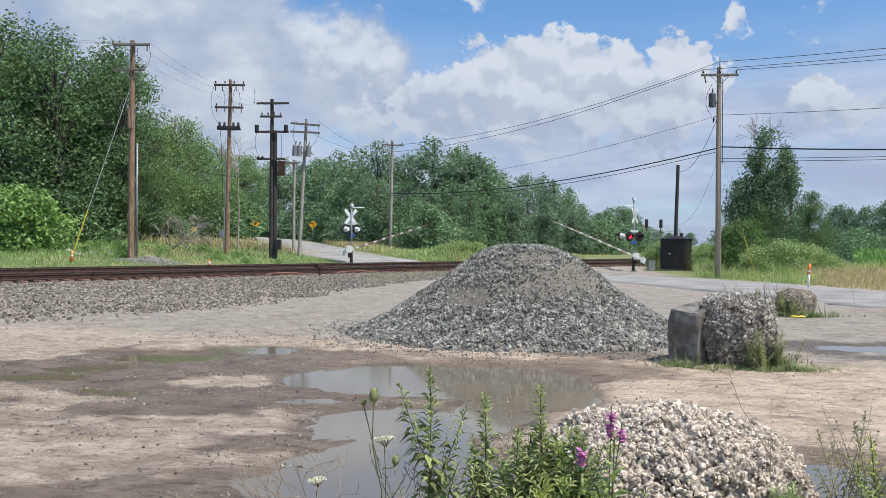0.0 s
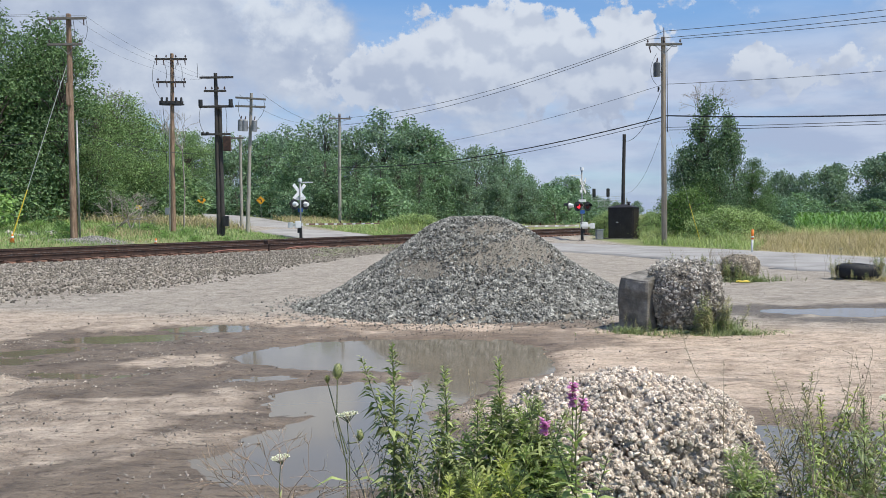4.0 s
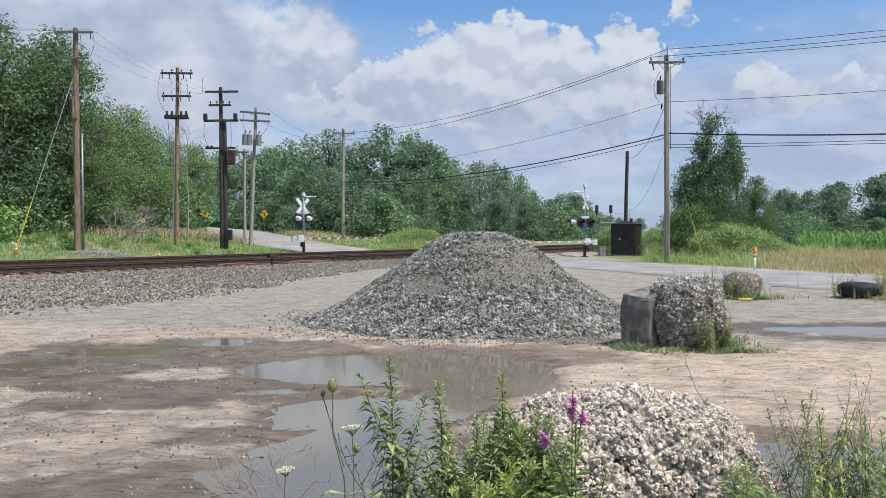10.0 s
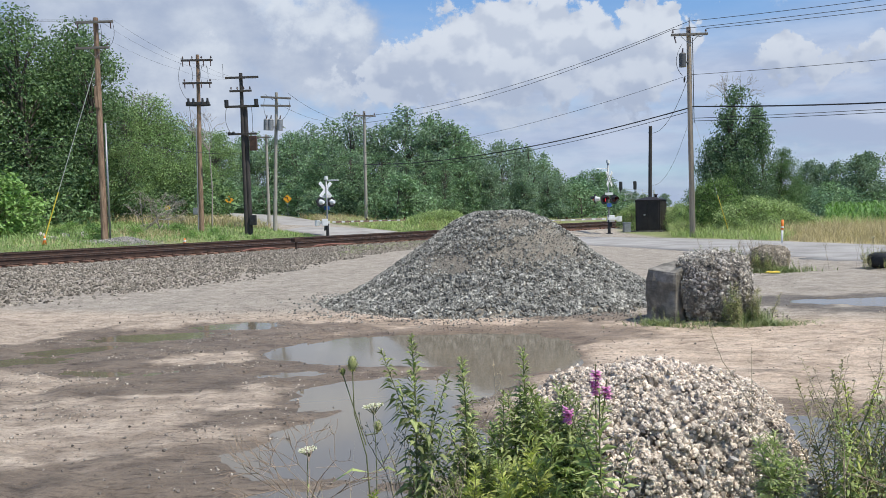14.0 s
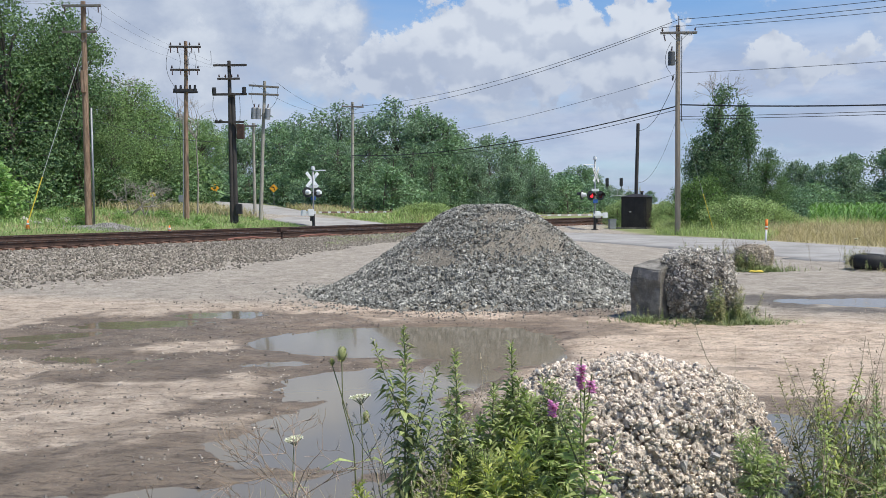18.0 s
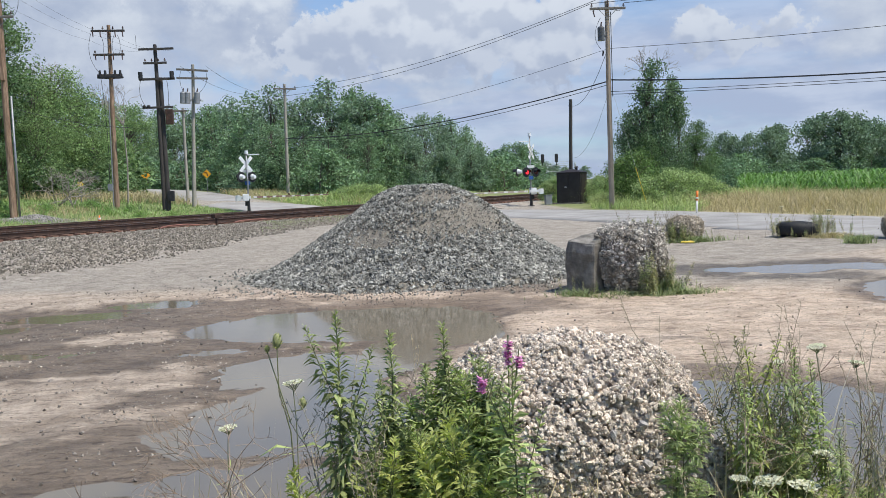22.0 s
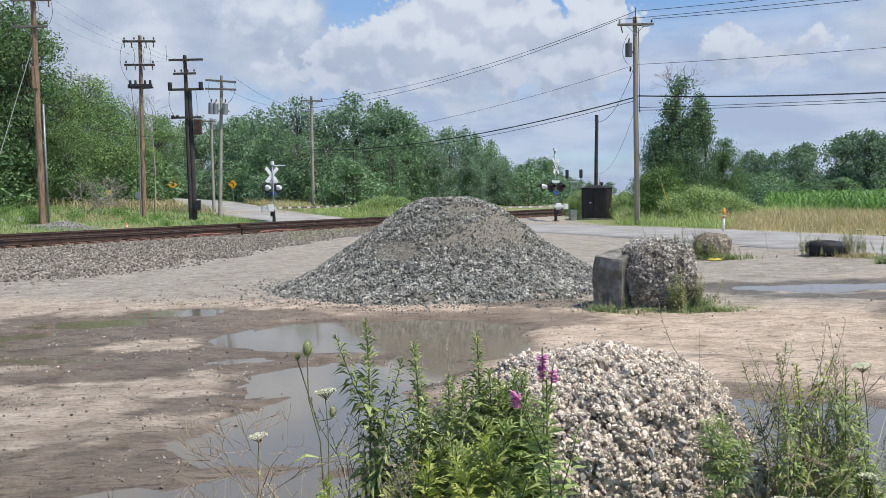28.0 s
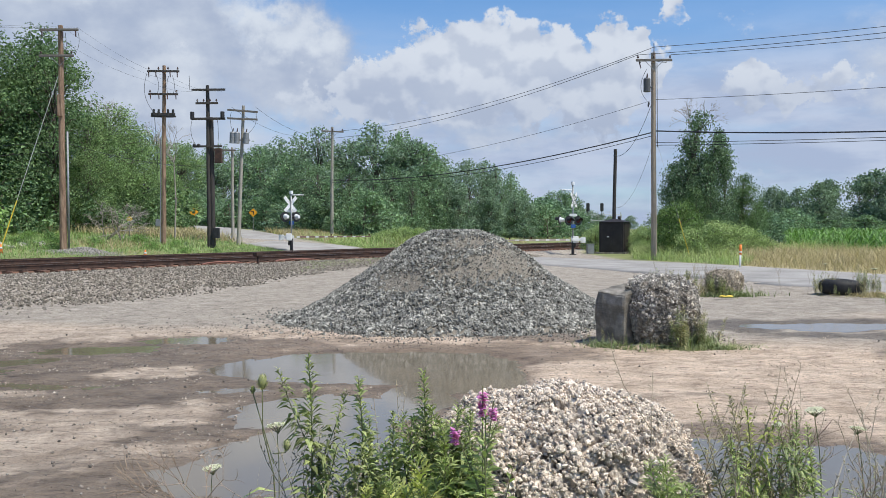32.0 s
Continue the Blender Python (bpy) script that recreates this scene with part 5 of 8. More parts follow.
for sx in (-0.85, 0.9):
    bm = bmesh.new()
    rod(bm, (sx, -0.2, 7.6), (sx, -0.2, 8.0), 0.12, 0.12, 10)
    part("line_trap", bm_mesh("line_trap", bm, DARK_METAL), POLE_3)
for sx in (-0.75, -0.5):
    bm = bmesh.new()
    ball(bm, 0.11, pose(sx, -0.2, 6.05))
    part("spool", bm_mesh("spool", bm, DARK_METAL), POLE_3)
bm = bmesh.new()
box(bm, 0.42, 0.3, 0.85, pose(0.62, -0.12, 5.45), 0.02)
part("control_box", bm_mesh("control_box", bm, RUST_SHADED), POLE_3, "rusty brown control box")
bm = bmesh.new()
box(bm, 0.34, 0.26, 0.6, pose(0.45, -0.15, 0.95), 0.02)
part("lower_box", bm_mesh("lower_box", bm, DARK_METAL), POLE_3)
drop_wire(POLE_3, (-0.85, -0.2, 7.55), (-0.6, -0.2, 6.0), -0.2)
drop_wire(POLE_3, (0.6, -0.2, 7.55), (0.6, -0.2, 6.0), 0.05)
drop_wire(POLE_3, (-1.0, -0.2, 9.25), (-1.0, -0.2, 10.1), 0.02)

# slim grey pole with three transformers
P4X, P4Y = spot(bearing(437), 55.0)
POLE_4 = utility_pole(P4X, P4Y, 8.75, 0.13, 0.09, PALE_WOOD, "slim grey wooden utility pole with three transformers", 2.6)
crossarm(POLE_4, 8.5, 1.9, 0, ARM_WOOD, 0, brace=False, droop=2)
crossarm(POLE_4, 8.0, 1.9, 0, ARM_WOOD, 0, brace=False)
for sx in (-0.55, -0.28, 0.3):
    transformer(POLE_4, pose(sx, -0.25, 6.45), 0.75)
drop_wire(POLE_4, (-0.7, -0.2, 8.4), (-0.5, -0.2, 7.1), -0.12)
drop_wire(POLE_4, (0.85, -0.2, 8.4), (0.4, -0.2, 7.1), 0.2)
# light grey pole behind it, and the one before the grove
P5X, P5Y = spot(bearing(427), 60.0)
POLE_5 = utility_pole(P5X, P5Y, 6.3, 0.11, 0.09, PALE_WOOD, "short grey wooden service pole")
crossarm(POLE_5, 6.2, 1.6, 0, ARM_WOOD, 0, brace=False, off=-0.5)
P6X, P6Y = spot(bearing(600), 74.0)
POLE_6 = utility_pole(P6X, P6Y, 9.4, 0.15, 0.11, PALE_WOOD, "pale grey wooden utility pole in front of the grove", 0.6)
crossarm(POLE_6, 9.1, 1.9, 20, ARM_WOOD, 3)
P7X, P7Y = spot(bearing(1098), 59.0)
POLE_7 = utility_pole(P7X, P7Y, 7.0, 0.13, 0.11, BLACK_WOOD, "black wooden pole behind the equipment shed", 1.2)

# wires
E_POLE = np.array((41.0, 25.5))
for dx, dz, r in ((-0.85, 10.45, 0.014), (0.0, 10.85, 0.014), (0.85, 10.45, 0.014)):
    span((RX + dx, RY, dz + 0.1), (*E_POLE + (0.9 * dx, 0.9 * dx), dz + 0.5), 0.55, r)
    if dx < 0.5:
        span((RX + dx, RY, dz + 0.1), (P6X + dx, P6Y, 10.0 + 0.75 * dx), 0.85, r)
span((RX, RY, 8.25), (*E_POLE, 8.45), 0.5, 0.012)
span((RX, RY, 8.25), (P6X, P6Y, 6.9), 0.7, 0.01)
span((RX, RY, 6.65), (*E_POLE, 6.6), 0.85, 0.035, label="thick black telephone cable hanging between poles")
span((RX, RY, 6.6), (P6X, P6Y, 5.9), 0.75, 0.032, label="thick black telephone cable hanging between poles")
span((RX, RY, 6.42), (P6X, P6Y, 5.7), 0.8, 0.016)
for dz in (0.0, 0.14):
    span((RX, RY, 6.05 - dz), (*E_POLE + (0, 2), 5.75 - dz), 0.3, 0.014)
span((RX - 0.1, RY, 8.1), (P7X, P7Y, 6.6), 0.9, 0.013)
span((P7X, P7Y, 3.1), (RX, RY, 6.2), 1.1, 0.007)
for dx, za, zb in ((-0.85, 11.9, 10.55), (0.2, 11.9, 10.6), (0.85, 11.95, 10.6)):
    span((P1X + dx, P1Y, za), (P2X + dx, P2Y, zb), 0.3, 0.0045)
    span((P2X + dx, P2Y, zb), (P3X + dx, P3Y, 9.75), 0.2, 0.0045)
    span((P1X + dx, P1Y, za), (P1X + dx - 22, P1Y - 16, za + 0.3), 0.9, 0.0045)
span((P1X, P1Y, 6.2), (P3X, P3Y, 5.4), 0.35, 0.014)
span((P1X, P1Y, 6.2), (P1X - 26, P1Y + 4, 6.6), 0.5, 0.014)
span((P1X, P1Y, 5.7), (P1X - 26, P1Y + 4, 6.1), 0.5, 0.012)
for dx in (-0.7, 0.8):
    span((P4X + 0.35 + dx, P4Y, 9.4), (P6X + dx, P6Y, 9.9), 0.9, 0.009)
span((P4X, P4Y, 6.0), (P6X, P6Y, 6.4), 0.8, 0.014)


PALE_STEEL = material("pale_zinc", [(0.4, 0.42, 0.4), (0.55, 0.57, 0.54)], 4.0, 60, 0.6, 0.1)


def guy(a, b, label, tail=2.6, thick=0.016):
    """A stay wire with a bright plastic guard over its lower end."""
    a, b = Vector(a), Vector(b)
    t = thing("guy_wire", Matrix.Translation(b), label, "guy wire", "guy wires")
    bm = bmesh.new()
    rod(bm, (0, 0, 0), a - b, thick, None, 6)
    part("strand", bm_mesh("strand", bm, PALE_STEEL), t)
    d = (a - b).normalized()
    bm = bmesh.new()
    rod(bm, d * 0.05, d * tail, thick * 1.2 + 0.012, thick * 1.2 + 0.01, 8)
    part("guard", bm_mesh("guard", bm, YELLOW_PAINT), t, "yellow plastic guard")


gx, gy = spot(bearing(21), 43.5)
guy((P1X, P1Y, 9.9), (gx, gy, floor_at(gx, gy)), "pole stay wire with a yellow plastic guard", 2.5)
gx, gy = spot(bearing(1237), 44.5)
guy((RX, RY, 6.6), (gx, gy, 0.0), "pole stay wire with a yellow plastic guard in bushes", 2.2, 0.005)

# ---------------------------------------------------------------- equipment shed
SHED = thing("equipment_shed", (*spot(bearing(1100.5), 57.5), -0.05, 0, 0, -27), "small dark brown steel railway equipment shed", "shed")
bm = bmesh.new()
box(bm, 1.62, 1.62, 2.0, pose(0, 0, 1.12), 0.015)
part("body", bm_mesh("body", bm, SHED_STEEL), SHED)
bm = bmesh.new()
bmesh.ops.create_cone(bm, segments=4, radius1=1.26, radius2=0.25, depth=0.2, cap_ends=True, matrix=pose(0, 0, 2.22, 0, 0, 45))
part("roof", bm_mesh("roof", bm, SHED_STEEL), SHED, "low pyramid roof")
bm = bmesh.new()
rod(bm, (0.3, 0.1, 2.25), (0.3, 0.1, 2.42), 0.09, 0.09, 10)
rod(bm, (0.3, 0.1, 2.42), (0.3, 0.1, 2.5), 0.16, 0.1, 10)
part("roof_vent", bm_mesh("roof_vent", bm, SHED_STEEL), SHED)
for dx, dy, w, yaw in ((-0.36, -0.82, 0.7, 0), (0.36, -0.82, 0.7, 0), (0.82, 0, 1.3, 90)):
    bm = bmesh.new()
    box(bm, w, 0.03, 1.8, pose(dx, dy, 1.1, 0, 0, yaw), 0.006)
    part("door_panel", bm_mesh("door_panel", bm, SHED_STEEL), SHED)
bm = bmesh.new()
rod(bm, (-0.28, -0.86, 1.15), (-0.12, -0.86, 1.15), 0.025, None, 6)
ball(bm, 0.05, pose(-0.2, -0.88, 1.15))
part("handle", bm_mesh("handle", bm, GALVANISED), SHED, "bright steel handle")
bm = bmesh.new()
box(bm, 2.1, 2.0, 0.14, pose(-0.1, 0, 0.06), 0.02)
part("base_slab", bm_mesh("base_slab", bm, CONCRETE_FACE), SHED)

BOX = thing("junction_box", (*spot(bearing(1057.5), 56.0), 0.0, 0, 0, 10), "small weathered grey electrical box on the ground by the shed", "electrical box")
bm = bmesh.new()
box(bm, 0.42, 0.35, 0.6, pose(0, 0, 0.33), 0.02)
part("cabinet", bm_mesh("cabinet", bm, GALVANISED), BOX)
bm = bmesh.new()
box(bm, 0.48, 0.4, 0.05, pose(0, 0, 0.64), 0.01)
part("lid", bm_mesh("lid", bm, GALVANISED), BOX)


# ---------------------------------------------------------------- crossing signals
LIT = glow("lit_red_lamp", (1.0, 0.035, 0.05), 1.1)
LENS_DARK = material("unlit_red_lens", [(0.06, 0.008, 0.008), (0.09, 0.012, 0.012)], 8, 60, 0.25, 0.05)
SIGN_WHITE = material("white_reflective_sheet", [(0.66, 0.67, 0.66), (0.76, 0.77, 0.76)], 5, 60, 0.45, 0.05, grit=0.06)
SIGN_BACK = material("bare_aluminium", [(0.66, 0.68, 0.69), (0.76, 0.78, 0.79)], 5, 60, 0.6, 0.05, metal=0.1)
BLUE_PAINT = material("blue_sign_sheet", [(0.03, 0.09, 0.3), (0.04, 0.12, 0.36)], 5, 60, 0.5, 0.05)
LAMPS = []
ARMS = []


def flasher(parent, m, pair):
    """A hooded lamp with a round black backboard; an added one-sided lit disc turns to imitate flashing."""
    bm = bmesh.new()
    rod(bm, (0, 0.0, 0), (0, 0.035, 0), 0.31, 0.31, 20)
    back = part("backboard", bm_mesh("backboard", bm, DARK_METAL), parent, "round black backboard", m)
    bm = bmesh.new()
    rod(bm, (0, 0.04, 0), (0, 0.3, 0), 0.17, 0.1, 14)
    part("housing", bm_mesh("housing", bm, SIGN_BACK), back, "pale metal housing")
    bm = bmesh.new()
    a = np.linspace(0, math.pi, 12)
    ring = [(0.18 * math.cos(t), 0.0, 0.18 * math.sin(t)) for t in a] + [(0.185 * math.cos(t), -0.25, 0.185 * math.sin(t)) for t in a]
    hood = mesh_of("hood", ring, [(k, k + 1, 13 + k, 12 + k) for k in range(11)], DARK_METAL)
    part("hood", hood, back)
    bm = bmesh.new()
    rod(bm, (0, -0.012, 0), (0, 0.0, 0), 0.165, 0.165, 18)
    part("lens", bm_mesh("lens", bm, LENS_DARK), back, "dark red lens")
    bm = bmesh.new()
    rod(bm, (0, -0.05, 0), (0, -0.035, 0), 0.14, 0.14, 18)
    me = bm_mesh("lamp", bm, LENS_DARK)
    me.materials.append(LIT)
    for p in me.polygons:
        if p.normal.y < -0.9:
            p.material_index = 1
    lamp = part("lamp", me, back, "red flashing lamp")
    LAMPS.append((lamp, pair))


def crossbuck(parent, m, front, back):
    """Two crossed boards lettered RAILROAD CROSSING."""
    for yaw in (45, -45):
        bm = bmesh.new()
        box(bm, 1.2, 0.02, 0.21, None, 0.003)
        me = bm_mesh("board", bm, back)
        me.materials.append(front)
        for p in me.polygons:
            if p.normal.y < -0.9:
                p.material_index = 1
        blade = part("crossbuck_board", me, parent, "white crossed board", m @ pose(0, 0.025 if yaw > 0 else 0, 0, 0, yaw, 0))
        text = bpy.data.curves.new("lettering", "FONT")
        text.body = "RAILROAD" if yaw > 0 else "CROSSING"
        text.size, text.align_x, text.align_y, text.extrude = 0.16, "CENTER", "CENTER", 0.002
        text.materials.append(DARK_METAL)
        part("lettering", text, blade, "black letters", pose(0, -0.013, 0, 90, 0, 0))


def crossing_signal(x, y, yaw, label, extra, mirrored, twist=0.0, cross_twist=None):
    z = floor_at(x, y) - 0.05
    t = thing("crossing_signal", (x, y, z, 0, 0, yaw), label, "crossing signal", "crossing signals")
    bm = bmesh.new()
    rod(bm, (0, 0, 0), (0, 0, 3.6 + extra), 0.048, 0.048, 12)
    part("mast", bm_mesh("mast", bm, GALVANISED, True), t, "grey steel mast")
    bm = bmesh.new()
    box(bm, 0.34, 0.34, 0.1, pose(0, 0, 0.05), 0.01)
    rod(bm, (0, 0, 0.1), (0, 0, 0.9), 0.1, 0.08, 12)
    part("mast_foot", bm_mesh("mast_foot", bm, DARK_METAL), t, "dark cast foot")
    turned = pose(0, 0, 0, 0, 0, twist)
    crossbuck(t, pose(0, 0, 0, 0, 0, twist if cross_twist is None else cross_twist) @ pose(0, -0.09, 2.95 + extra * 0.6), SIGN_WHITE, SIGN_BACK)
    bm = bmesh.new()
    rod(bm, turned @ Vector((-0.42, 0, 2.2)), turned @ Vector((0.42, 0, 2.2)), 0.035, None, 8)
    part("lamp_bar", bm_mesh("lamp_bar", bm, DARK_METAL), t)
    for k, sx in enumerate((-0.4, 0.4)):
        flasher(t, turned @ pose(sx, -0.08, 2.2), k)
    if extra:
        flasher(t, pose(-0.85, 0.1, 2.25, 0, 0, -125), 1)
    bm = bmesh.new()
    box(bm, 0.5, 0.02, 0.16, pose(0, -0.07, 2.55), 0.003)
    part("plate", bm_mesh("plate", bm, SIGN_WHITE), t, "small white plate")
    bm = bmesh.new()
    box(bm, 0.3, 0.02, 0.22, pose(0, -0.08, 1.85), 0.003)
    part("emergency_plate", bm_mesh("emergency_plate", bm, BLUE_PAINT), t, "small blue plate")
    bm = bmesh.new()
    rod(bm, (0, 0, 3.55 + extra), (0, 0, 3.75 + extra), 0.12, 0.1, 12)
    part("bell", bm_mesh("bell", bm, SIGN_BACK), t, "grey warning bell")
    bm = bmesh.new()
    rod(bm, (0, 0, 3.5 + extra * 0.7), (0.75 * mirrored, 0, 3.5 + extra * 0.7), 0.03, None, 8)
    part("top_arm", bm_mesh("top_arm", bm, SIGN_BACK), t)
    bm = bmesh.new()
    box(bm, 0.36, 0.42, 0.42, pose(-0.15 * mirrored, 0.05, 1.0), 0.04)
    part("gate_motor", bm_mesh("gate_motor", bm, SIGN_WHITE), t, "white gate mechanism box")
    bm = bmesh.new()
    rod(bm, (0.14, 0, 0.5), (0.12, 0, 0.95), 0.07, 0.07, 8)
    part("cable_loop", bm_mesh("cable_loop", bm, DARK_METAL), t)
    return t


def gate_arm(parent, length, mirrored, paint):
    """A tapered striped arm that turns on its mechanism; it points along x."""
    pivot = new("gate_arm")
    pivot.parent = parent
    pivot.matrix_basis = pose(0, -0.2, 1.0)
    tagged(pivot, "red and white striped gate arm")
    bm = bmesh.new()
    for sx in (-1, 1):
        box(bm, 0.7, 0.04, 0.16, pose(-0.2 * mirrored, 0.05 * sx, 0, 0, 0, 0), 0.01)
    box(bm, 0.3, 0.14, 0.34, pose(-0.6 * mirrored, 0, -0.03), 0.02)
    part("counterweight", bm_mesh("counterweight", bm, SIGN_WHITE), pivot, "white counterweight")
    count = 16
    step = (length - 0.3) / count
    for k in range(count):
        a, b = 0.3 + (k - (0.3 if k % 2 else 0.0)) * step, 0.3 + (k + (1 if k % 2 else 0.7)) * step
        a, b = max(a, 0.3), min(b, length)
        h0 = 0.056 - 0.024 * a / length
        bm = bmesh.new()
        box(bm, b - a, 0.025, 2 * h0, pose(mirrored * (a + b) / 2, 0, 0))
        part("stripe", bm_mesh("stripe", bm, paint if k % 2 else WHITE_PAINT), pivot, "red stripe" if k % 2 else "white stripe")
    for k in (0.5, 0.75, 0.98):
        bm = bmesh.new()
        rod(bm, (mirrored * k * length, 0, 0.06), (mirrored * k * length, 0, 0.17), 0.045, 0.04, 8)
        part("arm_light", bm_mesh("arm_light", bm, LENS_DARK), pivot, "small red arm light")
    ARMS.append((pivot, mirrored))


SIG_L = crossing_signal(*spot(bearing(531), 52.0), 190, "railway crossing signal seen from behind, gate lowering", 0.0, -1, 37)
DULL_RED = material("dull_red_brown_paint", [(0.22, 0.13, 0.1), (0.3, 0.19, 0.15)], 4.0, 60, 0.55, 0.1)
FADED_RED = material("faded_red_paint", [(0.36, 0.3, 0.25), (0.5, 0.43, 0.36)], 4.0, 60, 0.55, 0.1)
gate_arm(SIG_L, 4.75, -1, DULL_RED)
SIG_R = crossing_signal(*spot(bearing(1027), 54.8), 12, "railway crossing signal with flashing red lamps and gate", 0.9, -1, 22, 46)
gate_arm(SIG_R, 5.6, -1, FADED_RED)

# ---------------------------------------------------------------- signal bridge far down the line
GANTRY = thing("signal_bridge", (*spot(bearing(1066), 300.0), 0, 0, 0, 0), "distant grey steel railway signal bridge", "signal bridge")
bm = bmesh.new()
for z in (4.6, 6.6):
    for y in (-0.6, 0.6):
        rod(bm, (-8, y, z), (8, y, z), 0.1, None, 5)
for k in range(9):
    rod(bm, (-8 + 2 * k, -0.6, 4.6), (-8 + 2 * k, -0.6, 6.6), 0.07, None, 5)
    if k < 8:
        rod(bm, (-8 + 2 * k, -0.6, 4.6 if k % 2 else 6.6), (-6 + 2 * k, -0.6, 6.6 if k % 2 else 4.6), 0.07, None, 5)
part("truss", bm_mesh("truss", bm, PALE_STEEL), GANTRY)
for sx in (-7.5, 7.8):
    bm = bmesh.new()
    rod(bm, (sx, 0, -1), (sx, 0, 7.4), 0.22, None, 8)
    part("leg", bm_mesh("leg", bm, PALE_STEEL), GANTRY)
bm = bmesh.new()
for z in (7.3, 7.9):
    rod(bm, (-8, 0.6, z), (8, 0.6, z), 0.04, None, 5)
for k in range(9):
    rod(bm, (-8 + 2 * k, 0.6, 6.6), (-8 + 2 * k, 0.6, 7.9), 0.04, None, 5)
part("railing", bm_mesh("railing", bm, PALE_STEEL), GANTRY)
for sx in (-3.6, 1.2):
    bm = bmesh.new()
    box(bm, 1.1, 0.3, 2.9, pose(sx, -0.9, 9.2), 0.3)
    rod(bm, (sx, -0.9, 6.6), (sx, -0.9, 8.0), 0.15, None, 6)
    part("signal_head", bm_mesh("signal_head", bm, DARK_METAL), GANTRY, "black signal head")


# ---------------------------------------------------------------- signs and markers
def diamond_sign(x, y, size, z_mid, yaw, label, arrow):
    z = floor_at(x, y)
    t = thing("warning_sign", (x, y, z - 0.1, 0, 0, yaw), label, "road sign", "warning signs")
    bm = bmesh.new()
    rod(bm, (0, 0.03, 0), (0, 0.03, z_mid - z + 0.3), 0.03, None, 6)
    part("post", bm_mesh("post", bm, GALVANISED), t)
    bm = bmesh.new()
    box(bm, size, 0.02, size, pose(0, 0, z_mid - z + 0.1, 0, 45, 0), 0.004)
    face = part("panel", bm_mesh("panel", bm, YELLOW_SIGN), t, "yellow-orange diamond panel")
    bm = bmesh.new()
    if arrow:
        box(bm, size * 0.14, 0.008, size * 0.6, pose(0.05, -0.016, z_mid - z + 0.08, 0, -10, 0))
        box(bm, size * 0.4, 0.008, size * 0.14, pose(-0.1, -0.016, z_mid - z + 0.22, 0, 10, 0))
    else:
        box(bm, size * 0.42, 0.008, size * 0.1, pose(0, -0.016, z_mid - z + 0.16))
        box(bm, size * 0.3, 0.008, size * 0.1, pose(0, -0.016, z_mid - z + 0.02))
    part("symbol", bm_mesh("symbol", bm, DARK_METAL), face, "black symbol")


YELLOW_SIGN = material("amber_sign_sheet", [(0.72, 0.33, 0.02), (0.8, 0.4, 0.03)], 4, 60, 0.5, 0.05, grit=0.06)
diamond_sign(*spot(bearing(461), 85), 0.6, 3.4, 0, "amber diamond road sign with a bent arrow", True)
diamond_sign(*spot(bearing(357), 82), 0.58, 3.4, 12, "weathered amber diamond road sign with faded bars", False)


def marker_post():
    x, y = 12.3, 34.9
    t = thing("marker_post", (x, y, floor_at(x, y), 0, 2, 0), "white plastic marker post with a bright orange top", "marker post")
    bm = bmesh.new()
    rod(bm, (0, 0, -0.1), (0, 0, 0.55), 0.042, 0.042, 10)
    part("post", bm_mesh("post", bm, WHITE_PAINT, True), t)
    bm = bmesh.new()
    rod(bm, (0, 0, 0.55), (0, 0, 0.95), 0.056, 0.052, 12)
    part("sleeve", bm_mesh("sleeve", bm, ORANGE_PAINT, True), t, "orange sleeve")
    bm = bmesh.new()
    rod(bm, (0, 0, 0.62), (0, 0, 0.68), 0.058, 0.057, 12)
    part("band", bm_mesh("band", bm, WHITE_PAINT, True), t, "white band")


marker_post()


def cone(x, y):
    z = floor_at(x, y)
    t = thing("traffic_cone", (x, y, z, random.uniform(-6, 6), 4, 0), "orange traffic cone in the grass by the track", "traffic cone", "traffic cones")
    bm = bmesh.new()
    box(bm, 0.28, 0.28, 0.03, pose(0, 0, 0.015), 0.008)
    part("base", bm_mesh("base", bm, BLACK_RUBBER), t)
    bm = bmesh.new()
    rod(bm, (0, 0, 0.03), (0, 0, 0.46), 0.11, 0.025, 14)
    part("body", bm_mesh("body", bm, ORANGE_PAINT, True), t)
    bm = bmesh.new()
    rod(bm, (0, 0, 0.25), (0, 0, 0.34), 0.073, 0.055, 14)
    part("collar", bm_mesh("collar", bm, WHITE_PAINT, True), t, "white collar")


cone(*spot(bearing(274), 43.5))
cone(*spot(bearing(21), 40.5))
pbx, pby = spot(bearing(246), 55)
PLATE = thing("marker_sign", (pbx, pby, floor_at(pbx, pby), 0, 0, 8), "small faded yellow cable marker sign on a thin post", "marker sign")
bm = bmesh.new()
rod(bm, (0, 0.02, -0.1), (0, 0.02, 1.32), 0.02, None, 6)
part("post", bm_mesh("post", bm, GALVANISED), PLATE)
bm = bmesh.new()
box(bm, 0.33, 0.02, 0.26, pose(0, 0, 1.22), 0.005)
part("panel", bm_mesh("panel", bm, YELLOW_PAINT), PLATE, "yellow panel")


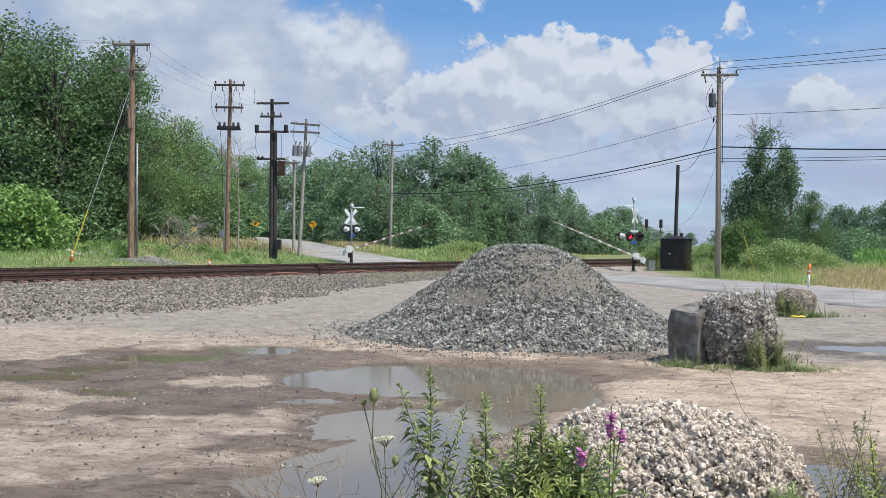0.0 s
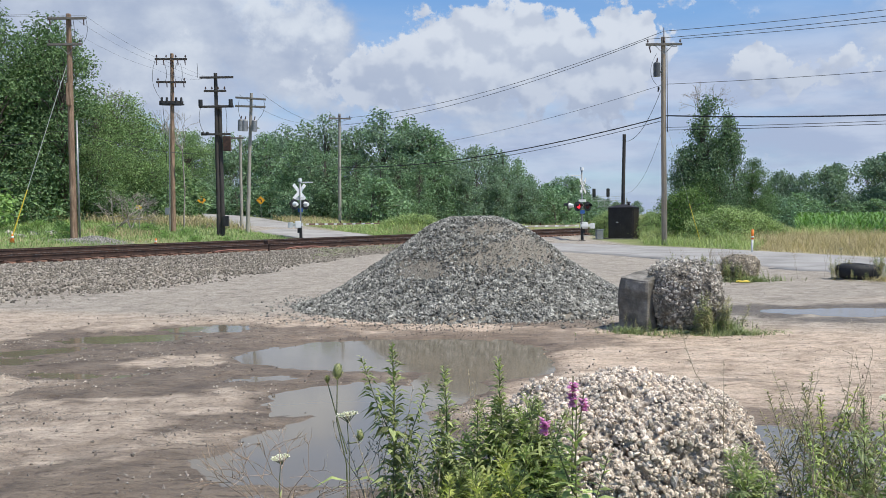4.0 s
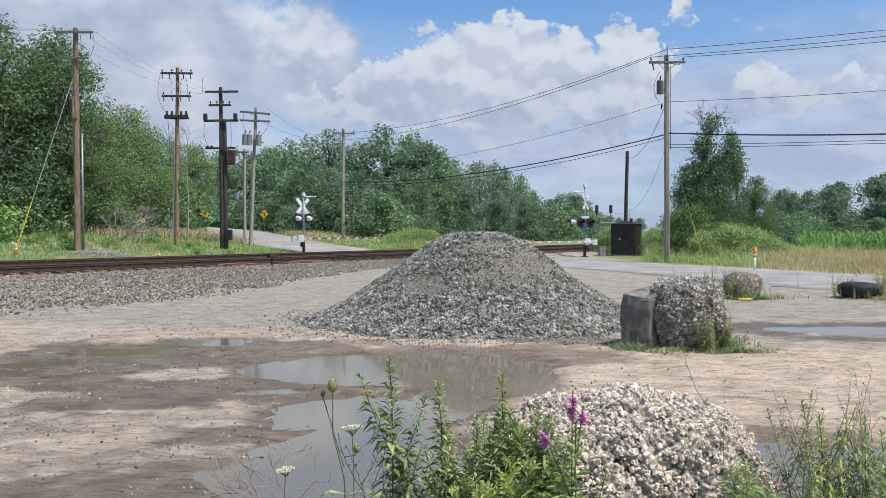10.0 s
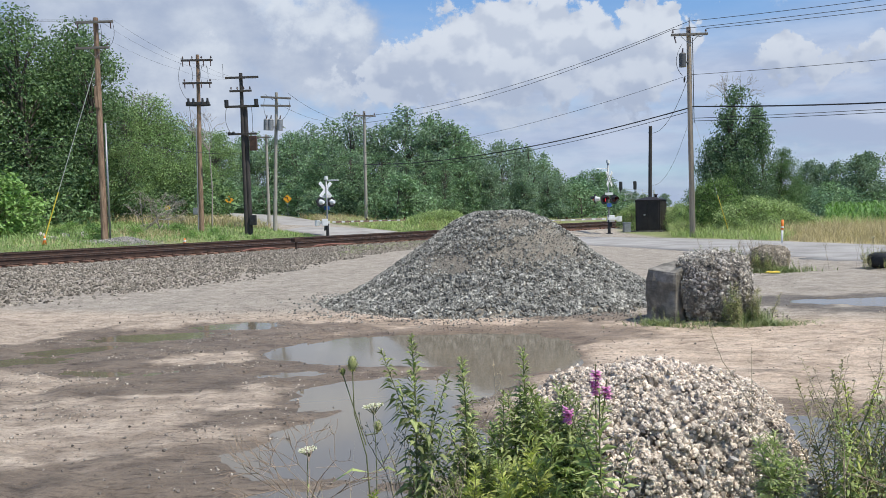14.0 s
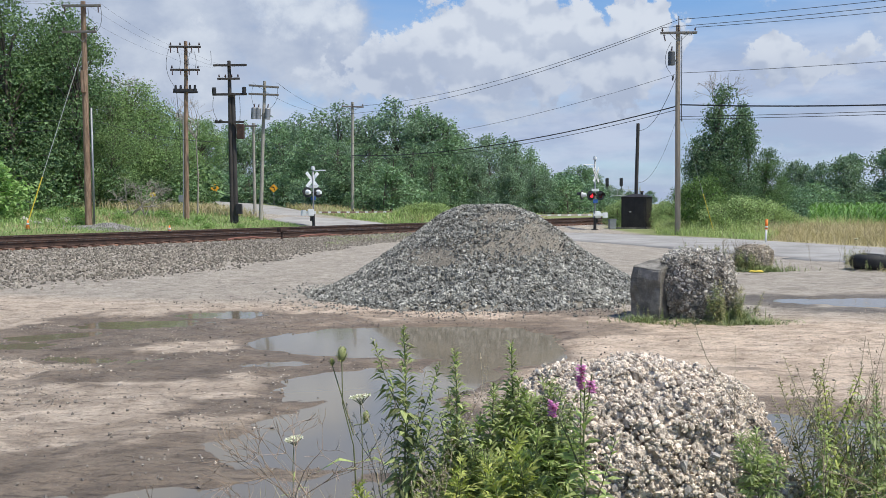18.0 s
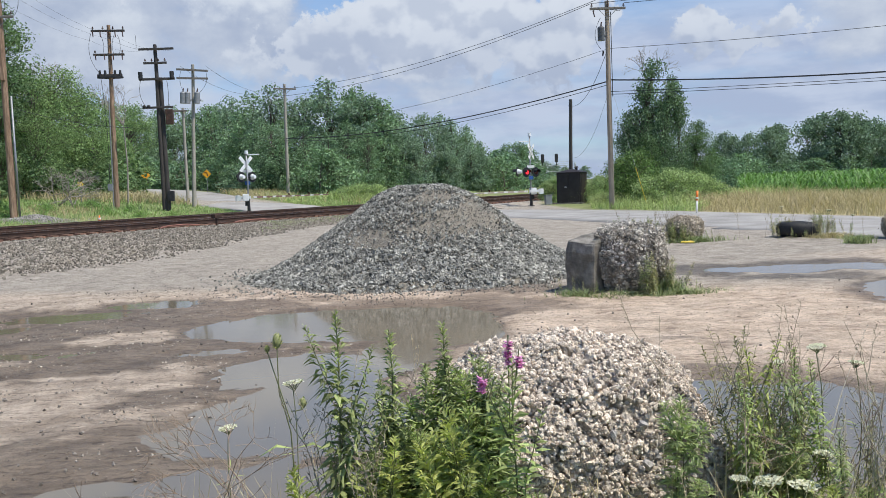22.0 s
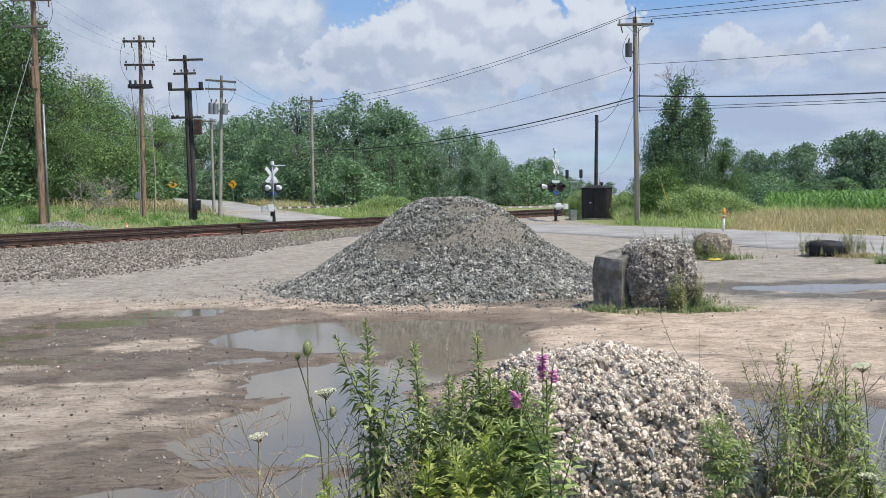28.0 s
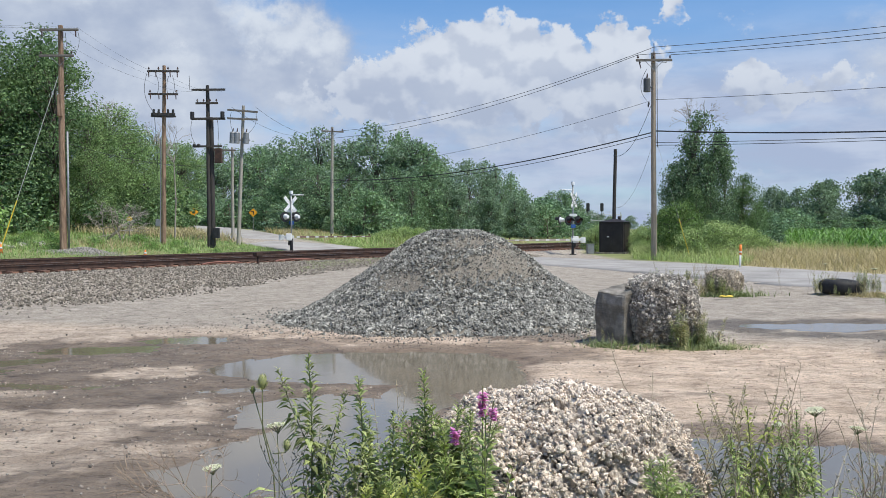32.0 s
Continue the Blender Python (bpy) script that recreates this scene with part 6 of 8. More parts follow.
# ---------------------------------------------------------------- tyre and far lumps at the yard's edge
def tyre(x, y):
    z = floor_at(x, y)
    t = thing("old_tyre", (x, y, z + 0.02, 2, 2, 30), "large black old tyre lying in weeds by the road", "tyre")
    prof = [(0.28, 0.06), (0.3, 0.0), (0.5, -0.01), (0.6, 0.05), (0.63, 0.15), (0.63, 0.29), (0.6, 0.38), (0.5, 0.44), (0.3, 0.43), (0.28, 0.37)]
    n, k = 40, len(prof)
    v = [(r * math.cos(2 * math.pi * i / n) * 1.1, r * math.sin(2 * math.pi * i / n), h * (1 + 0.04 * math.sin(4 * math.pi * i / n))) for i in range(n) for r, h in prof]
    f = [(i * k + j, ((i + 1) % n) * k + j, ((i + 1) % n) * k + (j + 1) % k, i * k + (j + 1) % k) for i in range(n) for j in range(k)]
    v = [(a * 0.76, b * 0.76, c * 0.76) for a, b, c in v]
    part("carcass", mesh_of("carcass", v, f, BLACK_RUBBER, True), t)
    bm = bmesh.new()
    for i in range(n):
        a = 360 * i / n
        box(bm, 0.03, 0.06, 0.15, pose(0.508 * math.cos(radians(a)), 0.462 * math.sin(radians(a)), 0.17, 18 if i % 2 else -18, 0, a))
    part("tread", bm_mesh("tread", bm, BLACK_RUBBER), t)


tyre(9.84, 20.8)
CONCRETE_OLD = material("dark_weathered_concrete", [(0.17, 0.145, 0.108), (0.38, 0.325, 0.25), (0.62, 0.54, 0.43)], 4.0, 60, 0.92, 0.6, spread=0.35, per="island")
ROCK_A = thing("broken_concrete_boulder", (7.1, 20.95, -0.03, 0, 0, 40), "weathered concrete boulder half hidden by weeds", "boulder")
broken_lump(ROCK_A, (1.0, 0.72, 0.62), 1900, 0.045, 21, 2.9, lambda q: q[:, 2] > -0.8, CONCRETE_OLD, MORTAR_GAPS, fine=4)
ROCK_B = thing("broken_concrete_boulder", (11.35, 18.9, -0.03, 0, 0, 10), "rounded concrete boulder overgrown with dry weeds", "boulder")
broken_lump(ROCK_B, (0.8, 0.75, 0.64), 1500, 0.045, 25, 2.4, lambda q: q[:, 2] > -0.8, CONCRETE_OLD, MORTAR_GAPS, fine=4)
HOSE = thing("yellow_strap", Matrix.LocRotScale((6.8, 19.9, 0.02), Euler((0, 0, 0)), (0.5, 0.5, 0.5)), "bright yellow plastic strap lying on the ground", "strap")
h = Heap()
h.add(*tube([(-0.3, 0, 0.03), (-0.15, 0.06, 0.07), (0.0, 0.0, 0.04), (0.15, -0.05, 0.08), (0.32, 0.04, 0.03)], 0.035, 6))
part("strap", h.mesh("strap", YELLOW_PAINT, True), HOSE)
h = Heap()
h.add(*tube([(-0.2, -0.12, 0.03), (0.05, -0.15, 0.05), (0.25, -0.12, 0.03)], 0.03, 6))
part("loose_end", h.mesh("loose_end", YELLOW_PAINT, True), HOSE)

# ---------------------------------------------------------------- beside the track
STAND = thing("track_junction_box", (*on_track(25.0, 27.6, 0.2), 0, 0, TRACK_YAW), "small weathered steel track box on a post", "junction box")
bm = bmesh.new()
box(bm, 0.35, 0.25, 0.16, pose(0, 0, 0.42), 0.02)
part("case", bm_mesh("case", bm, RUST_SHADED), STAND)
bm = bmesh.new()
rod(bm, (0, 0, -0.15), (0, 0, 0.36), 0.05, None, 8)
part("post", bm_mesh("post", bm, RUST_SHADED), STAND)
CABLE_RED = material("faded_red_sheath", [(0.24, 0.1, 0.075), (0.33, 0.15, 0.115)], 5, 60, 0.7, 0.1)
for s0, s1, n0 in ((22.4, 24.4, 27.9), (26.2, 28.6, 27.85)):
    pts = [tuple(on_track(s0 + (s1 - s0) * q, n0 + 0.12 * math.sin(9 * q), 0.29 + 0.07 * math.sin(q * math.pi))) for q in np.linspace(0, 1, 14)]
    h = Heap()
    h.add(*tube(pts, 0.03, 6))
    tagged(new("track_cable", h.mesh("track_cable", CABLE_RED, True)), "faded red cable lying on the ballast beside the rail", "cable", "track cables")
PANEL = material("rubber_crossing_panel", [(0.05, 0.05, 0.05), (0.1, 0.1, 0.095)], 2, 50, 0.85, 0.2)
CROSSING = thing("level_crossing", (*on_track(43.5, 31.3, RAIL_TOP - 0.06), 0, 0, TRACK_YAW), "dark rubber level crossing panels between the rails", "crossing panel")
bm = bmesh.new()
box(bm, 2.4, GAUGE - 0.2, 0.12, None, 0.01)
slab = bm_mesh("panel", bm, PANEL)
for off in (RAIL_A + GAUGE / 2 - 31.3, RAIL_B + GAUGE / 2 - 31.3):
    for k in range(4):
        part("panel", slab, CROSSING, "", pose(-3.63 + 2.42 * k, off, 0))


# ---------------------------------------------------------------- trees
def leaf_quads(centres, size, r, facing, aspect=0.62):
    """Bent leaf clumps, one folded quad each, turned roughly outwards and up."""
    n = len(centres)
    nrm = facing + r.normal(0, 0.55, (n, 3)) + (0, 0, 0.35)
    nrm /= np.linalg.norm(nrm, axis=1, keepdims=True) + 1e-9
    a = np.cross(nrm, r.standard_normal((n, 3)))
    a /= np.linalg.norm(a, axis=1, keepdims=True) + 1e-9
    b = np.cross(nrm, a)
    s = (size * r.uniform(0.55, 1.4, n))[:, None]
    a, b, nrm = a * s, b * s * aspect, nrm * s * 0.22
    c = np.asarray(centres)
    v = np.stack([c - a - nrm, c + b + nrm, c + a - nrm, c - b + nrm], 1)
    f = np.arange(n * 4).reshape(n, 4)
    return v.reshape(-1, 3), f


def make_tree(name, height, radius, seed, leaf_mat, leaves=3800, leaf=0.26, trunk_share=0.22, clumps=26, cone=0.0, trunk_r=0.16, trunk_mat=None):
    """Trunk with limbs and an uneven crown of leaf clumps, as two meshes."""
    r = np.random.default_rng(seed)
    limbs = Heap()
    bend = r.normal(0, 0.05 * height, 2)
    zs = np.linspace(0, height * 0.9, 8)
    line = np.stack([bend[0] * (zs / height) ** 2, bend[1] * (zs / height) ** 2, zs], -1)
    limbs.add(*tube(line, np.linspace(trunk_r, 0.03, 8), 7))
    pts, ways = [], []
    for k in range(clumps):
        t = r.uniform(trunk_share, 1.0)
        u = (t - trunk_share) / (1 - trunk_share)
        wide = radius * (np.sqrt(np.clip(1 - (2 * u - 0.85) ** 2 * 0.85, 0.02, 1)) * (1 - cone) + cone * (1 - u) * 1.1)
        a, q = r.uniform(0, 2 * math.pi), np.sqrt(r.uniform(0.12, 1.0))
        c = np.array([math.cos(a) * wide * q, math.sin(a) * wide * q, height * (0.04 + 0.93 * t)])
        c[:2] += bend * t * t
        br = radius * r.uniform(0.26, 0.5) * (1.1 - 0.34 * u)
        base = np.array([*(bend * (t * 0.7) ** 2), height * max(0.12, t * 0.72)])
        limbs.add(*tube(np.stack([base, (base + c) / 2 + (0, 0, 0.05 * height), c]), [trunk_r * 0.4, trunk_r * 0.25, 0.02], 3))
        m = max(8, int(leaves / clumps * (br / (0.38 * radius)) ** 2))
        d = r.standard_normal((m, 3))
        d /= np.linalg.norm(d, axis=1, keepdims=True)
        rad = br * (r.uniform(0.35, 1, m) ** 0.5) * (1 + 0.25 * r.standard_normal(m))
        pts.append(c + d * rad[:, None] * (1, 1, 0.8))
        ways.append(d)
    pts = np.vstack(pts)
    keep = pts[:, 2] > 0.06 * height
    v, f = leaf_quads(pts[keep], leaf, r, np.vstack(ways)[keep])
    return limbs.mesh("trunk", trunk_mat or BARK, True), fast_mesh("crown", v, f, leaf_mat)


def tree_thing(x, y, meshes, label, scale=1.0, yaw=0.0, name="tree", group="trees beyond the railway", squash=1.0, category="tree", z=None):
    z = float(ground_height(np.array(float(x)), np.array(float(y)))) - 0.1 if z is None else z
    t = thing(name, Matrix.LocRotScale((x, y, z), Euler((0, 0, yaw)), (scale * squash, scale * squash, scale)), label, category, group)
    part("trunk", meshes[0], t)
    part("crown", meshes[1], t)
    return t


LEAVES = (LEAF_SHADED, LEAF_BANK, LEAF_SHADED, LEAF_SHADED, LEAF_BANK)
BROADLEAF = [make_tree("tree", 12, 3.3, 100 + k, m, 13000, 0.092, 0.16, 60, 0.1) for k, m in enumerate(LEAVES)]
# Grove and far crowns wear the greens tinted for haze.
MIDWOOD = [make_tree("tree", 12, 3.3, 110 + k, m, 4900, 0.165, 0.05, 60, 0.1) for k, m in enumerate((LEAF_MID_HAZE, LEAF_A_HAZE, LEAF_MID_HAZE, LEAF_A_HAZE))]
FARWOOD = [make_tree("tree", 12, 4.2, 120 + k, m, 4000, 0.25, 0.04, 46, 0.0) for k, m in enumerate((LEAF_FAR_HAZE, LEAF_FAR_HAZE, LEAF_FAR_HAZE))]
BUSH = [make_tree("bush", 3.0, 1.9, 200 + k, m, 1900, 0.115, 0.02, 24, 0.0, 0.05) for k, m in enumerate((LEAF_B, LEAF_A_HAZE, LEAF_C, LEAF_SHADED))]
FINE_BUSH = [make_tree("bush", 3.0, 1.7, 210 + k, m, 4000, 0.07, 0.02, 34, 0.0, 0.05) for k, m in enumerate((LEAF_SHRUB, LEAF_PALE))]
trand = random.Random(11)


def row_of_trees(rows, label, jitter=2.5, kinds=BROADLEAF, group="trees beyond the railway", slim=1.0):
    """Rows of (bearing column, distance, height)."""
    for px, far, high in rows:
        x, y = spot(bearing(px + trand.uniform(-12, 12)), far + trand.uniform(-jitter, jitter))
        tree_thing(x, y, kinds[trand.randrange(len(kinds))], label, high / 12, trand.uniform(0, 6.28), group=group, squash=slim * trand.uniform(0.85, 1.2))


SPIRE = [make_tree("tree", 12, 2.9, 140 + k, LEAF_DARK, 6800, 0.115, 0.02, 90, 0.6) for k in range(2)]
# the wood on the bank
row_of_trees([(-130, 52, 14.5), (-60, 55, 13.8), (10, 56, 13.2), (-20, 62, 13), (40, 66, 13.4), (72, 57, 13.4), (112, 60, 12.2), (92, 64, 12.8)], "tall shady deciduous tree at the edge of the wood", kinds=BROADLEAF[2:4])
row_of_trees([(168, 64, 9.2), (196, 66, 9.6), (230, 72, 9.1), (262, 78, 9.1), (295, 82, 9), (318, 96, 9.5), (170, 80, 10.8),
              (170, 60, 6), (215, 64, 5.5), (260, 68, 5.5), (300, 76, 6)], "leafy green deciduous tree in the wood on the bank", kinds=BROADLEAF[1::3])
# far trees over the road
row_of_trees([(335, 118, 11), (355, 125, 12), (375, 130, 12), (395, 122, 10), (415, 128, 12), (435, 132, 12.5), (460, 126, 12.5), (480, 118, 10), (495, 130, 13), (515, 122, 13), (530, 110, 10)], "distant green deciduous tree by the road", 2.5, MIDWOOD)
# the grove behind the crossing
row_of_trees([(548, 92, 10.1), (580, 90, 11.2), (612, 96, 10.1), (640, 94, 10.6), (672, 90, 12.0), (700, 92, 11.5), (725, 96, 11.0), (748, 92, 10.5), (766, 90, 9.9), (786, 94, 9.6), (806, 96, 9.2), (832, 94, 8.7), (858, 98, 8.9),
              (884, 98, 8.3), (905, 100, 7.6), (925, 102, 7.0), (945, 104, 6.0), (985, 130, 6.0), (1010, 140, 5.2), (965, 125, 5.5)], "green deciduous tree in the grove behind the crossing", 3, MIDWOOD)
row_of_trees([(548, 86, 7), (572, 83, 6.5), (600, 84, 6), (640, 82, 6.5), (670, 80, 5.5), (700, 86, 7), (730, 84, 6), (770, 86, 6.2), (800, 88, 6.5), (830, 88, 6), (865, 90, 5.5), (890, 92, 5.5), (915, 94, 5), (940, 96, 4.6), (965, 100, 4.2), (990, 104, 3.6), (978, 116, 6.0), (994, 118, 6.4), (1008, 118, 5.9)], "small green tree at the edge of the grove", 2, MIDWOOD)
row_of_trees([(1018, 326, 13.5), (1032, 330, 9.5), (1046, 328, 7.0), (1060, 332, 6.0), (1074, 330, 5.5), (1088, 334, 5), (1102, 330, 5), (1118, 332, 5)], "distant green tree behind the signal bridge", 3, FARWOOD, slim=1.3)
# by the road on the other side
row_of_trees([(1242, 61, 10.0), (1222, 61.5, 8.3), (1262, 61, 8.4), (1206, 61, 6.4), (1272, 60, 6.8)], "tall pointed dark green tree beside the road", 0.3, SPIRE, "roadside trees", 0.85)
row_of_trees([(1291, 61.5, 8.9)], "tall narrow dark green tree beside the road", 0.3, SPIRE, "roadside trees", 0.6)
row_of_trees([(1200, 63, 5), (1320, 63, 5.6), (1340, 64, 4.6), (1358, 70, 3.8), (1255, 60, 4.5)], "dark green tree beside the road", 0.6, BROADLEAF[:1], "roadside trees")
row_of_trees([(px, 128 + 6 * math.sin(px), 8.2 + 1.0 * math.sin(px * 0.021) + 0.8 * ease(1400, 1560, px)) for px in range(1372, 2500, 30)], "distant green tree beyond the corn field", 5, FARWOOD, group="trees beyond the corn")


# ---------------------------------------------------------------- bushes, grass, corn
def bush(px, far, high, k, label, wide=1.0, kinds=BUSH):
    x, y = spot(bearing(px), far)
    tree_thing(x, y, kinds[k], label, high / 3.0, trand.uniform(0, 6.28), "bush", "bushes", wide, "bush")


for px, far, high in ((-78, 45, 3.5), (-48, 46, 3.0), (-105, 44, 3.4)):
    bush(px, far, high, 0, "bright green rounded bush on the grassy bank", 1.1)
for px, far, high in ((1198, 49, 2.9), (1218, 48.5, 3.1), (1234, 50, 2.6)):
    bush(px, far, high, 0, "leafy green bush beside the utility pole", 0.8, FINE_BUSH)
for px, far, high in ((45, 46, 0.5), (108, 45, 0.9), (185, 48, 0.6), (262, 50, 0.7), (285, 48, 0.5), (330, 50, 0.5), (345, 47, 0.4), (400, 48, 0.4), (425, 47, 0.4), (72, 49, 0.6)):
    bush(px, far, high, 0, "low yellow-green weed clump on the grassy bank", 1.3)
for px, far, high in ((1250, 46, 1.7), (1272, 46.5, 2.0), (1294, 46.5, 2.0), (1316, 47, 1.8), (1338, 47, 1.5), (1358, 48, 1.2), (1264, 45.5, 1.2), (1306, 45.5, 1.2)):
    bush(px, far, high, 1, "light green leafy weeds on the road verge", 1.35, FINE_BUSH)
for px, far, high, k in ((150, 58, 2.4, 3), (195, 60, 2.4, 3), (240, 64, 2.6, 3), (285, 66, 2.6, 3), (20, 52, 3, 3), (535, 82, 3, 2), (565, 82, 3.0, 2), (690, 80, 3.4, 1), (620, 80, 2.4, 1),
                         (1330, 66, 2.6, 2), (1375, 80, 3.2, 2), (1405, 90, 3.4, 1), (1440, 100, 3.4, 2)):
    bush(px, far, high, k, "dense green undergrowth bush below the trees", 1.2)
# added backdrop: dark-leaved bushes stand in for shade between the trees
for k in range(12):
    bush(-60 + 30 * k, 68 + 2 * (k % 3), 4.4, 3, "backdrop undergrowth bush deep in the wood, its green darkened for shade", 1.3)
for k in range(10):
    bush(360 + 20 * k, 112 + 4 * (k % 3), 4.0, 1 + k % 2, "distant green undergrowth bush below the trees", 1.3)
for k in range(16):
    bush(545 + 29 * k, 88 + 3 * (k % 3) + k * 0.6, 3.6, (1, 2, 1)[k % 3], "dense green undergrowth bush below the grove", 1.3)
for k in range(8):
    bush(955 + 11 * k, 112 + 5 * (k % 3), 4.9 - 0.3 * k, (2, 1, 2)[k % 3], "dense dark green bush behind the crossing", 1.5)
for px, far, high in ((1066, 60, 1.7), (1076, 61, 1.9), (1058, 61, 1.4), (1140, 58.5, 1.7), (1149, 57, 1.9), (1158, 56, 1.8), (1146, 55, 1.0)):
    bush(px, far, high, 1, "pale green weeds growing round the shed", 0.9, FINE_BUSH)
for px, far, high in ((702, 67, 1.1), (716, 66, 1.3), (730, 66.5, 1.4), (746, 66, 1.35), (760, 67, 1.2), (690, 68, 0.9)):
    bush(px, far, high, 1, "mound of pale green weeds before the grove", 1.5, FINE_BUSH)
bush(655, 76, 3.8, 1, "rounded light green bush before the grove", 1.1)
for k in range(30):
    bush(1385 + 38 * k, 122, 3.2, (1, 2)[k % 2], "distant green undergrowth bush beyond the corn", 1.5)


def blades(x, y, z, height, width, r, lean=0.35):
    """One bent blade at each place: a tapered strip of two triangles and a tip."""
    n = len(x)
    a, tilt = r.uniform(0, 2 * math.pi, n), np.abs(r.normal(0, lean, n))
    d = np.stack([np.cos(a) * tilt, np.sin(a) * tilt, np.ones(n)], -1)
    side = np.stack([-np.sin(a + r.normal(0, 0.8, n)), np.cos(a), np.zeros(n)], -1)
    base = np.stack([x, y, z], -1)
    h, w = np.asarray(height)[:, None], np.asarray(width)[:, None]
    bend = d * (1, 1, 0)
    v = np.stack([base - side * w, base + side * w, base + d * h * 0.6 + side * w * 0.7, base + d * h * 0.6 - side * w * 0.7, base + (d + bend * 0.6) * h], 1)
    i = np.arange(n)[:, None] * 5
    tri = np.concatenate([i + (0, 1, 2), i + (0, 2, 3), i + (3, 2, 4)], 1).reshape(-1, 3)
    return v.reshape(-1, 3), tri


def field(name, label, category, mat, x, y, height, width, seed, lean=0.35, z=None):
    r = np.random.default_rng(seed)
    z = ground_height(x, y) if z is None else z
    v, f = blades(x, y, z - 0.02, height * r.uniform(0.55, 1.25, len(x)), width * r.uniform(0.6, 1.3, len(x)), r, lean)
    return tagged(new(name, fast_mesh(name, v, f, mat)), label, category, kind="stuff")


def build_grass():
    r = np.random.default_rng(41)
    # bank beyond the rails
    n_all = 62000
    n, s = 37.6 + 16 * r.random(n_all) ** 1.4, r.uniform(-4, 60, n_all)
    x, y = TRACK[0] * s + ACROSS[0] * n, TRACK[1] * s + ACROSS[1] * n
    keep = (road_far(x, y) > 3.8) & (np.hypot(x - P1X - 0.8, y - P1Y) > 1.0 + 0.8 * r.random(n_all))
    x, y, n, s = x[keep], y[keep], n[keep], s[keep]
    tall = 0.15 + (0.1 + 0.25 * ease(36, 28, s)) * ease(38.5, 44, n) * fbm(x * 0.3, y * 0.3, 5)
    dry = fbm(x * 0.18, y * 0.18, 9) + 0.22 * (r.random(len(x)) - 0.5)
    for name, mat, part_of, seed in (("bank_grass", GRASS, dry < 0.76, 1), ("bank_straw", DRY_GRASS, dry >= 0.76, 2)):
        field(name, "long green and yellow grass on the bank", "grass", mat, x[part_of], y[part_of], tall[part_of], 0.015, seed, 0.55)
    # strip beyond the crossing road and the mound before the grove
    n_all = 34000
    x, y = r.uniform(-34, 8, n_all), r.uniform(56, 84, n_all)
    n = ACROSS[0] * x + ACROSS[1] * y
    keep = (n > 38.5) & (road_far(x, y) > 3.7)
    x, y = x[keep], y[keep]
    mound = np.exp(-((x + 2.6) / 2.6) ** 2 - ((y - 66) / 4) ** 2)
    dry = fbm(x * 0.15, y * 0.15, 19) + 0.25 * (r.random(len(x)) - 0.5) - 0.3 * mound + 0.3 * ease(-6, -12, x)
    for name, mat, part_of, seed in (("meadow_grass", WEED_GRASS, dry < 0.5, 3), ("meadow_straw", DRY_GRASS, dry >= 0.5, 4)):
        field(name, "long light green and straw-coloured grass by the crossing", "grass", mat, x[part_of], y[part_of], (0.3 + 0.35 * ease(-7, -11, x) + 0.8 * mound)[part_of], 0.022, seed, 0.55)
    # verge beyond the road, straw with green
    n_all = 84000
    side, along = 23.4 + 14.5 * r.random(n_all), r.uniform(-48, 18, n_all)
    x, y = 0.957 * side + 0.29 * along, 0.29 * side - 0.957 * along
    keep = (ACROSS[0] * x + ACROSS[1] * y < 26.5) & (np.hypot(x - SHED.location.x, y - SHED.location.y) > 1.7) & (np.hypot(x - BOX.location.x, y - BOX.location.y) > 0.9) & (y > 12) & ((x / y > 0.228) | (y > 57.5))
    x, y, side = x[keep], y[keep], side[keep]
    at_pole = np.exp(-((x - 13.6) / 2.4) ** 2 - ((y - 45.5) / 3.5) ** 2)
    near_shed = ease(46, 50, y)
    dry = 1.5 * fbm(x * 0.16, y * 0.16, 29) - 0.25 + 0.3 * (r.random(len(x)) - 0.5) - 0.5 * at_pole - 0.3 * near_shed + 0.16 + 0.34 * ease(0.34, 0.38, x / y) - 0.3 * ease(26.5, 24, side)
    tall = 0.26 + (0.2 + 0.25 * fbm(x * 0.4, y * 0.4, 35)) * ease(24, 28, side) + 0.35 * at_pole + 0.2 * near_shed
    for name, mat, part_of, seed in (("verge_grass", WEED_GRASS, dry < 0.5, 5), ("verge_straw", DRY_GRASS, dry >= 0.5, 6)):
        field(name, "tall straw-coloured and green grass on the road verge", "grass", mat, x[part_of], y[part_of], tall[part_of], 0.012, seed, 0.5)
    # thin weeds between ballast and gravel
    n_all = 5000
    s = r.uniform(14, 44, n_all)
    foot = ballast_foot(s)
    n = foot + 1.6 + r.normal(0, 0.5, n_all)
    x, y = TRACK[0] * s + ACROSS[0] * n, TRACK[1] * s + ACROSS[1] * n
    keep = (fbm(x * 0.5, y * 0.5, 39) > 0.5) & (s > 22)
    field("trackside_grass", "thin low green weeds at the edge of the ballast", "grass", TUFT, x[keep], y[keep], np.full(keep.sum(), 0.12), 0.012, 7, 0.6)
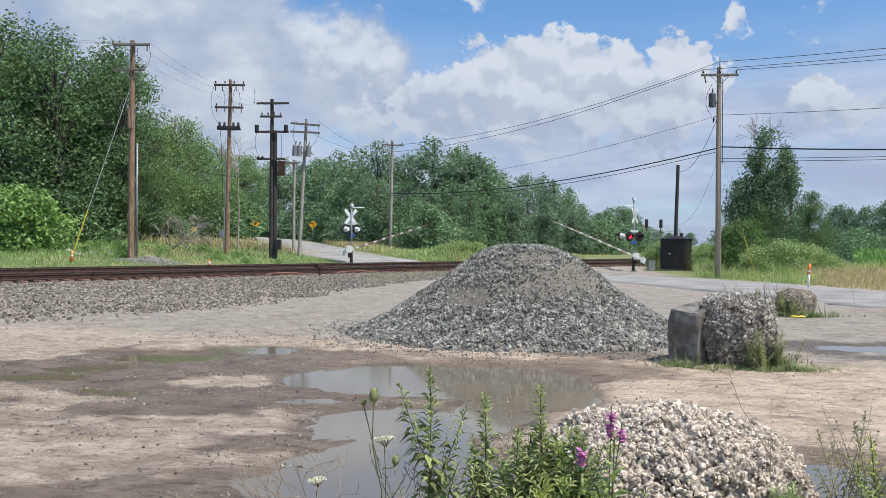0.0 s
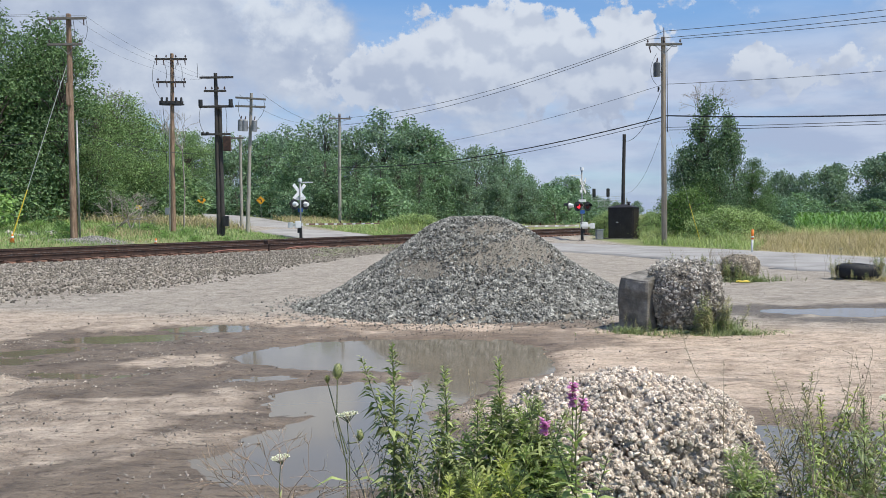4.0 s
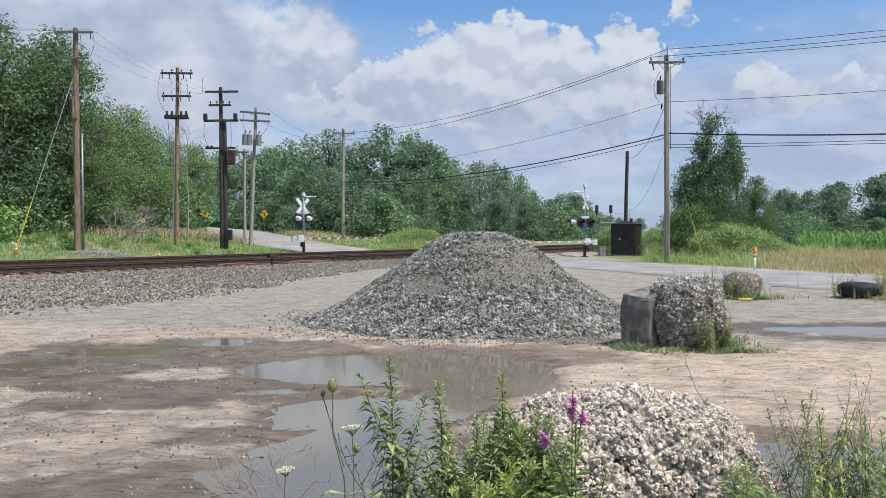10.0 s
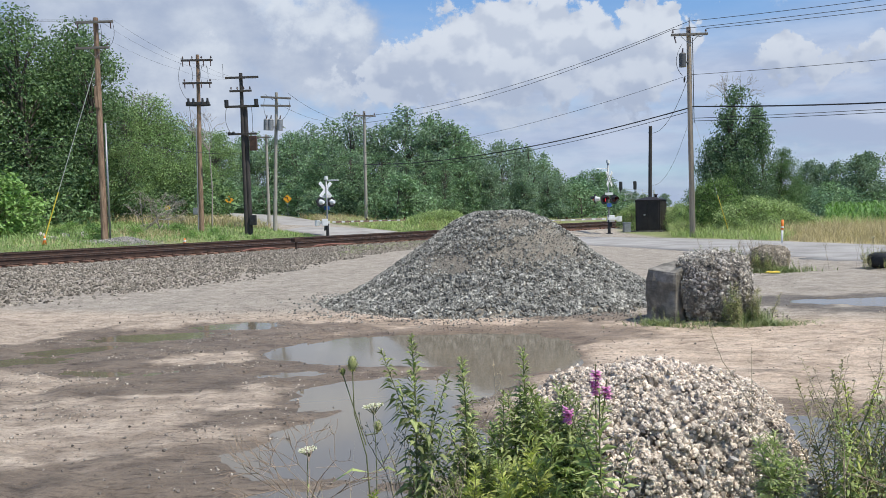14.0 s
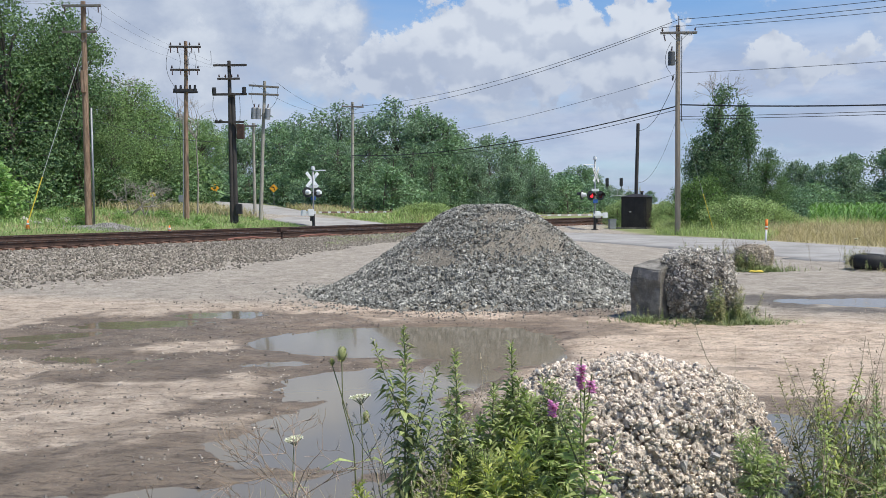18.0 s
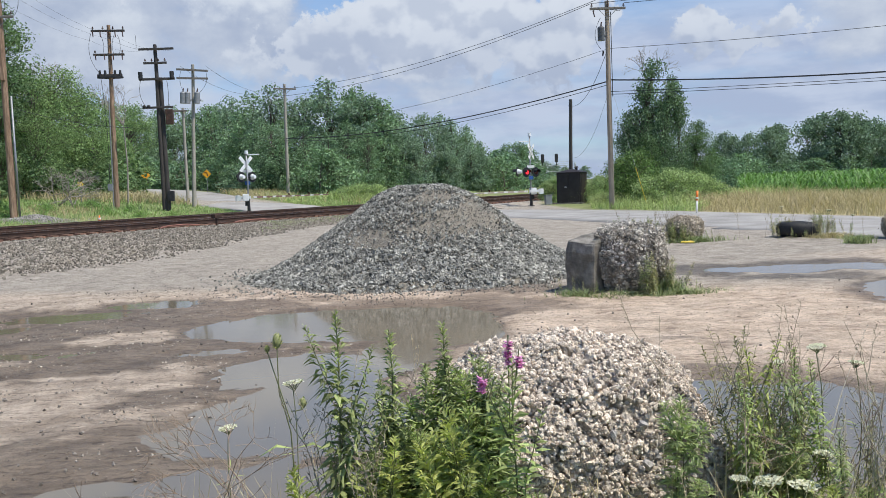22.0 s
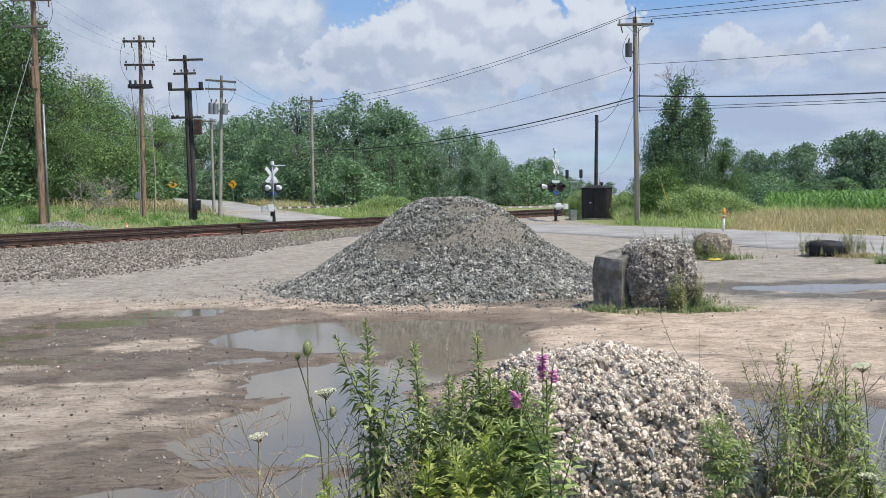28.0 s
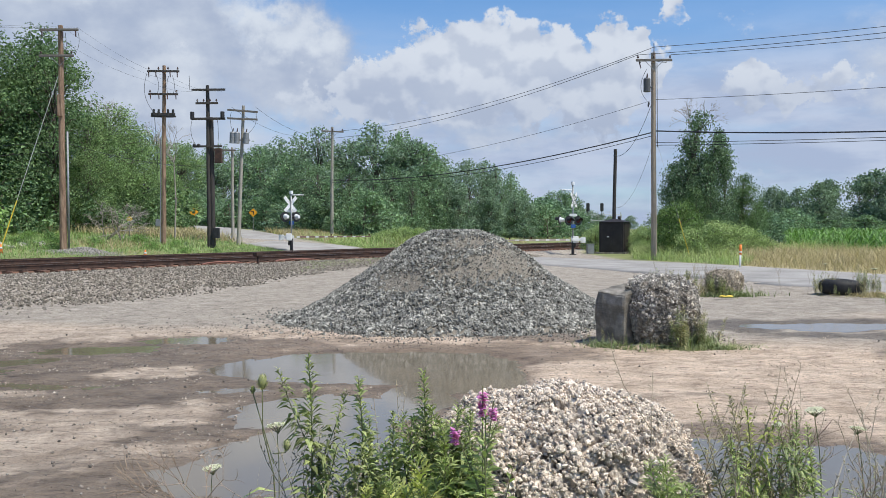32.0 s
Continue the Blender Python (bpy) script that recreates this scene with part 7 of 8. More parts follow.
    # tufts round the concrete lumps and the tyre
    spots = [(3.3, 11.55, 0.85, 0.22, 0.06, 1500), (3.75, 11.8, 0.3, 0.24, 0.2, 420), (2.5, 11.7, 0.35, 0.15, 0.12, 300), (3.9, 11.5, 0.5, 0.22, 0.1, 560), (7.1, 20.3, 0.7, 0.25, 0.16, 700), (10.3, 20.0, 0.5, 0.35, 0.12, 700), (10.6, 19.3, 0.4, 0.3, 0.1, 500), (11.9, 18.4, 0.6, 0.6, 0.26, 800),
             (12.4, 17.2, 0.6, 0.6, 0.26, 700), (12.9, 15.8, 0.7, 0.7, 0.3, 700), (10.0, 18.3, 0.3, 0.3, 0.2, 300), (6.1, 20.7, 0.4, 0.3, 0.3, 600), (12.2, 48.6, 0.7, 0.7, 0.7, 700)]
    for k, (cx, cy, a, b, high, count) in enumerate(spots):
        t, q = r.uniform(0, 2 * math.pi, count), np.abs(r.normal(0, 0.6, count))
        field("grass_tuft", "tuft of green grass and weeds beside broken concrete", "grass", (TUFT, TUFT, DRY_GRASS if cy > 14 else TUFT)[k % 3], cx + a * q * np.cos(t), cy + b * q * np.sin(t), np.full(count, high), 0.006 if cy < 14 else 0.01, 50 + k, 0.8)


WEED_GRASS = material("light_green_grass", [(0.3, 0.4, 0.16), (0.42, 0.49, 0.21), (0.52, 0.52, 0.27)], 0.25, 4, 0.7, 0, spread=0.35, per="island", translucent=0.3)
build_grass()


def build_corn():
    """Rows of young corn: a stalk and eight arched leaves each."""
    r = np.random.default_rng(51)
    rows = []
    for side in np.concatenate([np.arange(37.0, 50, 0.76), np.arange(50, 84, 1.6)]):
        along = np.arange(-75, 22, 0.42 if side < 45 else 0.8)
        rows.append(np.stack([np.full(len(along), side) + r.normal(0, 0.06, len(along)), along + r.normal(0, 0.08, len(along))], -1))
    p = np.vstack(rows)
    x, y = 0.957 * p[:, 0] + 0.29 * p[:, 1], 0.29 * p[:, 0] - 0.957 * p[:, 1]
    keep = (x / np.maximum(y, 1) > 0.405) & (y > 8)
    x, y = x[keep], y[keep]
    n = len(x)
    high = 1.45 * r.uniform(0.8, 1.12, n) * (0.9 + 0.25 * fbm(x * 0.1, y * 0.1, 3))
    heap = Heap()
    base = np.stack([x, y, ground_height(x, y)], -1)
    for k in range(7):
        t = 0.15 + 0.85 * k / 6
        a = r.uniform(0, 2 * math.pi, n)
        out = np.stack([np.cos(a), np.sin(a), np.zeros(n)], -1)
        wid = np.stack([-np.sin(a), np.cos(a), np.zeros(n)], -1) * 0.05
        root = base + np.stack([0 * x, 0 * x, high * t * 0.8], -1)
        mid, tip = root + out * 0.22 + (0, 0, 0.3), root + out * 0.55 + np.stack([0 * x, 0 * x, r.uniform(-0.05, 0.35, n)], -1)
        v = np.stack([root - wid * 0.5, root + wid * 0.5, mid + wid, mid - wid, tip], 1)
        i = np.arange(n)[:, None] * 5
        heap.add(v.reshape(-1, 3), np.concatenate([i + (0, 1, 2), i + (0, 2, 3), i + (3, 2, 4)], 1).reshape(-1, 3))
    tagged(new("corn_field", heap.mesh("corn_field", CORN)), "rows of young green corn in a flat field", "corn", kind="stuff")


build_corn()


def twig_bush(name, x, y, z, size, seed, mat, label, spread=1.0, depth=4, first=7, stout=0.012, taper=0.62):
    """A leafless bush: forking twigs."""
    r = np.random.default_rng(seed)
    heap = Heap()

    def grow(p, d, length, radius, level):
        q = p + d * length
        mid = (p + q) / 2 + r.normal(0, 0.05 * length, 3)
        heap.add(*tube(np.stack([p, mid, q]), [radius, radius * 0.85, radius * 0.65], 4))
        if level:
            for _ in range(r.integers(2, 4)):
                e = d + r.normal(0, 0.5 * spread, 3)
                grow(q, e / np.linalg.norm(e), length * r.uniform(0.6, 0.85), radius * taper, level - 1)

    for _ in range(first):
        d = np.array([r.normal(0, 0.6 * spread), r.normal(0, 0.5 * spread), 1.0])
        grow(np.zeros(3), d / np.linalg.norm(d), size * 0.36, stout * size, depth)
    t = thing(name, (x, y, z), label, "bush", "bare bushes")
    part("branchwork", heap.mesh("branchwork", mat), t)
    return t


for px, far, size, seed in ((205, 52, 2.6, 3), (232, 52, 2.8, 4)):
    bx, by = spot(bearing(px), far)
    twig_bush("bare_bush", bx, by, floor_at(bx, by), size, seed, DEAD_WOOD, "grey leafless dead bush on the bank", 1.3, 4, 4, 0.013, 0.68)
for px, far, size, lift, seed in ((1240, 62, 2.4, 8.4, 13), (200, 66, 2.6, 7.2, 14), (325, 56, 2.6, 5.0, 15)):
    bx, by = spot(bearing(px), far)
    t = thing("dead_tree", (bx, by, floor_at(bx, by) - 0.1), "grey dead tree with bare top twigs", "tree", "bare trees")
    h = Heap()
    h.add(*tube([(0, 0, 0), (0.1, 0, lift * 0.5), (0, 0, lift + 0.1)], [0.06, 0.045, 0.03], 7))
    part("trunk", h.mesh("trunk", DEAD_WOOD, True), t)
    crown = twig_bush("branchwork", 0, 0, 0, size, seed, DEAD_WOOD, "", 0.7)
    twigs = crown.children[0]
    twigs.parent = t
    twigs.matrix_basis = pose(0, 0, lift)
    bpy.data.objects.remove(crown)
gx, gy = spot(bearing(168), 43.6)
r = np.random.default_rng(61)
x, y = gx + 0.2 + r.normal(0, 1.0, 1400), gy - 0.3 + r.normal(0, 0.55, 1400)
tagged(new("stone_heap", small_stones("stone_heap", x, y, ground_height(x, y) + 0.25 * np.exp(-((x - gx) / 0.9) ** 2 - ((y - gy) / 0.7) ** 2), r.uniform(0.05, 0.11, 1400), SLAB, 62)), "low heap of grey stones beside the pole", "stones", kind="stuff")
for px, far, w in ((20, 45, 0.9), (58, 46, 0.8), (92, 46.5, 0.7), (40, 44, 0.6)):
    bx, by = spot(bearing(px), far)
    rock = thing("rock", (bx, by, floor_at(bx, by) - 0.1, 0, 0, px), "pale rock lying in the grass of the bank", "rock", "rocks on the bank")
    part("stone", stones_mesh("stone", [(0, 0, 0.15)], [w], CONCRETE_DULL, px + 1, 0.5), rock)


# ---------------------------------------------------------------- plants round the near boulder
def lances(base, way, flat, length, width, droop=0.2):
    """Pointed leaves: five corners, four triangles, folded on the midrib."""
    base, way, flat = (np.asarray(q, float) for q in (base, way, flat))
    length, width = np.asarray(length)[:, None], np.asarray(width)[:, None]
    up = np.cross(way, flat)
    mid = base + way * length * 0.45
    tip = base + way * length - np.array((0, 0, 1.0)) * length * droop
    v = np.stack([base, mid + flat * width + up * width * 0.35, mid, mid - flat * width + up * width * 0.35, tip], 1)
    i = np.arange(len(base))[:, None] * 5
    f = np.concatenate([i + (0, 1, 2), i + (0, 2, 3), i + (1, 4, 2), i + (2, 4, 3)], 1).reshape(-1, 3)
    return v.reshape(-1, 3), f


def unit(v):
    return v / (np.linalg.norm(v, axis=-1, keepdims=True) + 1e-9)


def stem_line(r, height, lean=0.1):
    k = np.linspace(0, 1, 9)
    a = r.uniform(0, 2 * math.pi)
    b = lean * height * r.uniform(0.4, 1.2)
    wob = 0.02 * height
    return np.stack([math.cos(a) * b * k**2 + wob * np.sin(5 * k + a), math.sin(a) * b * k**2 + wob * np.cos(4 * k), height * k], -1)


def leafy_plant(seed, height, leaves, leaf, width, lobed, mat, stem_mat=None, bare=0.15, lean=0.1, shoots=0, droop=0.25):
    """Stem mesh and foliage mesh of an upright weed."""
    r = np.random.default_rng(seed)
    stems, foliage = Heap(), Heap()
    lines = [(stem_line(r, height, lean), leaves, 1.0)]
    main = lines[0][0]
    for _ in range(shoots):
        t = r.uniform(0.35, 0.8)
        p = np.array([np.interp(t, np.linspace(0, 1, 9), main[:, c]) for c in range(3)])
        a = r.uniform(0, 2 * math.pi)
        q = np.linspace(0, 1, 9)[:, None]
        ln = height * r.uniform(0.15, 0.32)
        lines.append((p + np.array((math.cos(a), math.sin(a), 0)) * ln * 0.45 * q + np.array((0, 0, 1.0)) * ln * q**1.3, leaves // 4, 0.7))
    for line, count, share in lines:
        stems.add(*tube(line, np.linspace(0.0045, 0.0018, 9) * (1 if share == 1 else 0.6), 5))
        k = np.linspace(bare if share == 1 else 0.1, 1, count)
        p = np.stack([np.interp(k, np.linspace(0, 1, 9), line[:, c]) for c in range(3)], -1)
        a = np.arange(count) * 2.4 + r.normal(0, 0.4, count)
        rise = np.interp(k, [0, 0.7, 1], [-0.1, 0.35, 1.3]) + r.normal(0, 0.25, count)
        way = unit(np.stack([np.cos(a), np.sin(a), rise], -1))
        flat = unit(np.cross(way, np.array((0, 0, 1.0)) + r.normal(0, 0.3, (count, 3))))
        size = leaf * share * np.interp(k, [0, 0.4, 0.85, 1], [0.7, 1.15, 0.75, 0.4]) * r.uniform(0.7, 1.3, count)
        foliage.add(*lances(p, way, flat, size, width * size, droop))
        if lobed:
            for side in (-1, 1):
                for at, turn, scale in ((0.3, 0.75, 0.6), (0.55, 0.6, 0.5)):
                    b = p + way * size[:, None] * at
                    w2 = unit(way * math.cos(turn) + side * flat * math.sin(turn))
                    foliage.add(*lances(b, w2, unit(np.cross(w2, np.cross(way, flat))), size * scale, width * size * scale, 0.2))
    return stems.mesh("stem", stem_mat or STEM, True), foliage.mesh("foliage", mat)


MUGWORT = [leafy_plant(300 + k, 1.0, 110, 0.12, 0.1, True, (WEED, WEED_DARK, WEED_GREY)[k % 3], None, 0.08, 0.1, 5) for k in range(4)]
SLENDER = [leafy_plant(320 + k, 1.0, 230, 0.075, 0.12, False, (WEED_GREY, WEED, WEED_YELLOW)[k], None, 0.1, 0.06, 4, 0.5) for k in range(3)]
SPIRES = [leafy_plant(325 + k, 1.0, 330, 0.08, 0.11, False, WEED_DARK, None, 0.07, 0.05, 3, 0.45) for k in range(3)]
OLIVE = [leafy_plant(330 + k, 1.0, 150, 0.06, 0.1, False, WEED_OLIVE, DRY_STEM, 0.15, 0.16, 8, 0.4) for k in range(2)]
FARWEED = [leafy_plant(370 + k, 1.0, 70, 0.12, 0.1, False, (WEED_DARK, WEED_OLIVE)[k], None, 0.05, 0.12, 6) for k in range(2)]
LOWYELLOW = [leafy_plant(380 + k, 0.6, 60, 0.16, 0.13, True, WEED_YELLOW, None, 0.0, 0.25, 5) for k in range(2)]
YELLOWISH = [leafy_plant(340 + k, 1.0, 80, 0.13, 0.14, True, WEED_YELLOW, None, 0.05, 0.14, 3) for k in range(2)]
LOWLEAF = [leafy_plant(360 + k, 0.6, 60, 0.16, 0.13, True, WEED, None, 0.0, 0.25, 5) for k in range(3)]
SWAYING = []
prand = random.Random(23)


def weed(x, y, meshes, high, label, own=1.0, sway=False, lean=6):
    z = floor_at(x, y) - 0.02
    m = Matrix.LocRotScale((x, y, z), Euler((radians(prand.uniform(-lean, lean)), radians(prand.uniform(-lean, lean)), prand.uniform(0, 6.28))), (high / own * prand.uniform(0.85, 1.05), high / own * prand.uniform(0.85, 1.05), high / own))
    t = thing("weed", m, label, "weed", "weeds round the boulder")
    tagged(part("stem", meshes[0], t), kind="stuff")
    part("foliage", meshes[1], t)
    if sway:
        SWAYING.append(t)
    return t


# tall ones by place: x, y, height
for x, y, high in ((-0.17, 2.86, 1.17), (0.02, 2.98, 1.1), (0.2, 2.96, 1.13), (0.32, 2.92, 1.0), (-0.12, 2.92, 0.88), (0.06, 3.05, 0.96), (-0.02, 2.85, 0.8), (0.24, 3.0, 0.92), (2.1, 2.95, 0.85), (0.1, 2.88, 1.0), (0.26, 2.9, 1.0), (1.48, 3.0, 0.96), (1.56, 2.9, 0.7), (1.78, 2.9, 0.72), (2.02, 2.85, 0.74), (2.5, 2.85, 0.8), (1.3, 3.05, 0.9), (1.62, 3.05, 0.9),
                   (1.9, 3.0, 0.86), (2.25, 3.1, 0.9), (1.34, 3.12, 0.98), (2.42, 2.95, 0.84)):
    weed(x, y, (SPIRES if x < 0.6 else SLENDER)[prand.randrange(3)], high, "tall slender grey-green weed with narrow drooping leaves", sway=high > 0.9, lean=3)
for x, y, high in ((0.2, 2.62, 0.78), (0.02, 2.7, 0.8), (0.25, 2.78, 0.88), (0.3, 2.75, 0.84), (0.12, 2.8, 0.8), (0.2, 2.56, 0.66), (-0.16, 2.62, 0.66), (0.3, 2.5, 0.66), (0.08, 2.5, 0.62), (0.3, 2.88, 0.92), (-0.06, 2.74, 0.72), (0.16, 2.9, 0.96), (0.22, 2.84, 0.98), (0.3, 2.94, 1.0), (0.06, 2.86, 0.86), (0.34, 2.9, 0.96), (0.27, 2.66, 0.82),
                   (0.96, 2.9, 0.84), (0.9, 2.72, 0.6), (0.86, 2.6, 0.56), (1.4, 2.95, 0.72), (1.75, 2.8, 0.64), (2.05, 2.8, 0.66), (2.3, 2.9, 0.7), (1.58, 2.7, 0.6)):
    weed(x, y, MUGWORT[prand.randrange(4)], high, "green leafy weed with lobed leaves", sway=high > 0.9)
for x, y, high in ((0.22, 2.66, 0.84), (0.26, 2.72, 0.9), (0.18, 2.6, 0.74), (0.3, 2.64, 0.74), (0.1, 2.66, 0.8), (-0.06, 2.66, 0.78), (-0.14, 2.6, 0.74), (0.02, 2.58, 0.64), (1.06, 2.6, 0.56), (1.45, 2.6, 0.62), (1.7, 2.55, 0.56), (1.9, 2.5, 0.52), (1.25, 2.62, 0.56), (2.1, 2.7, 0.6), (2.3, 2.75, 0.66)):
    weed(x, y, YELLOWISH[prand.randrange(2)], high, "yellow-green leafy weed with turning leaves")
for x, y, high in ((1.38, 3.2, 0.96), (1.44, 3.12, 1.0), (1.36, 3.35, 0.98), (1.5, 3.3, 0.98), (1.4, 3.15, 0.86), (1.46, 3.25, 0.8), (1.48, 3.05, 0.82), (1.42, 3.3, 0.88), (1.54, 3.2, 0.8), (1.7, 3.1, 0.84), (1.84, 3.2, 0.78), (2.0, 3.1, 0.82), (0.14, 3.05, 0.98), (0.5, 2.82, 0.6), (0.56, 2.74, 0.52), (0.62, 2.7, 0.44), (1.52, 2.85, 0.74), (2.2, 2.9, 0.8)):
    weed(x, y, OLIVE[prand.randrange(2)], high, "withering olive-brown weed with many thin twigs", lean=8)
for k in range(76):
    x = prand.choice((prand.uniform(-0.25, 0.4), prand.uniform(0.9, 1.6), prand.uniform(1.1, 2.3), prand.uniform(1.2, 2.7)))
    y = prand.uniform(2.25, 2.75)
    weed(x, y, (LOWLEAF + LOWLEAF + LOWYELLOW)[prand.randrange(8)], prand.uniform(0.36, 0.6), "low green leafy weed", 0.6, lean=14)


def weed_patch(cx, cy, a, b, count, low, high, kinds, label):
    """A clump of small weeds that nobody could count, as one thing with stems and foliage of each kind."""
    t = thing("weed_clump", (cx, cy, 0), label, "weeds", "weed clumps")
    mine = [(kinds[prand.randrange(len(kinds))], Matrix.LocRotScale((x, y, floor_at(cx + x, cy + y) - 0.02), Euler((radians(prand.uniform(-14, 14)), radians(prand.uniform(-14, 14)), prand.uniform(0, 6.28))), (s, s, s)))
            for x, y, s in [(prand.gauss(0, a), prand.gauss(0, b), prand.uniform(low, high)) for _ in range(count)]]
    for pair in kinds:
        for name, me in zip(("stem", "foliage"), pair):
            me.calc_loop_triangles()
            co, tri = np.empty(len(me.vertices) * 3, np.float32), np.empty(len(me.loop_triangles) * 3, np.int32)
            me.vertices.foreach_get("co", co)
            me.loop_triangles.foreach_get("vertices", tri)
            co, tri = co.reshape(-1, 3), tri.reshape(-1, 3)
            poses = [np.array(m) for own, m in mine if own is pair]
            if poses:
                v = np.vstack([co @ m[:3, :3].T + m[:3, 3] for m in poses])
                f = np.vstack([tri + k * len(co) for k in range(len(poses))])
                tagged(part(name, fast_mesh(name, v, f, me.materials[0]), t), kind="stuff")
    tagged(t, kind="stuff")


# weeds standing round the farther lumps
for cx, cy, a, b, count, low, high in ((3.6, 11.7, 0.2, 0.08, 6, 0.3, 0.5), (7.1, 20.4, 0.36, 0.08, 30, 0.22, 0.46), (6.05, 21.0, 0.38, 0.25, 30, 0.35, 0.66), (6.7, 20.45, 0.25, 0.1, 14, 0.3, 0.6), (11.3, 18.1, 0.35, 0.15, 10, 0.35, 0.6), (11.7, 17.7, 0.15, 0.2, 6, 0.5, 0.75), (12.1, 16.9, 0.35, 0.4, 16, 0.4, 0.65), (12.6, 15.6, 0.4, 0.4, 12, 0.4, 0.65), (10.5, 18.9, 0.4, 0.2, 8, 0.15, 0.3), (9.35, 20.75, 0.13, 0.12, 10, 0.35, 0.6), (9.75, 20.15, 0.35, 0.08, 8, 0.12, 0.26), (10.4, 20.2, 0.25, 0.2, 8, 0.25, 0.5), (10.35, 20.75, 0.15, 0.12, 8, 0.35, 0.62), (9.2, 20.3, 0.1, 0.1, 3, 0.2, 0.3)):
    weed_patch(cx, cy, a, b, count, low, high, FARWEED, "grey-green weeds growing beside broken concrete")


def umbel(radius, seed):
    """A flat white flower head of many small florets, with its rays."""
    r = np.random.default_rng(seed)
    n = 260
    q, a = np.sqrt(r.random(n)) * radius, r.uniform(0, 2 * math.pi, n)
    c = np.stack([q * np.cos(a), q * np.sin(a), 0.14 * radius * (1 - (q / radius) ** 2) + r.normal(0, 0.0015, n)], -1)
    s = radius * 0.1
    ang = np.arange(5) * 2 * math.pi / 5
    ring = np.stack([np.cos(ang) * s, np.sin(ang) * s, np.zeros(5)], -1)
    tilt = r.normal(0, 0.35, (n, 2))
    v = c[:, None] + ring[None] + np.stack([np.zeros((n, 5)), np.zeros((n, 5)), ring[None, :, 0] * tilt[:, :1] + ring[None, :, 1] * tilt[:, 1:]], -1)
    i = np.arange(n)[:, None] * 5
    f = np.concatenate([i + (0, 1, 2), i + (0, 2, 3), i + (0, 3, 4)], 1).reshape(-1, 3)
    ray = Heap()
    for k in range(18):
        b = k * 2 * math.pi / 18
        e = radius * (0.55 + 0.4 * (k % 2))
        ray.add(*tube([(0, 0, -radius * 0.8), (e * 0.6 * math.cos(b), e * 0.6 * math.sin(b), -0.25 * radius), (e * math.cos(b), e * math.sin(b), 0.02 * radius)], 0.0012, 4))
    return fast_mesh("florets", v.reshape(-1, 3), f, PETAL_WHITE), ray.mesh("ray", STEM)


UMBELS = [umbel(0.042, 400 + k) for k in range(3)]


def lace_flower(x, y, high, size=1.0, tilt=10, label="white umbel flower on a thin green stem"):
    z = floor_at(x, y) - 0.02
    t = thing("umbel_flower", (x, y, z), label, "wildflower", "white wildflowers")
    r = np.random.default_rng(int(abs(x) * 1000 + high * 100))
    line = stem_line(r, high, 0.07)
    h = Heap()
    h.add(*tube(line, np.linspace(0.0032, 0.0016, 9), 5))
    part("stem", h.mesh("stem", STEM, True), t)
    me = UMBELS[prand.randrange(3)]
    top = Matrix.Translation(line[-1] + (0, 0, 0.03 * size)) @ pose(0, 0, 0, prand.uniform(-tilt, tilt) * 0.5, prand.uniform(-tilt, tilt), 0) @ Matrix.Diagonal((size, size, size, 1))
    head = part("flower_head", me[0], t, "flat white flower head", top)
    tagged(part("ray", me[1], head), kind="stuff")
    k = r.uniform(0.2, 0.8, 7)
    p = np.stack([np.interp(k, np.linspace(0, 1, 9), line[:, c]) for c in range(3)], -1)
    a = r.uniform(0, 6.28, 7)
    way = unit(np.stack([np.cos(a), np.sin(a), np.full(7, 0.5)], -1))
    flat = unit(np.cross(way, (0, 0, 1.0)))
    for j in range(7):
        v, f = lances(p[j:j + 1], way[j:j + 1], flat[j:j + 1], np.full(1, 0.09), np.full(1, 0.006), 0.2)
        part("leaf", fast_mesh("leaf", v, f, WEED), t)
    return t


for x, y, high, size in ((-0.33, 3.2, 0.84, 0.95), (-0.66, 3.35, 0.68, 0.85), (-0.36, 2.9, 0.5, 1.0), (0.27, 2.3, 0.56, 1.0), (1.22, 2.35, 0.5, 1.05), (1.36, 2.3, 0.47, 1.15), (1.1, 2.4, 0.55, 0.8), (1.5, 2.45, 0.58, 0.9), (1.62, 3.1, 0.92, 0.8), (1.78, 3.2, 0.86, 0.7), (2.0, 3.25, 0.82, 0.75), (2.2, 3.1, 1.02, 0.75),
                          (1.55, 3.3, 0.84, 0.6), (1.9, 3.0, 0.78, 0.6), (-0.25, 2.72, 0.55, 0.5), (1.72, 2.35, 0.4, 1.0), (1.3, 2.9, 0.5, 1.2), (1.42, 2.9, 0.5, 1.25), (1.56, 2.95, 0.57, 1.0), (1.18, 2.9, 0.52, 0.8)):
    lace_flower(x, y, high, size)


TEASEL = material("pale_green_teasel", [(0.24, 0.26, 0.11), (0.34, 0.34, 0.17)], 20, 120, 0.8, 0.3)


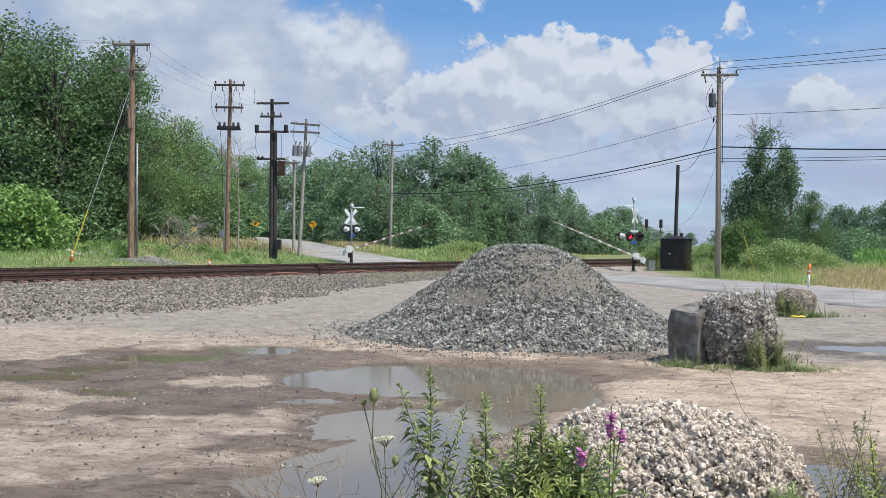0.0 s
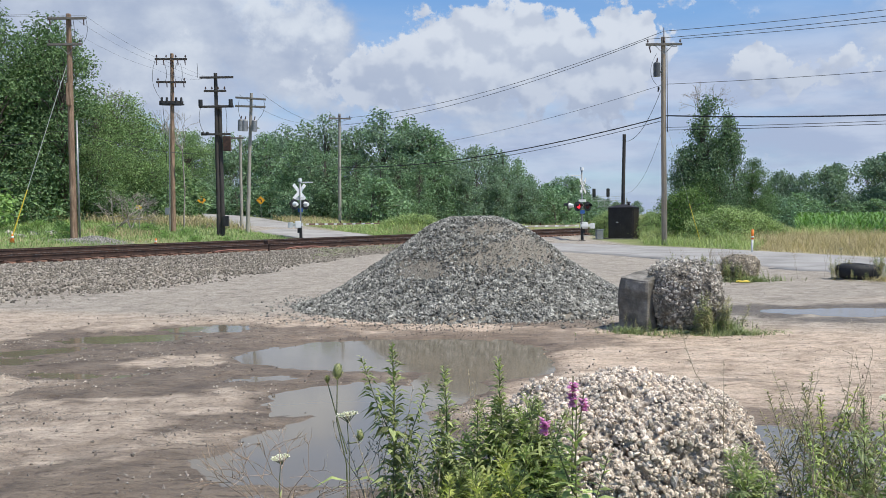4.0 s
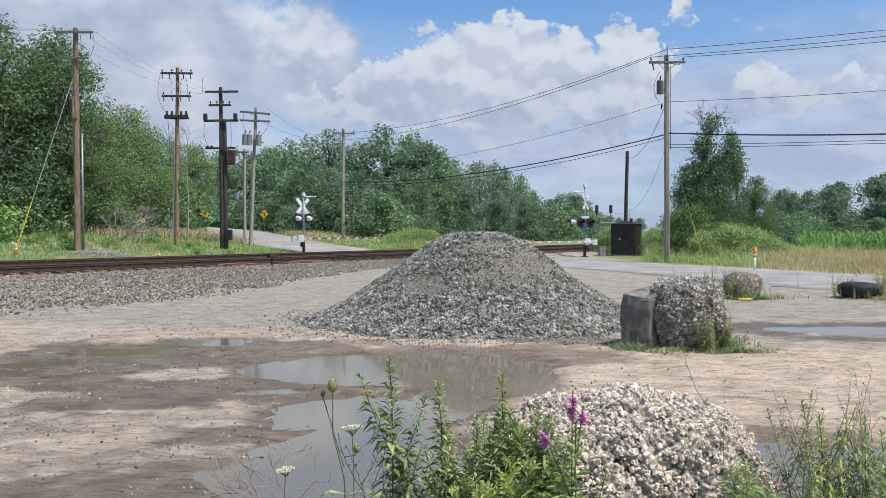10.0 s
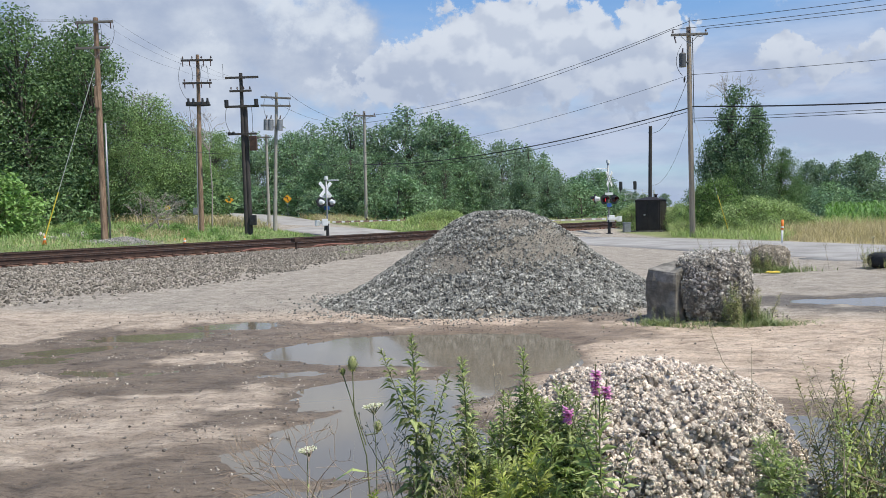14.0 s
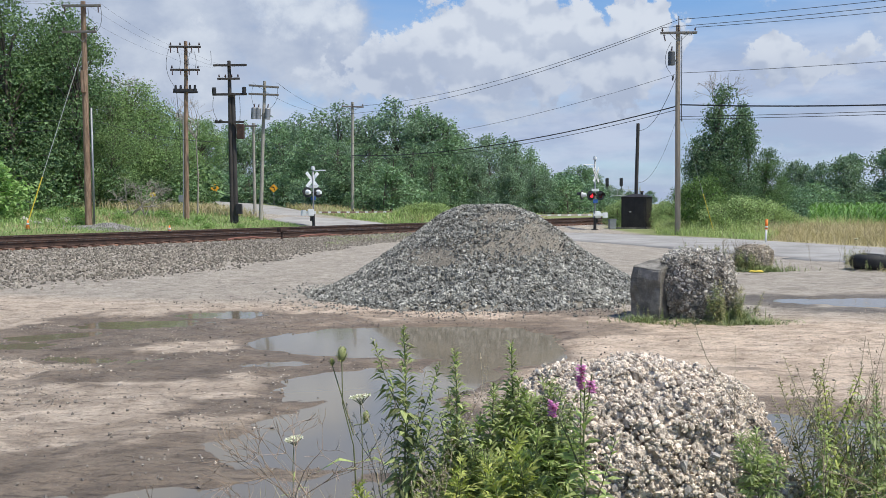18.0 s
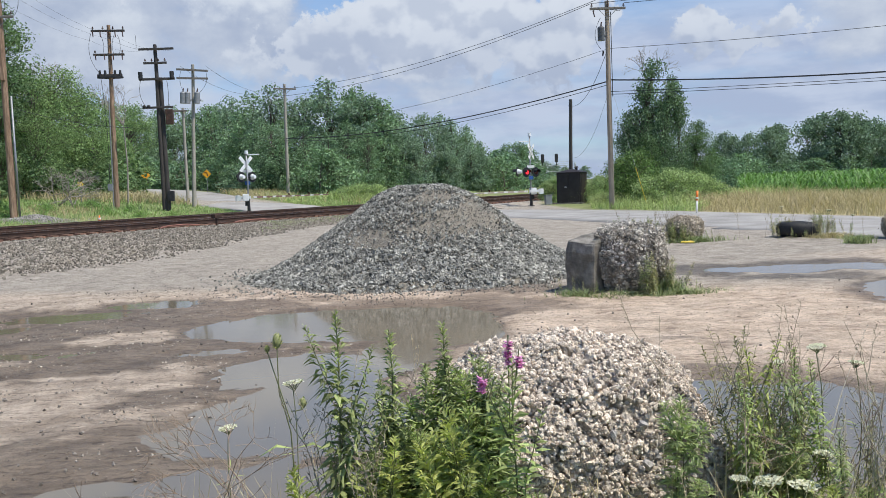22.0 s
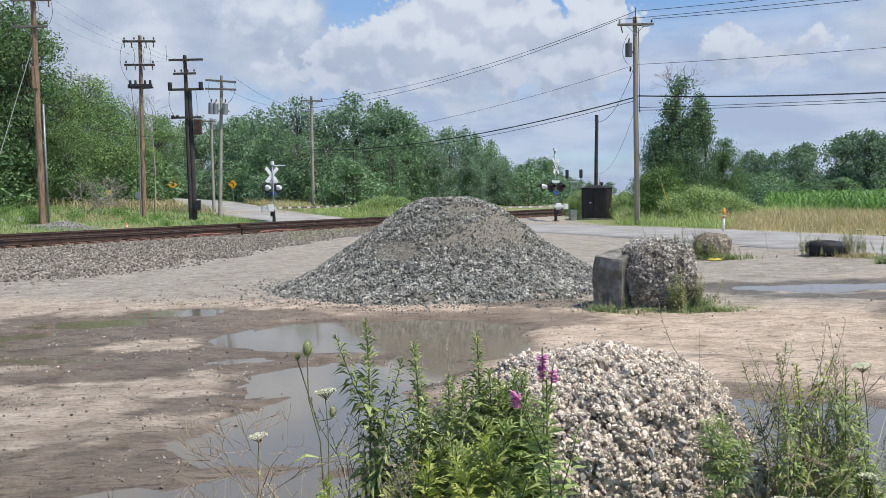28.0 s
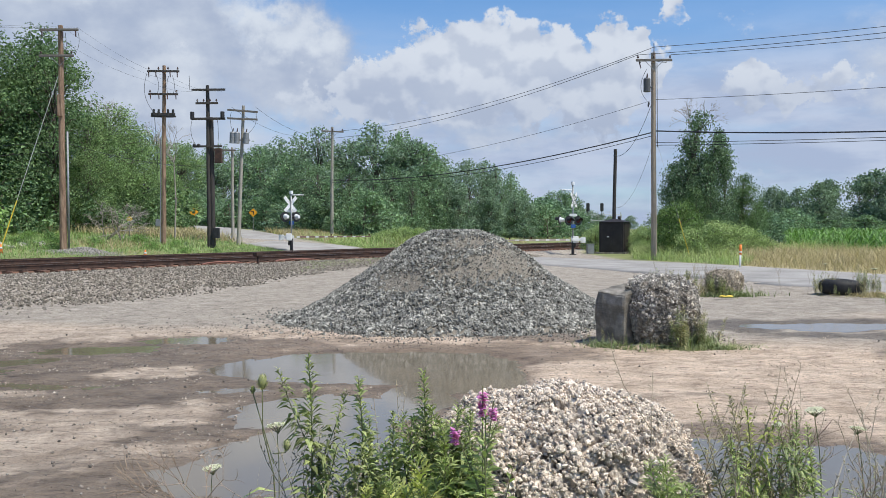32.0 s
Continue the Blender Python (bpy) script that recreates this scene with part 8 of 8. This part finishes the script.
def teasel(x, y, high):
    z = floor_at(x, y) - 0.02
    t = thing("teasel", (x, y, z, 0, 2, 0), "tall green teasel with spiny egg-shaped heads", "wildflower")
    heads = [(np.array((-0.02, 0, high)), 0.85), (np.array((-0.06, 0.02, high - 0.02)), 0.4), (np.array((0.075, 0.02, high - 0.24)), 0.62)]
    for k, (top, size) in enumerate(heads):
        fork = np.array((0.03, 0, high - 0.33 + 0.04 * k))
        h = Heap()
        h.add(*tube([fork, fork * 0.5 + top * 0.5 + (0.02 * (k - 1), 0, 0), top], [0.0026, 0.0024, 0.0022], 5))
        if k == 0:
            h.add(*tube([(0.06, 0, 0), (0.05, 0, high * 0.4), fork], [0.0048, 0.004, 0.0028], 6))
        stalk = part("stalk", h.mesh("stalk", STEM, True), t)
        bm = bmesh.new()
        ball(bm, 0.02 * size, Matrix.Translation(top + (0, 0, 0.03 * size)) @ Matrix.Diagonal((1, 1, 1.7, 1)), 12, 9)
        part("head", bm_mesh("head", bm, TEASEL, True), stalk, "green spiny head")
        r = np.random.default_rng(500 + k)
        n = 130
        d = unit(r.standard_normal((n, 3)))
        v, f = lances(top + (0, 0, 0.03 * size) + d * (0.019, 0.019, 0.033) * size, unit(d + (0, 0, 0.5)), unit(np.cross(d, (0.3, 0.2, 1))), np.full(n, 0.012 * size), np.full(n, 0.0012), 0)
        part("spines", fast_mesh("spines", v, f, WEED_YELLOW), stalk)
        a = np.arange(7) * 0.9
        w = unit(np.stack([np.cos(a), np.sin(a), np.full(7, 0.7)], -1))
        v, f = lances(np.repeat(top[None], 7, 0), w, unit(np.cross(w, (0, 0, 1.0))), np.full(7, 0.06 * size), np.full(7, 0.002), -0.3)
        part("bracts", fast_mesh("bracts", v, f, STEM), stalk)
    r = np.random.default_rng(9)
    zz = np.array((0.25, 0.25, 0.42, 0.42, 0.6, 0.6)) * high
    a = np.array((0.4, 3.5, 1.9, 5.0, 0.2, 3.3))
    w = unit(np.stack([np.cos(a), np.sin(a), np.full(6, 0.3)], -1))
    v, f = lances(np.stack([np.full(6, 0.045), np.zeros(6), zz], -1), w, unit(np.cross(w, (0, 0, 1.0))), np.full(6, 0.16), np.full(6, 0.018), 0.5)
    part("leaves", fast_mesh("leaves", v, f, WEED), t)
    SWAYING.append(t)


teasel(-0.45, 3.35, 0.99)


# withered growth round the same lumps
for cx, cy, a, b, count, low, high in ((5.95, 20.9, 0.38, 0.2, 20, 0.4, 0.62), (6.7, 20.45, 0.2, 0.08, 7, 0.3, 0.5), (9.4, 20.6, 0.15, 0.12, 6, 0.3, 0.55), (10.4, 20.5, 0.2, 0.12, 6, 0.3, 0.5), (11.75, 18.1, 0.2, 0.2, 7, 0.4, 0.62), (12.4, 16.6, 0.4, 0.4, 10, 0.4, 0.6), (3.66, 11.66, 0.1, 0.05, 3, 0.35, 0.55)):
    weed_patch(cx, cy, a, b, count, low, high, OLIVE, "withering olive-brown weeds beside broken concrete")


def loosestrife(x, y, high, heads):
    z = floor_at(x, y) - 0.02
    t = thing("purple_loosestrife", (x, y, z, 0, 1, 0), "green plant with spikes of purple-pink flowers", "wildflower", "purple wildflowers")
    stem, leaves = leafy_plant(int(x * 100) + 600, high * 0.97, 130, 0.08, 0.16, False, WEED, None, 0.1, 0.03, 3)
    part("stem", stem, t)
    part("foliage", leaves, t)
    r = np.random.default_rng(77)
    for k, (dx, z0, z1) in enumerate(heads):
        h = Heap()
        h.add(*tube([(0, 0, high * 0.75), (dx * 0.7, 0, z0 - 0.02), (dx, 0, z1 + 0.02)], 0.002, 5))
        spike = part("spike", h.mesh("spike", STEM), t)
        n = int(110 * (z1 - z0) / 0.07)
        zz = r.uniform(z0, z1, n)
        a = r.uniform(0, 6.28, n)
        w = unit(np.stack([np.cos(a), np.sin(a), r.uniform(-0.1, 0.6, n)], -1))
        v, f = lances(np.stack([np.full(n, dx), np.zeros(n), zz], -1), w, unit(np.cross(w, (0, 0, 1.0))), r.uniform(0.012, 0.024, n), np.full(n, 0.0065), 0.1)
        part("petals", fast_mesh("petals", v, f, PETAL_PURPLE), spike, "purple-pink petals")
    SWAYING.append(t)


loosestrife(0.345, 2.6, 1.1, ((-0.005, 1.06, 1.13), (0.028, 1.045, 1.085), (-0.085, 0.975, 1.02)))
loosestrife(1.33, 2.5, 0.52, ((0.0, 0.5, 0.54),))


def dry_stalk(x, y, high, seed, label="dry brown weed stalk with seed heads", lean=0.2, forks=4, seeds=True, mat=DRY_STEM, thick=1.0):
    """A withered stalk: a bowed stem, a few steep branches, and short seeded sprigs towards every tip."""
    r = np.random.default_rng(seed)
    z = floor_at(x, y) - 0.02
    t = thing("dry_stalk", (x, y, z), label, "dry weed", "dry weeds")
    main = stem_line(r, high, lean)
    steps = np.linspace(0, 1, 9)
    lines = [(main, 0.0032, 0.6)]
    for _ in range(forks):
        q, a, ln = r.uniform(0.3, 0.85), r.uniform(0, 6.28), high * r.uniform(0.12, 0.32)
        p = np.array([np.interp(q, steps, main[:, c]) for c in range(3)])
        out, k = np.array((math.cos(a), math.sin(a), 0.0)), steps[:, None]
        lines.append((p + out * ln * 0.45 * np.sin(k * 1.4) + np.array((0, 0, 1.0)) * ln * k + r.normal(0, 0.004, (9, 3)) * k, 0.0019, 0.35))
    stalk, pods = None, []
    for line, width, start in lines:
        h = Heap()
        h.add(*tube(line, np.linspace(width, 0.0008, 9) * thick, 4))
        if seeds:
            for s in np.linspace(start, 0.98, 12 if start > 0.5 else 6):
                p = np.array([np.interp(s, steps, line[:, c]) for c in range(3)])
                a, ln = r.uniform(0, 6.28), r.uniform(0.012, 0.045) * (1.3 - s) * 1.6
                e = p + np.array((math.cos(a) * 0.7, math.sin(a) * 0.7, 0.75)) * ln
                h.add(*tube([p, e], [0.0008, 0.0006], 3))
                pods.append(p + (e - p) * r.uniform(0.2, 1.05, (4, 1)) + r.normal(0, 0.0018, (4, 3)))
        me = h.mesh("stalk" if stalk is None else "branch", mat, True)
        if stalk is None:
            stalk = part("stalk", me, t)
        else:
            part("branch", me, stalk)
    if seeds:
        pods = np.vstack(pods)
        tagged(part("seed", small_stones("seed", pods[:, 0], pods[:, 1], pods[:, 2], r.uniform(0.003, 0.0075, len(pods)), DRY_STEM, seed), t, "brown seed heads"), kind="stuff")
    return t


for k, (x, y, high) in enumerate(((1.02, 3.1, 1.12), (1.08, 3.2, 1.05), (1.42, 3.15, 1.16), (1.36, 3.0, 1.1), (1.55, 3.0, 1.06), (1.6, 3.25, 1.14), (1.72, 3.05, 1.1), (1.82, 3.2, 1.02), (1.92, 3.1, 1.08), (2.05, 3.2, 1.0), (2.2, 3.0, 1.04), (2.35, 3.2, 1.05), (0.14, 3.05, 1.12), (0.08, 3.1, 1.04), (2.5, 3.0, 0.95),
                                 (1.25, 2.9, 0.9), (1.5, 2.75, 0.9), (1.68, 2.8, 0.8), (2.1, 2.7, 0.85))):
    dry_stalk(x, y, high * 0.96, 700 + k, "dry brown weed stalk with seed heads", 0.2, 3)
for k in range(48):
    x, y = ((11.5, 18.2), (6.1, 20.9), (12.3, 16.8), (6.5, 20.8), (12.8, 15.7), (9.5, 20.6))[k % 6]
    dry_stalk(x + prand.gauss(0, 0.45), y + prand.gauss(0, 0.3), prand.uniform(0.5, 0.95), 850 + k, "pale dry weed stalk beside weathered concrete", 0.3, 6)
for k in range(14):
    x, y = ((12.4, 17.4), (13.1, 16.0), (10.9, 21.7))[k % 3]
    lace_flower(x + prand.gauss(0, 0.5), y + prand.gauss(0, 0.4), prand.uniform(0.4, 0.65), 1.3)
for k, (x, y, high) in enumerate(((1.5, 3.05, 0.95), (1.75, 3.2, 1.0), (2.1, 3.1, 0.9), (1.95, 2.9, 0.85), (2.35, 3.1, 0.95))):
    dry_stalk(x, y, high, 990 + k, "long arching pale dry weed stem", 0.9, 3, k % 2 == 0, PALE_STEM)
for k in range(10):
    dry_stalk(prand.uniform(-0.2, 0.48), prand.uniform(2.7, 3.05), prand.uniform(0.65, 1.02), 950 + k, "thin dry brown stalk among green weeds", 0.2, 5)
for k in range(60):
    x, y = prand.uniform(1.25, 2.7), prand.uniform(2.6, 3.5)
    dry_stalk(x, y, prand.uniform(0.4, 0.85), 800 + k, "thin dry pale weed stalk", 0.5, 1, k % 3 == 0, PALE_STEM, 0.9)
for k, (x, y, size) in enumerate(((-0.2, 2.92, 0.93), (-0.33, 3.05, 0.5), (-0.3, 2.8, 0.7), (1.55, 3.1, 0.8))):
    t = twig_bush("dry_shrub", x, y, floor_at(x, y), size, 900 + k, TWIG, "dry brown twiggy weed with bare branches", 0.8, (6, 5, 5, 5)[k], (2, 1, 1, 3)[k], 0.0042, 0.78)
    t.rotation_euler = (0.1, (-0.42, -0.4, -0.55, 0.1)[k], 0.3 * k)
r = np.random.default_rng(88)
n = 4400
x = np.concatenate([r.uniform(-0.75, 0.7, n // 2), r.uniform(0.85, 3.0, n // 2)])
x += r.normal(0, 0.12, n)
y = np.where(r.random(n) < 0.75, r.uniform(2.1, 3.0, n), 2.2 - np.abs(r.normal(0, 0.7, n)))
field("foreground_grass", "fine green and straw grass among the weeds", "grass", WEED_GRASS, x, y, np.full(n, 0.42), 0.003, 89, 0.4)
field("foreground_straw", "fine dry straw among the weeds", "grass", DRY_GRASS, x[::2] + 0.02, y[::2], np.full(len(x[::2]), 0.6), 0.0032, 90, 0.4)
prand.seed(77)
for cx, cy, a, b, count, low, high in ((3.42, 11.55, 0.1, 0.05, 6, 0.4, 0.66), (3.7, 11.75, 0.1, 0.08, 7, 0.35, 0.6), (3.0, 11.5, 0.3, 0.05, 5, 0.12, 0.25), (2.5, 11.9, 0.12, 0.06, 4, 0.15, 0.3), (10.45, 20.6, 0.15, 0.15, 7, 0.35, 0.6), (6.4, 20.7, 0.25, 0.15, 6, 0.3, 0.6)):
    weed_patch(cx, cy, a, b, count, low, high, FARWEED, "grey-green weeds growing beside broken concrete")


# ---------------------------------------------------------------- what moves
RESTS = ((1.6, 2.5), (5.6, 6.75), (9.47, 10.35), (12.75, 13.6), (16.6, 17.5), (20.4, 21.4), (24.2, 25.3), (27.6, 29.3), (31.6, 33.0))   # spells with both lamps dark


def motions():
    # the two gate arms come down and stay down
    fall = [(0.0, 22.0), (0.5, 19.5), (1.0, 16.0), (1.5, 12.0), (2.0, 8.2), (2.4, 5.6), (2.8, 3.0), (3.2, 0.8), (3.5, 0.0), (5.5, 0.0), (16.0, 0.0), (32.0, 0.0)]
    for (arm, mirrored), steep in zip(ARMS, (0.83, 1.0)):
        walk(arm, [(t, pose(0, -0.2, 1.0, 0, -mirrored * a * steep, 0)) for t, a in fall])
    # lamp discs swing to and fro by turns, standing in for on and off
    period = 1.27
    for lamp, pair in LAMPS:
        rows, t, k = [], 0.0, 0
        start = 0.0 + (0.5 * period if pair else 0.0)

        def facing(time):
            phase = ((time - start) / period) % 1.0
            return phase < 0.5 and not any(a < time < b for a, b in RESTS)

        edges = {round(start + period * 0.5 * j, 3) for j in range(-2, 56)}
        edges = sorted({e for e in edges if not any(a - 0.16 < e < b + 0.16 for a, b in RESTS)} | {q for pair_of in RESTS for q in pair_of})
        edges = [e for e in edges if facing(e - 0.01) != facing(e + 0.01)]
        for e in edges:
            on = facing(e + 0.01)
            a, b = (160.0, 0.0) if on else (0.0, 160.0)
            for dt, share in ((-0.07, 0.0), (-0.035, 0.25), (0.0, 0.5), (0.035, 0.75), (0.07, 1.0)):
                if 0.0 <= e + dt <= 32.0:
                    rows.append((e + dt, a + (b - a) * share))
        first = 0.0 if facing(0.0) else 160.0
        last = 0.0 if facing(32.0) else 160.0
        rows = [(0.0, first)] + [q for q in rows if 0.04 < q[0] < 31.96] + [(32.0, last)]
        walk(lamp, [(t, pose(0, 0, 0, 0, 0, a)) for t, a in rows])
    # tall weeds stir in the breeze
    for k, plant in enumerate(SWAYING):
        base = plant.matrix_basis.copy()
        size = base.to_scale()
        rows = []
        for j in range(33):
            a = 0.9 * math.sin(1.7 * j + 1.3 * k) + 0.5 * math.sin(2.9 * j + k)
            b = 0.7 * math.sin(1.3 * j + 2.1 * k)
            rows.append((float(j), Matrix.Translation(base.translation) @ pose(0, 0, 0, b, a, 0) @ base.to_quaternion().to_matrix().to_4x4()))
        walk(plant, rows)
        plant.scale = size


motions()
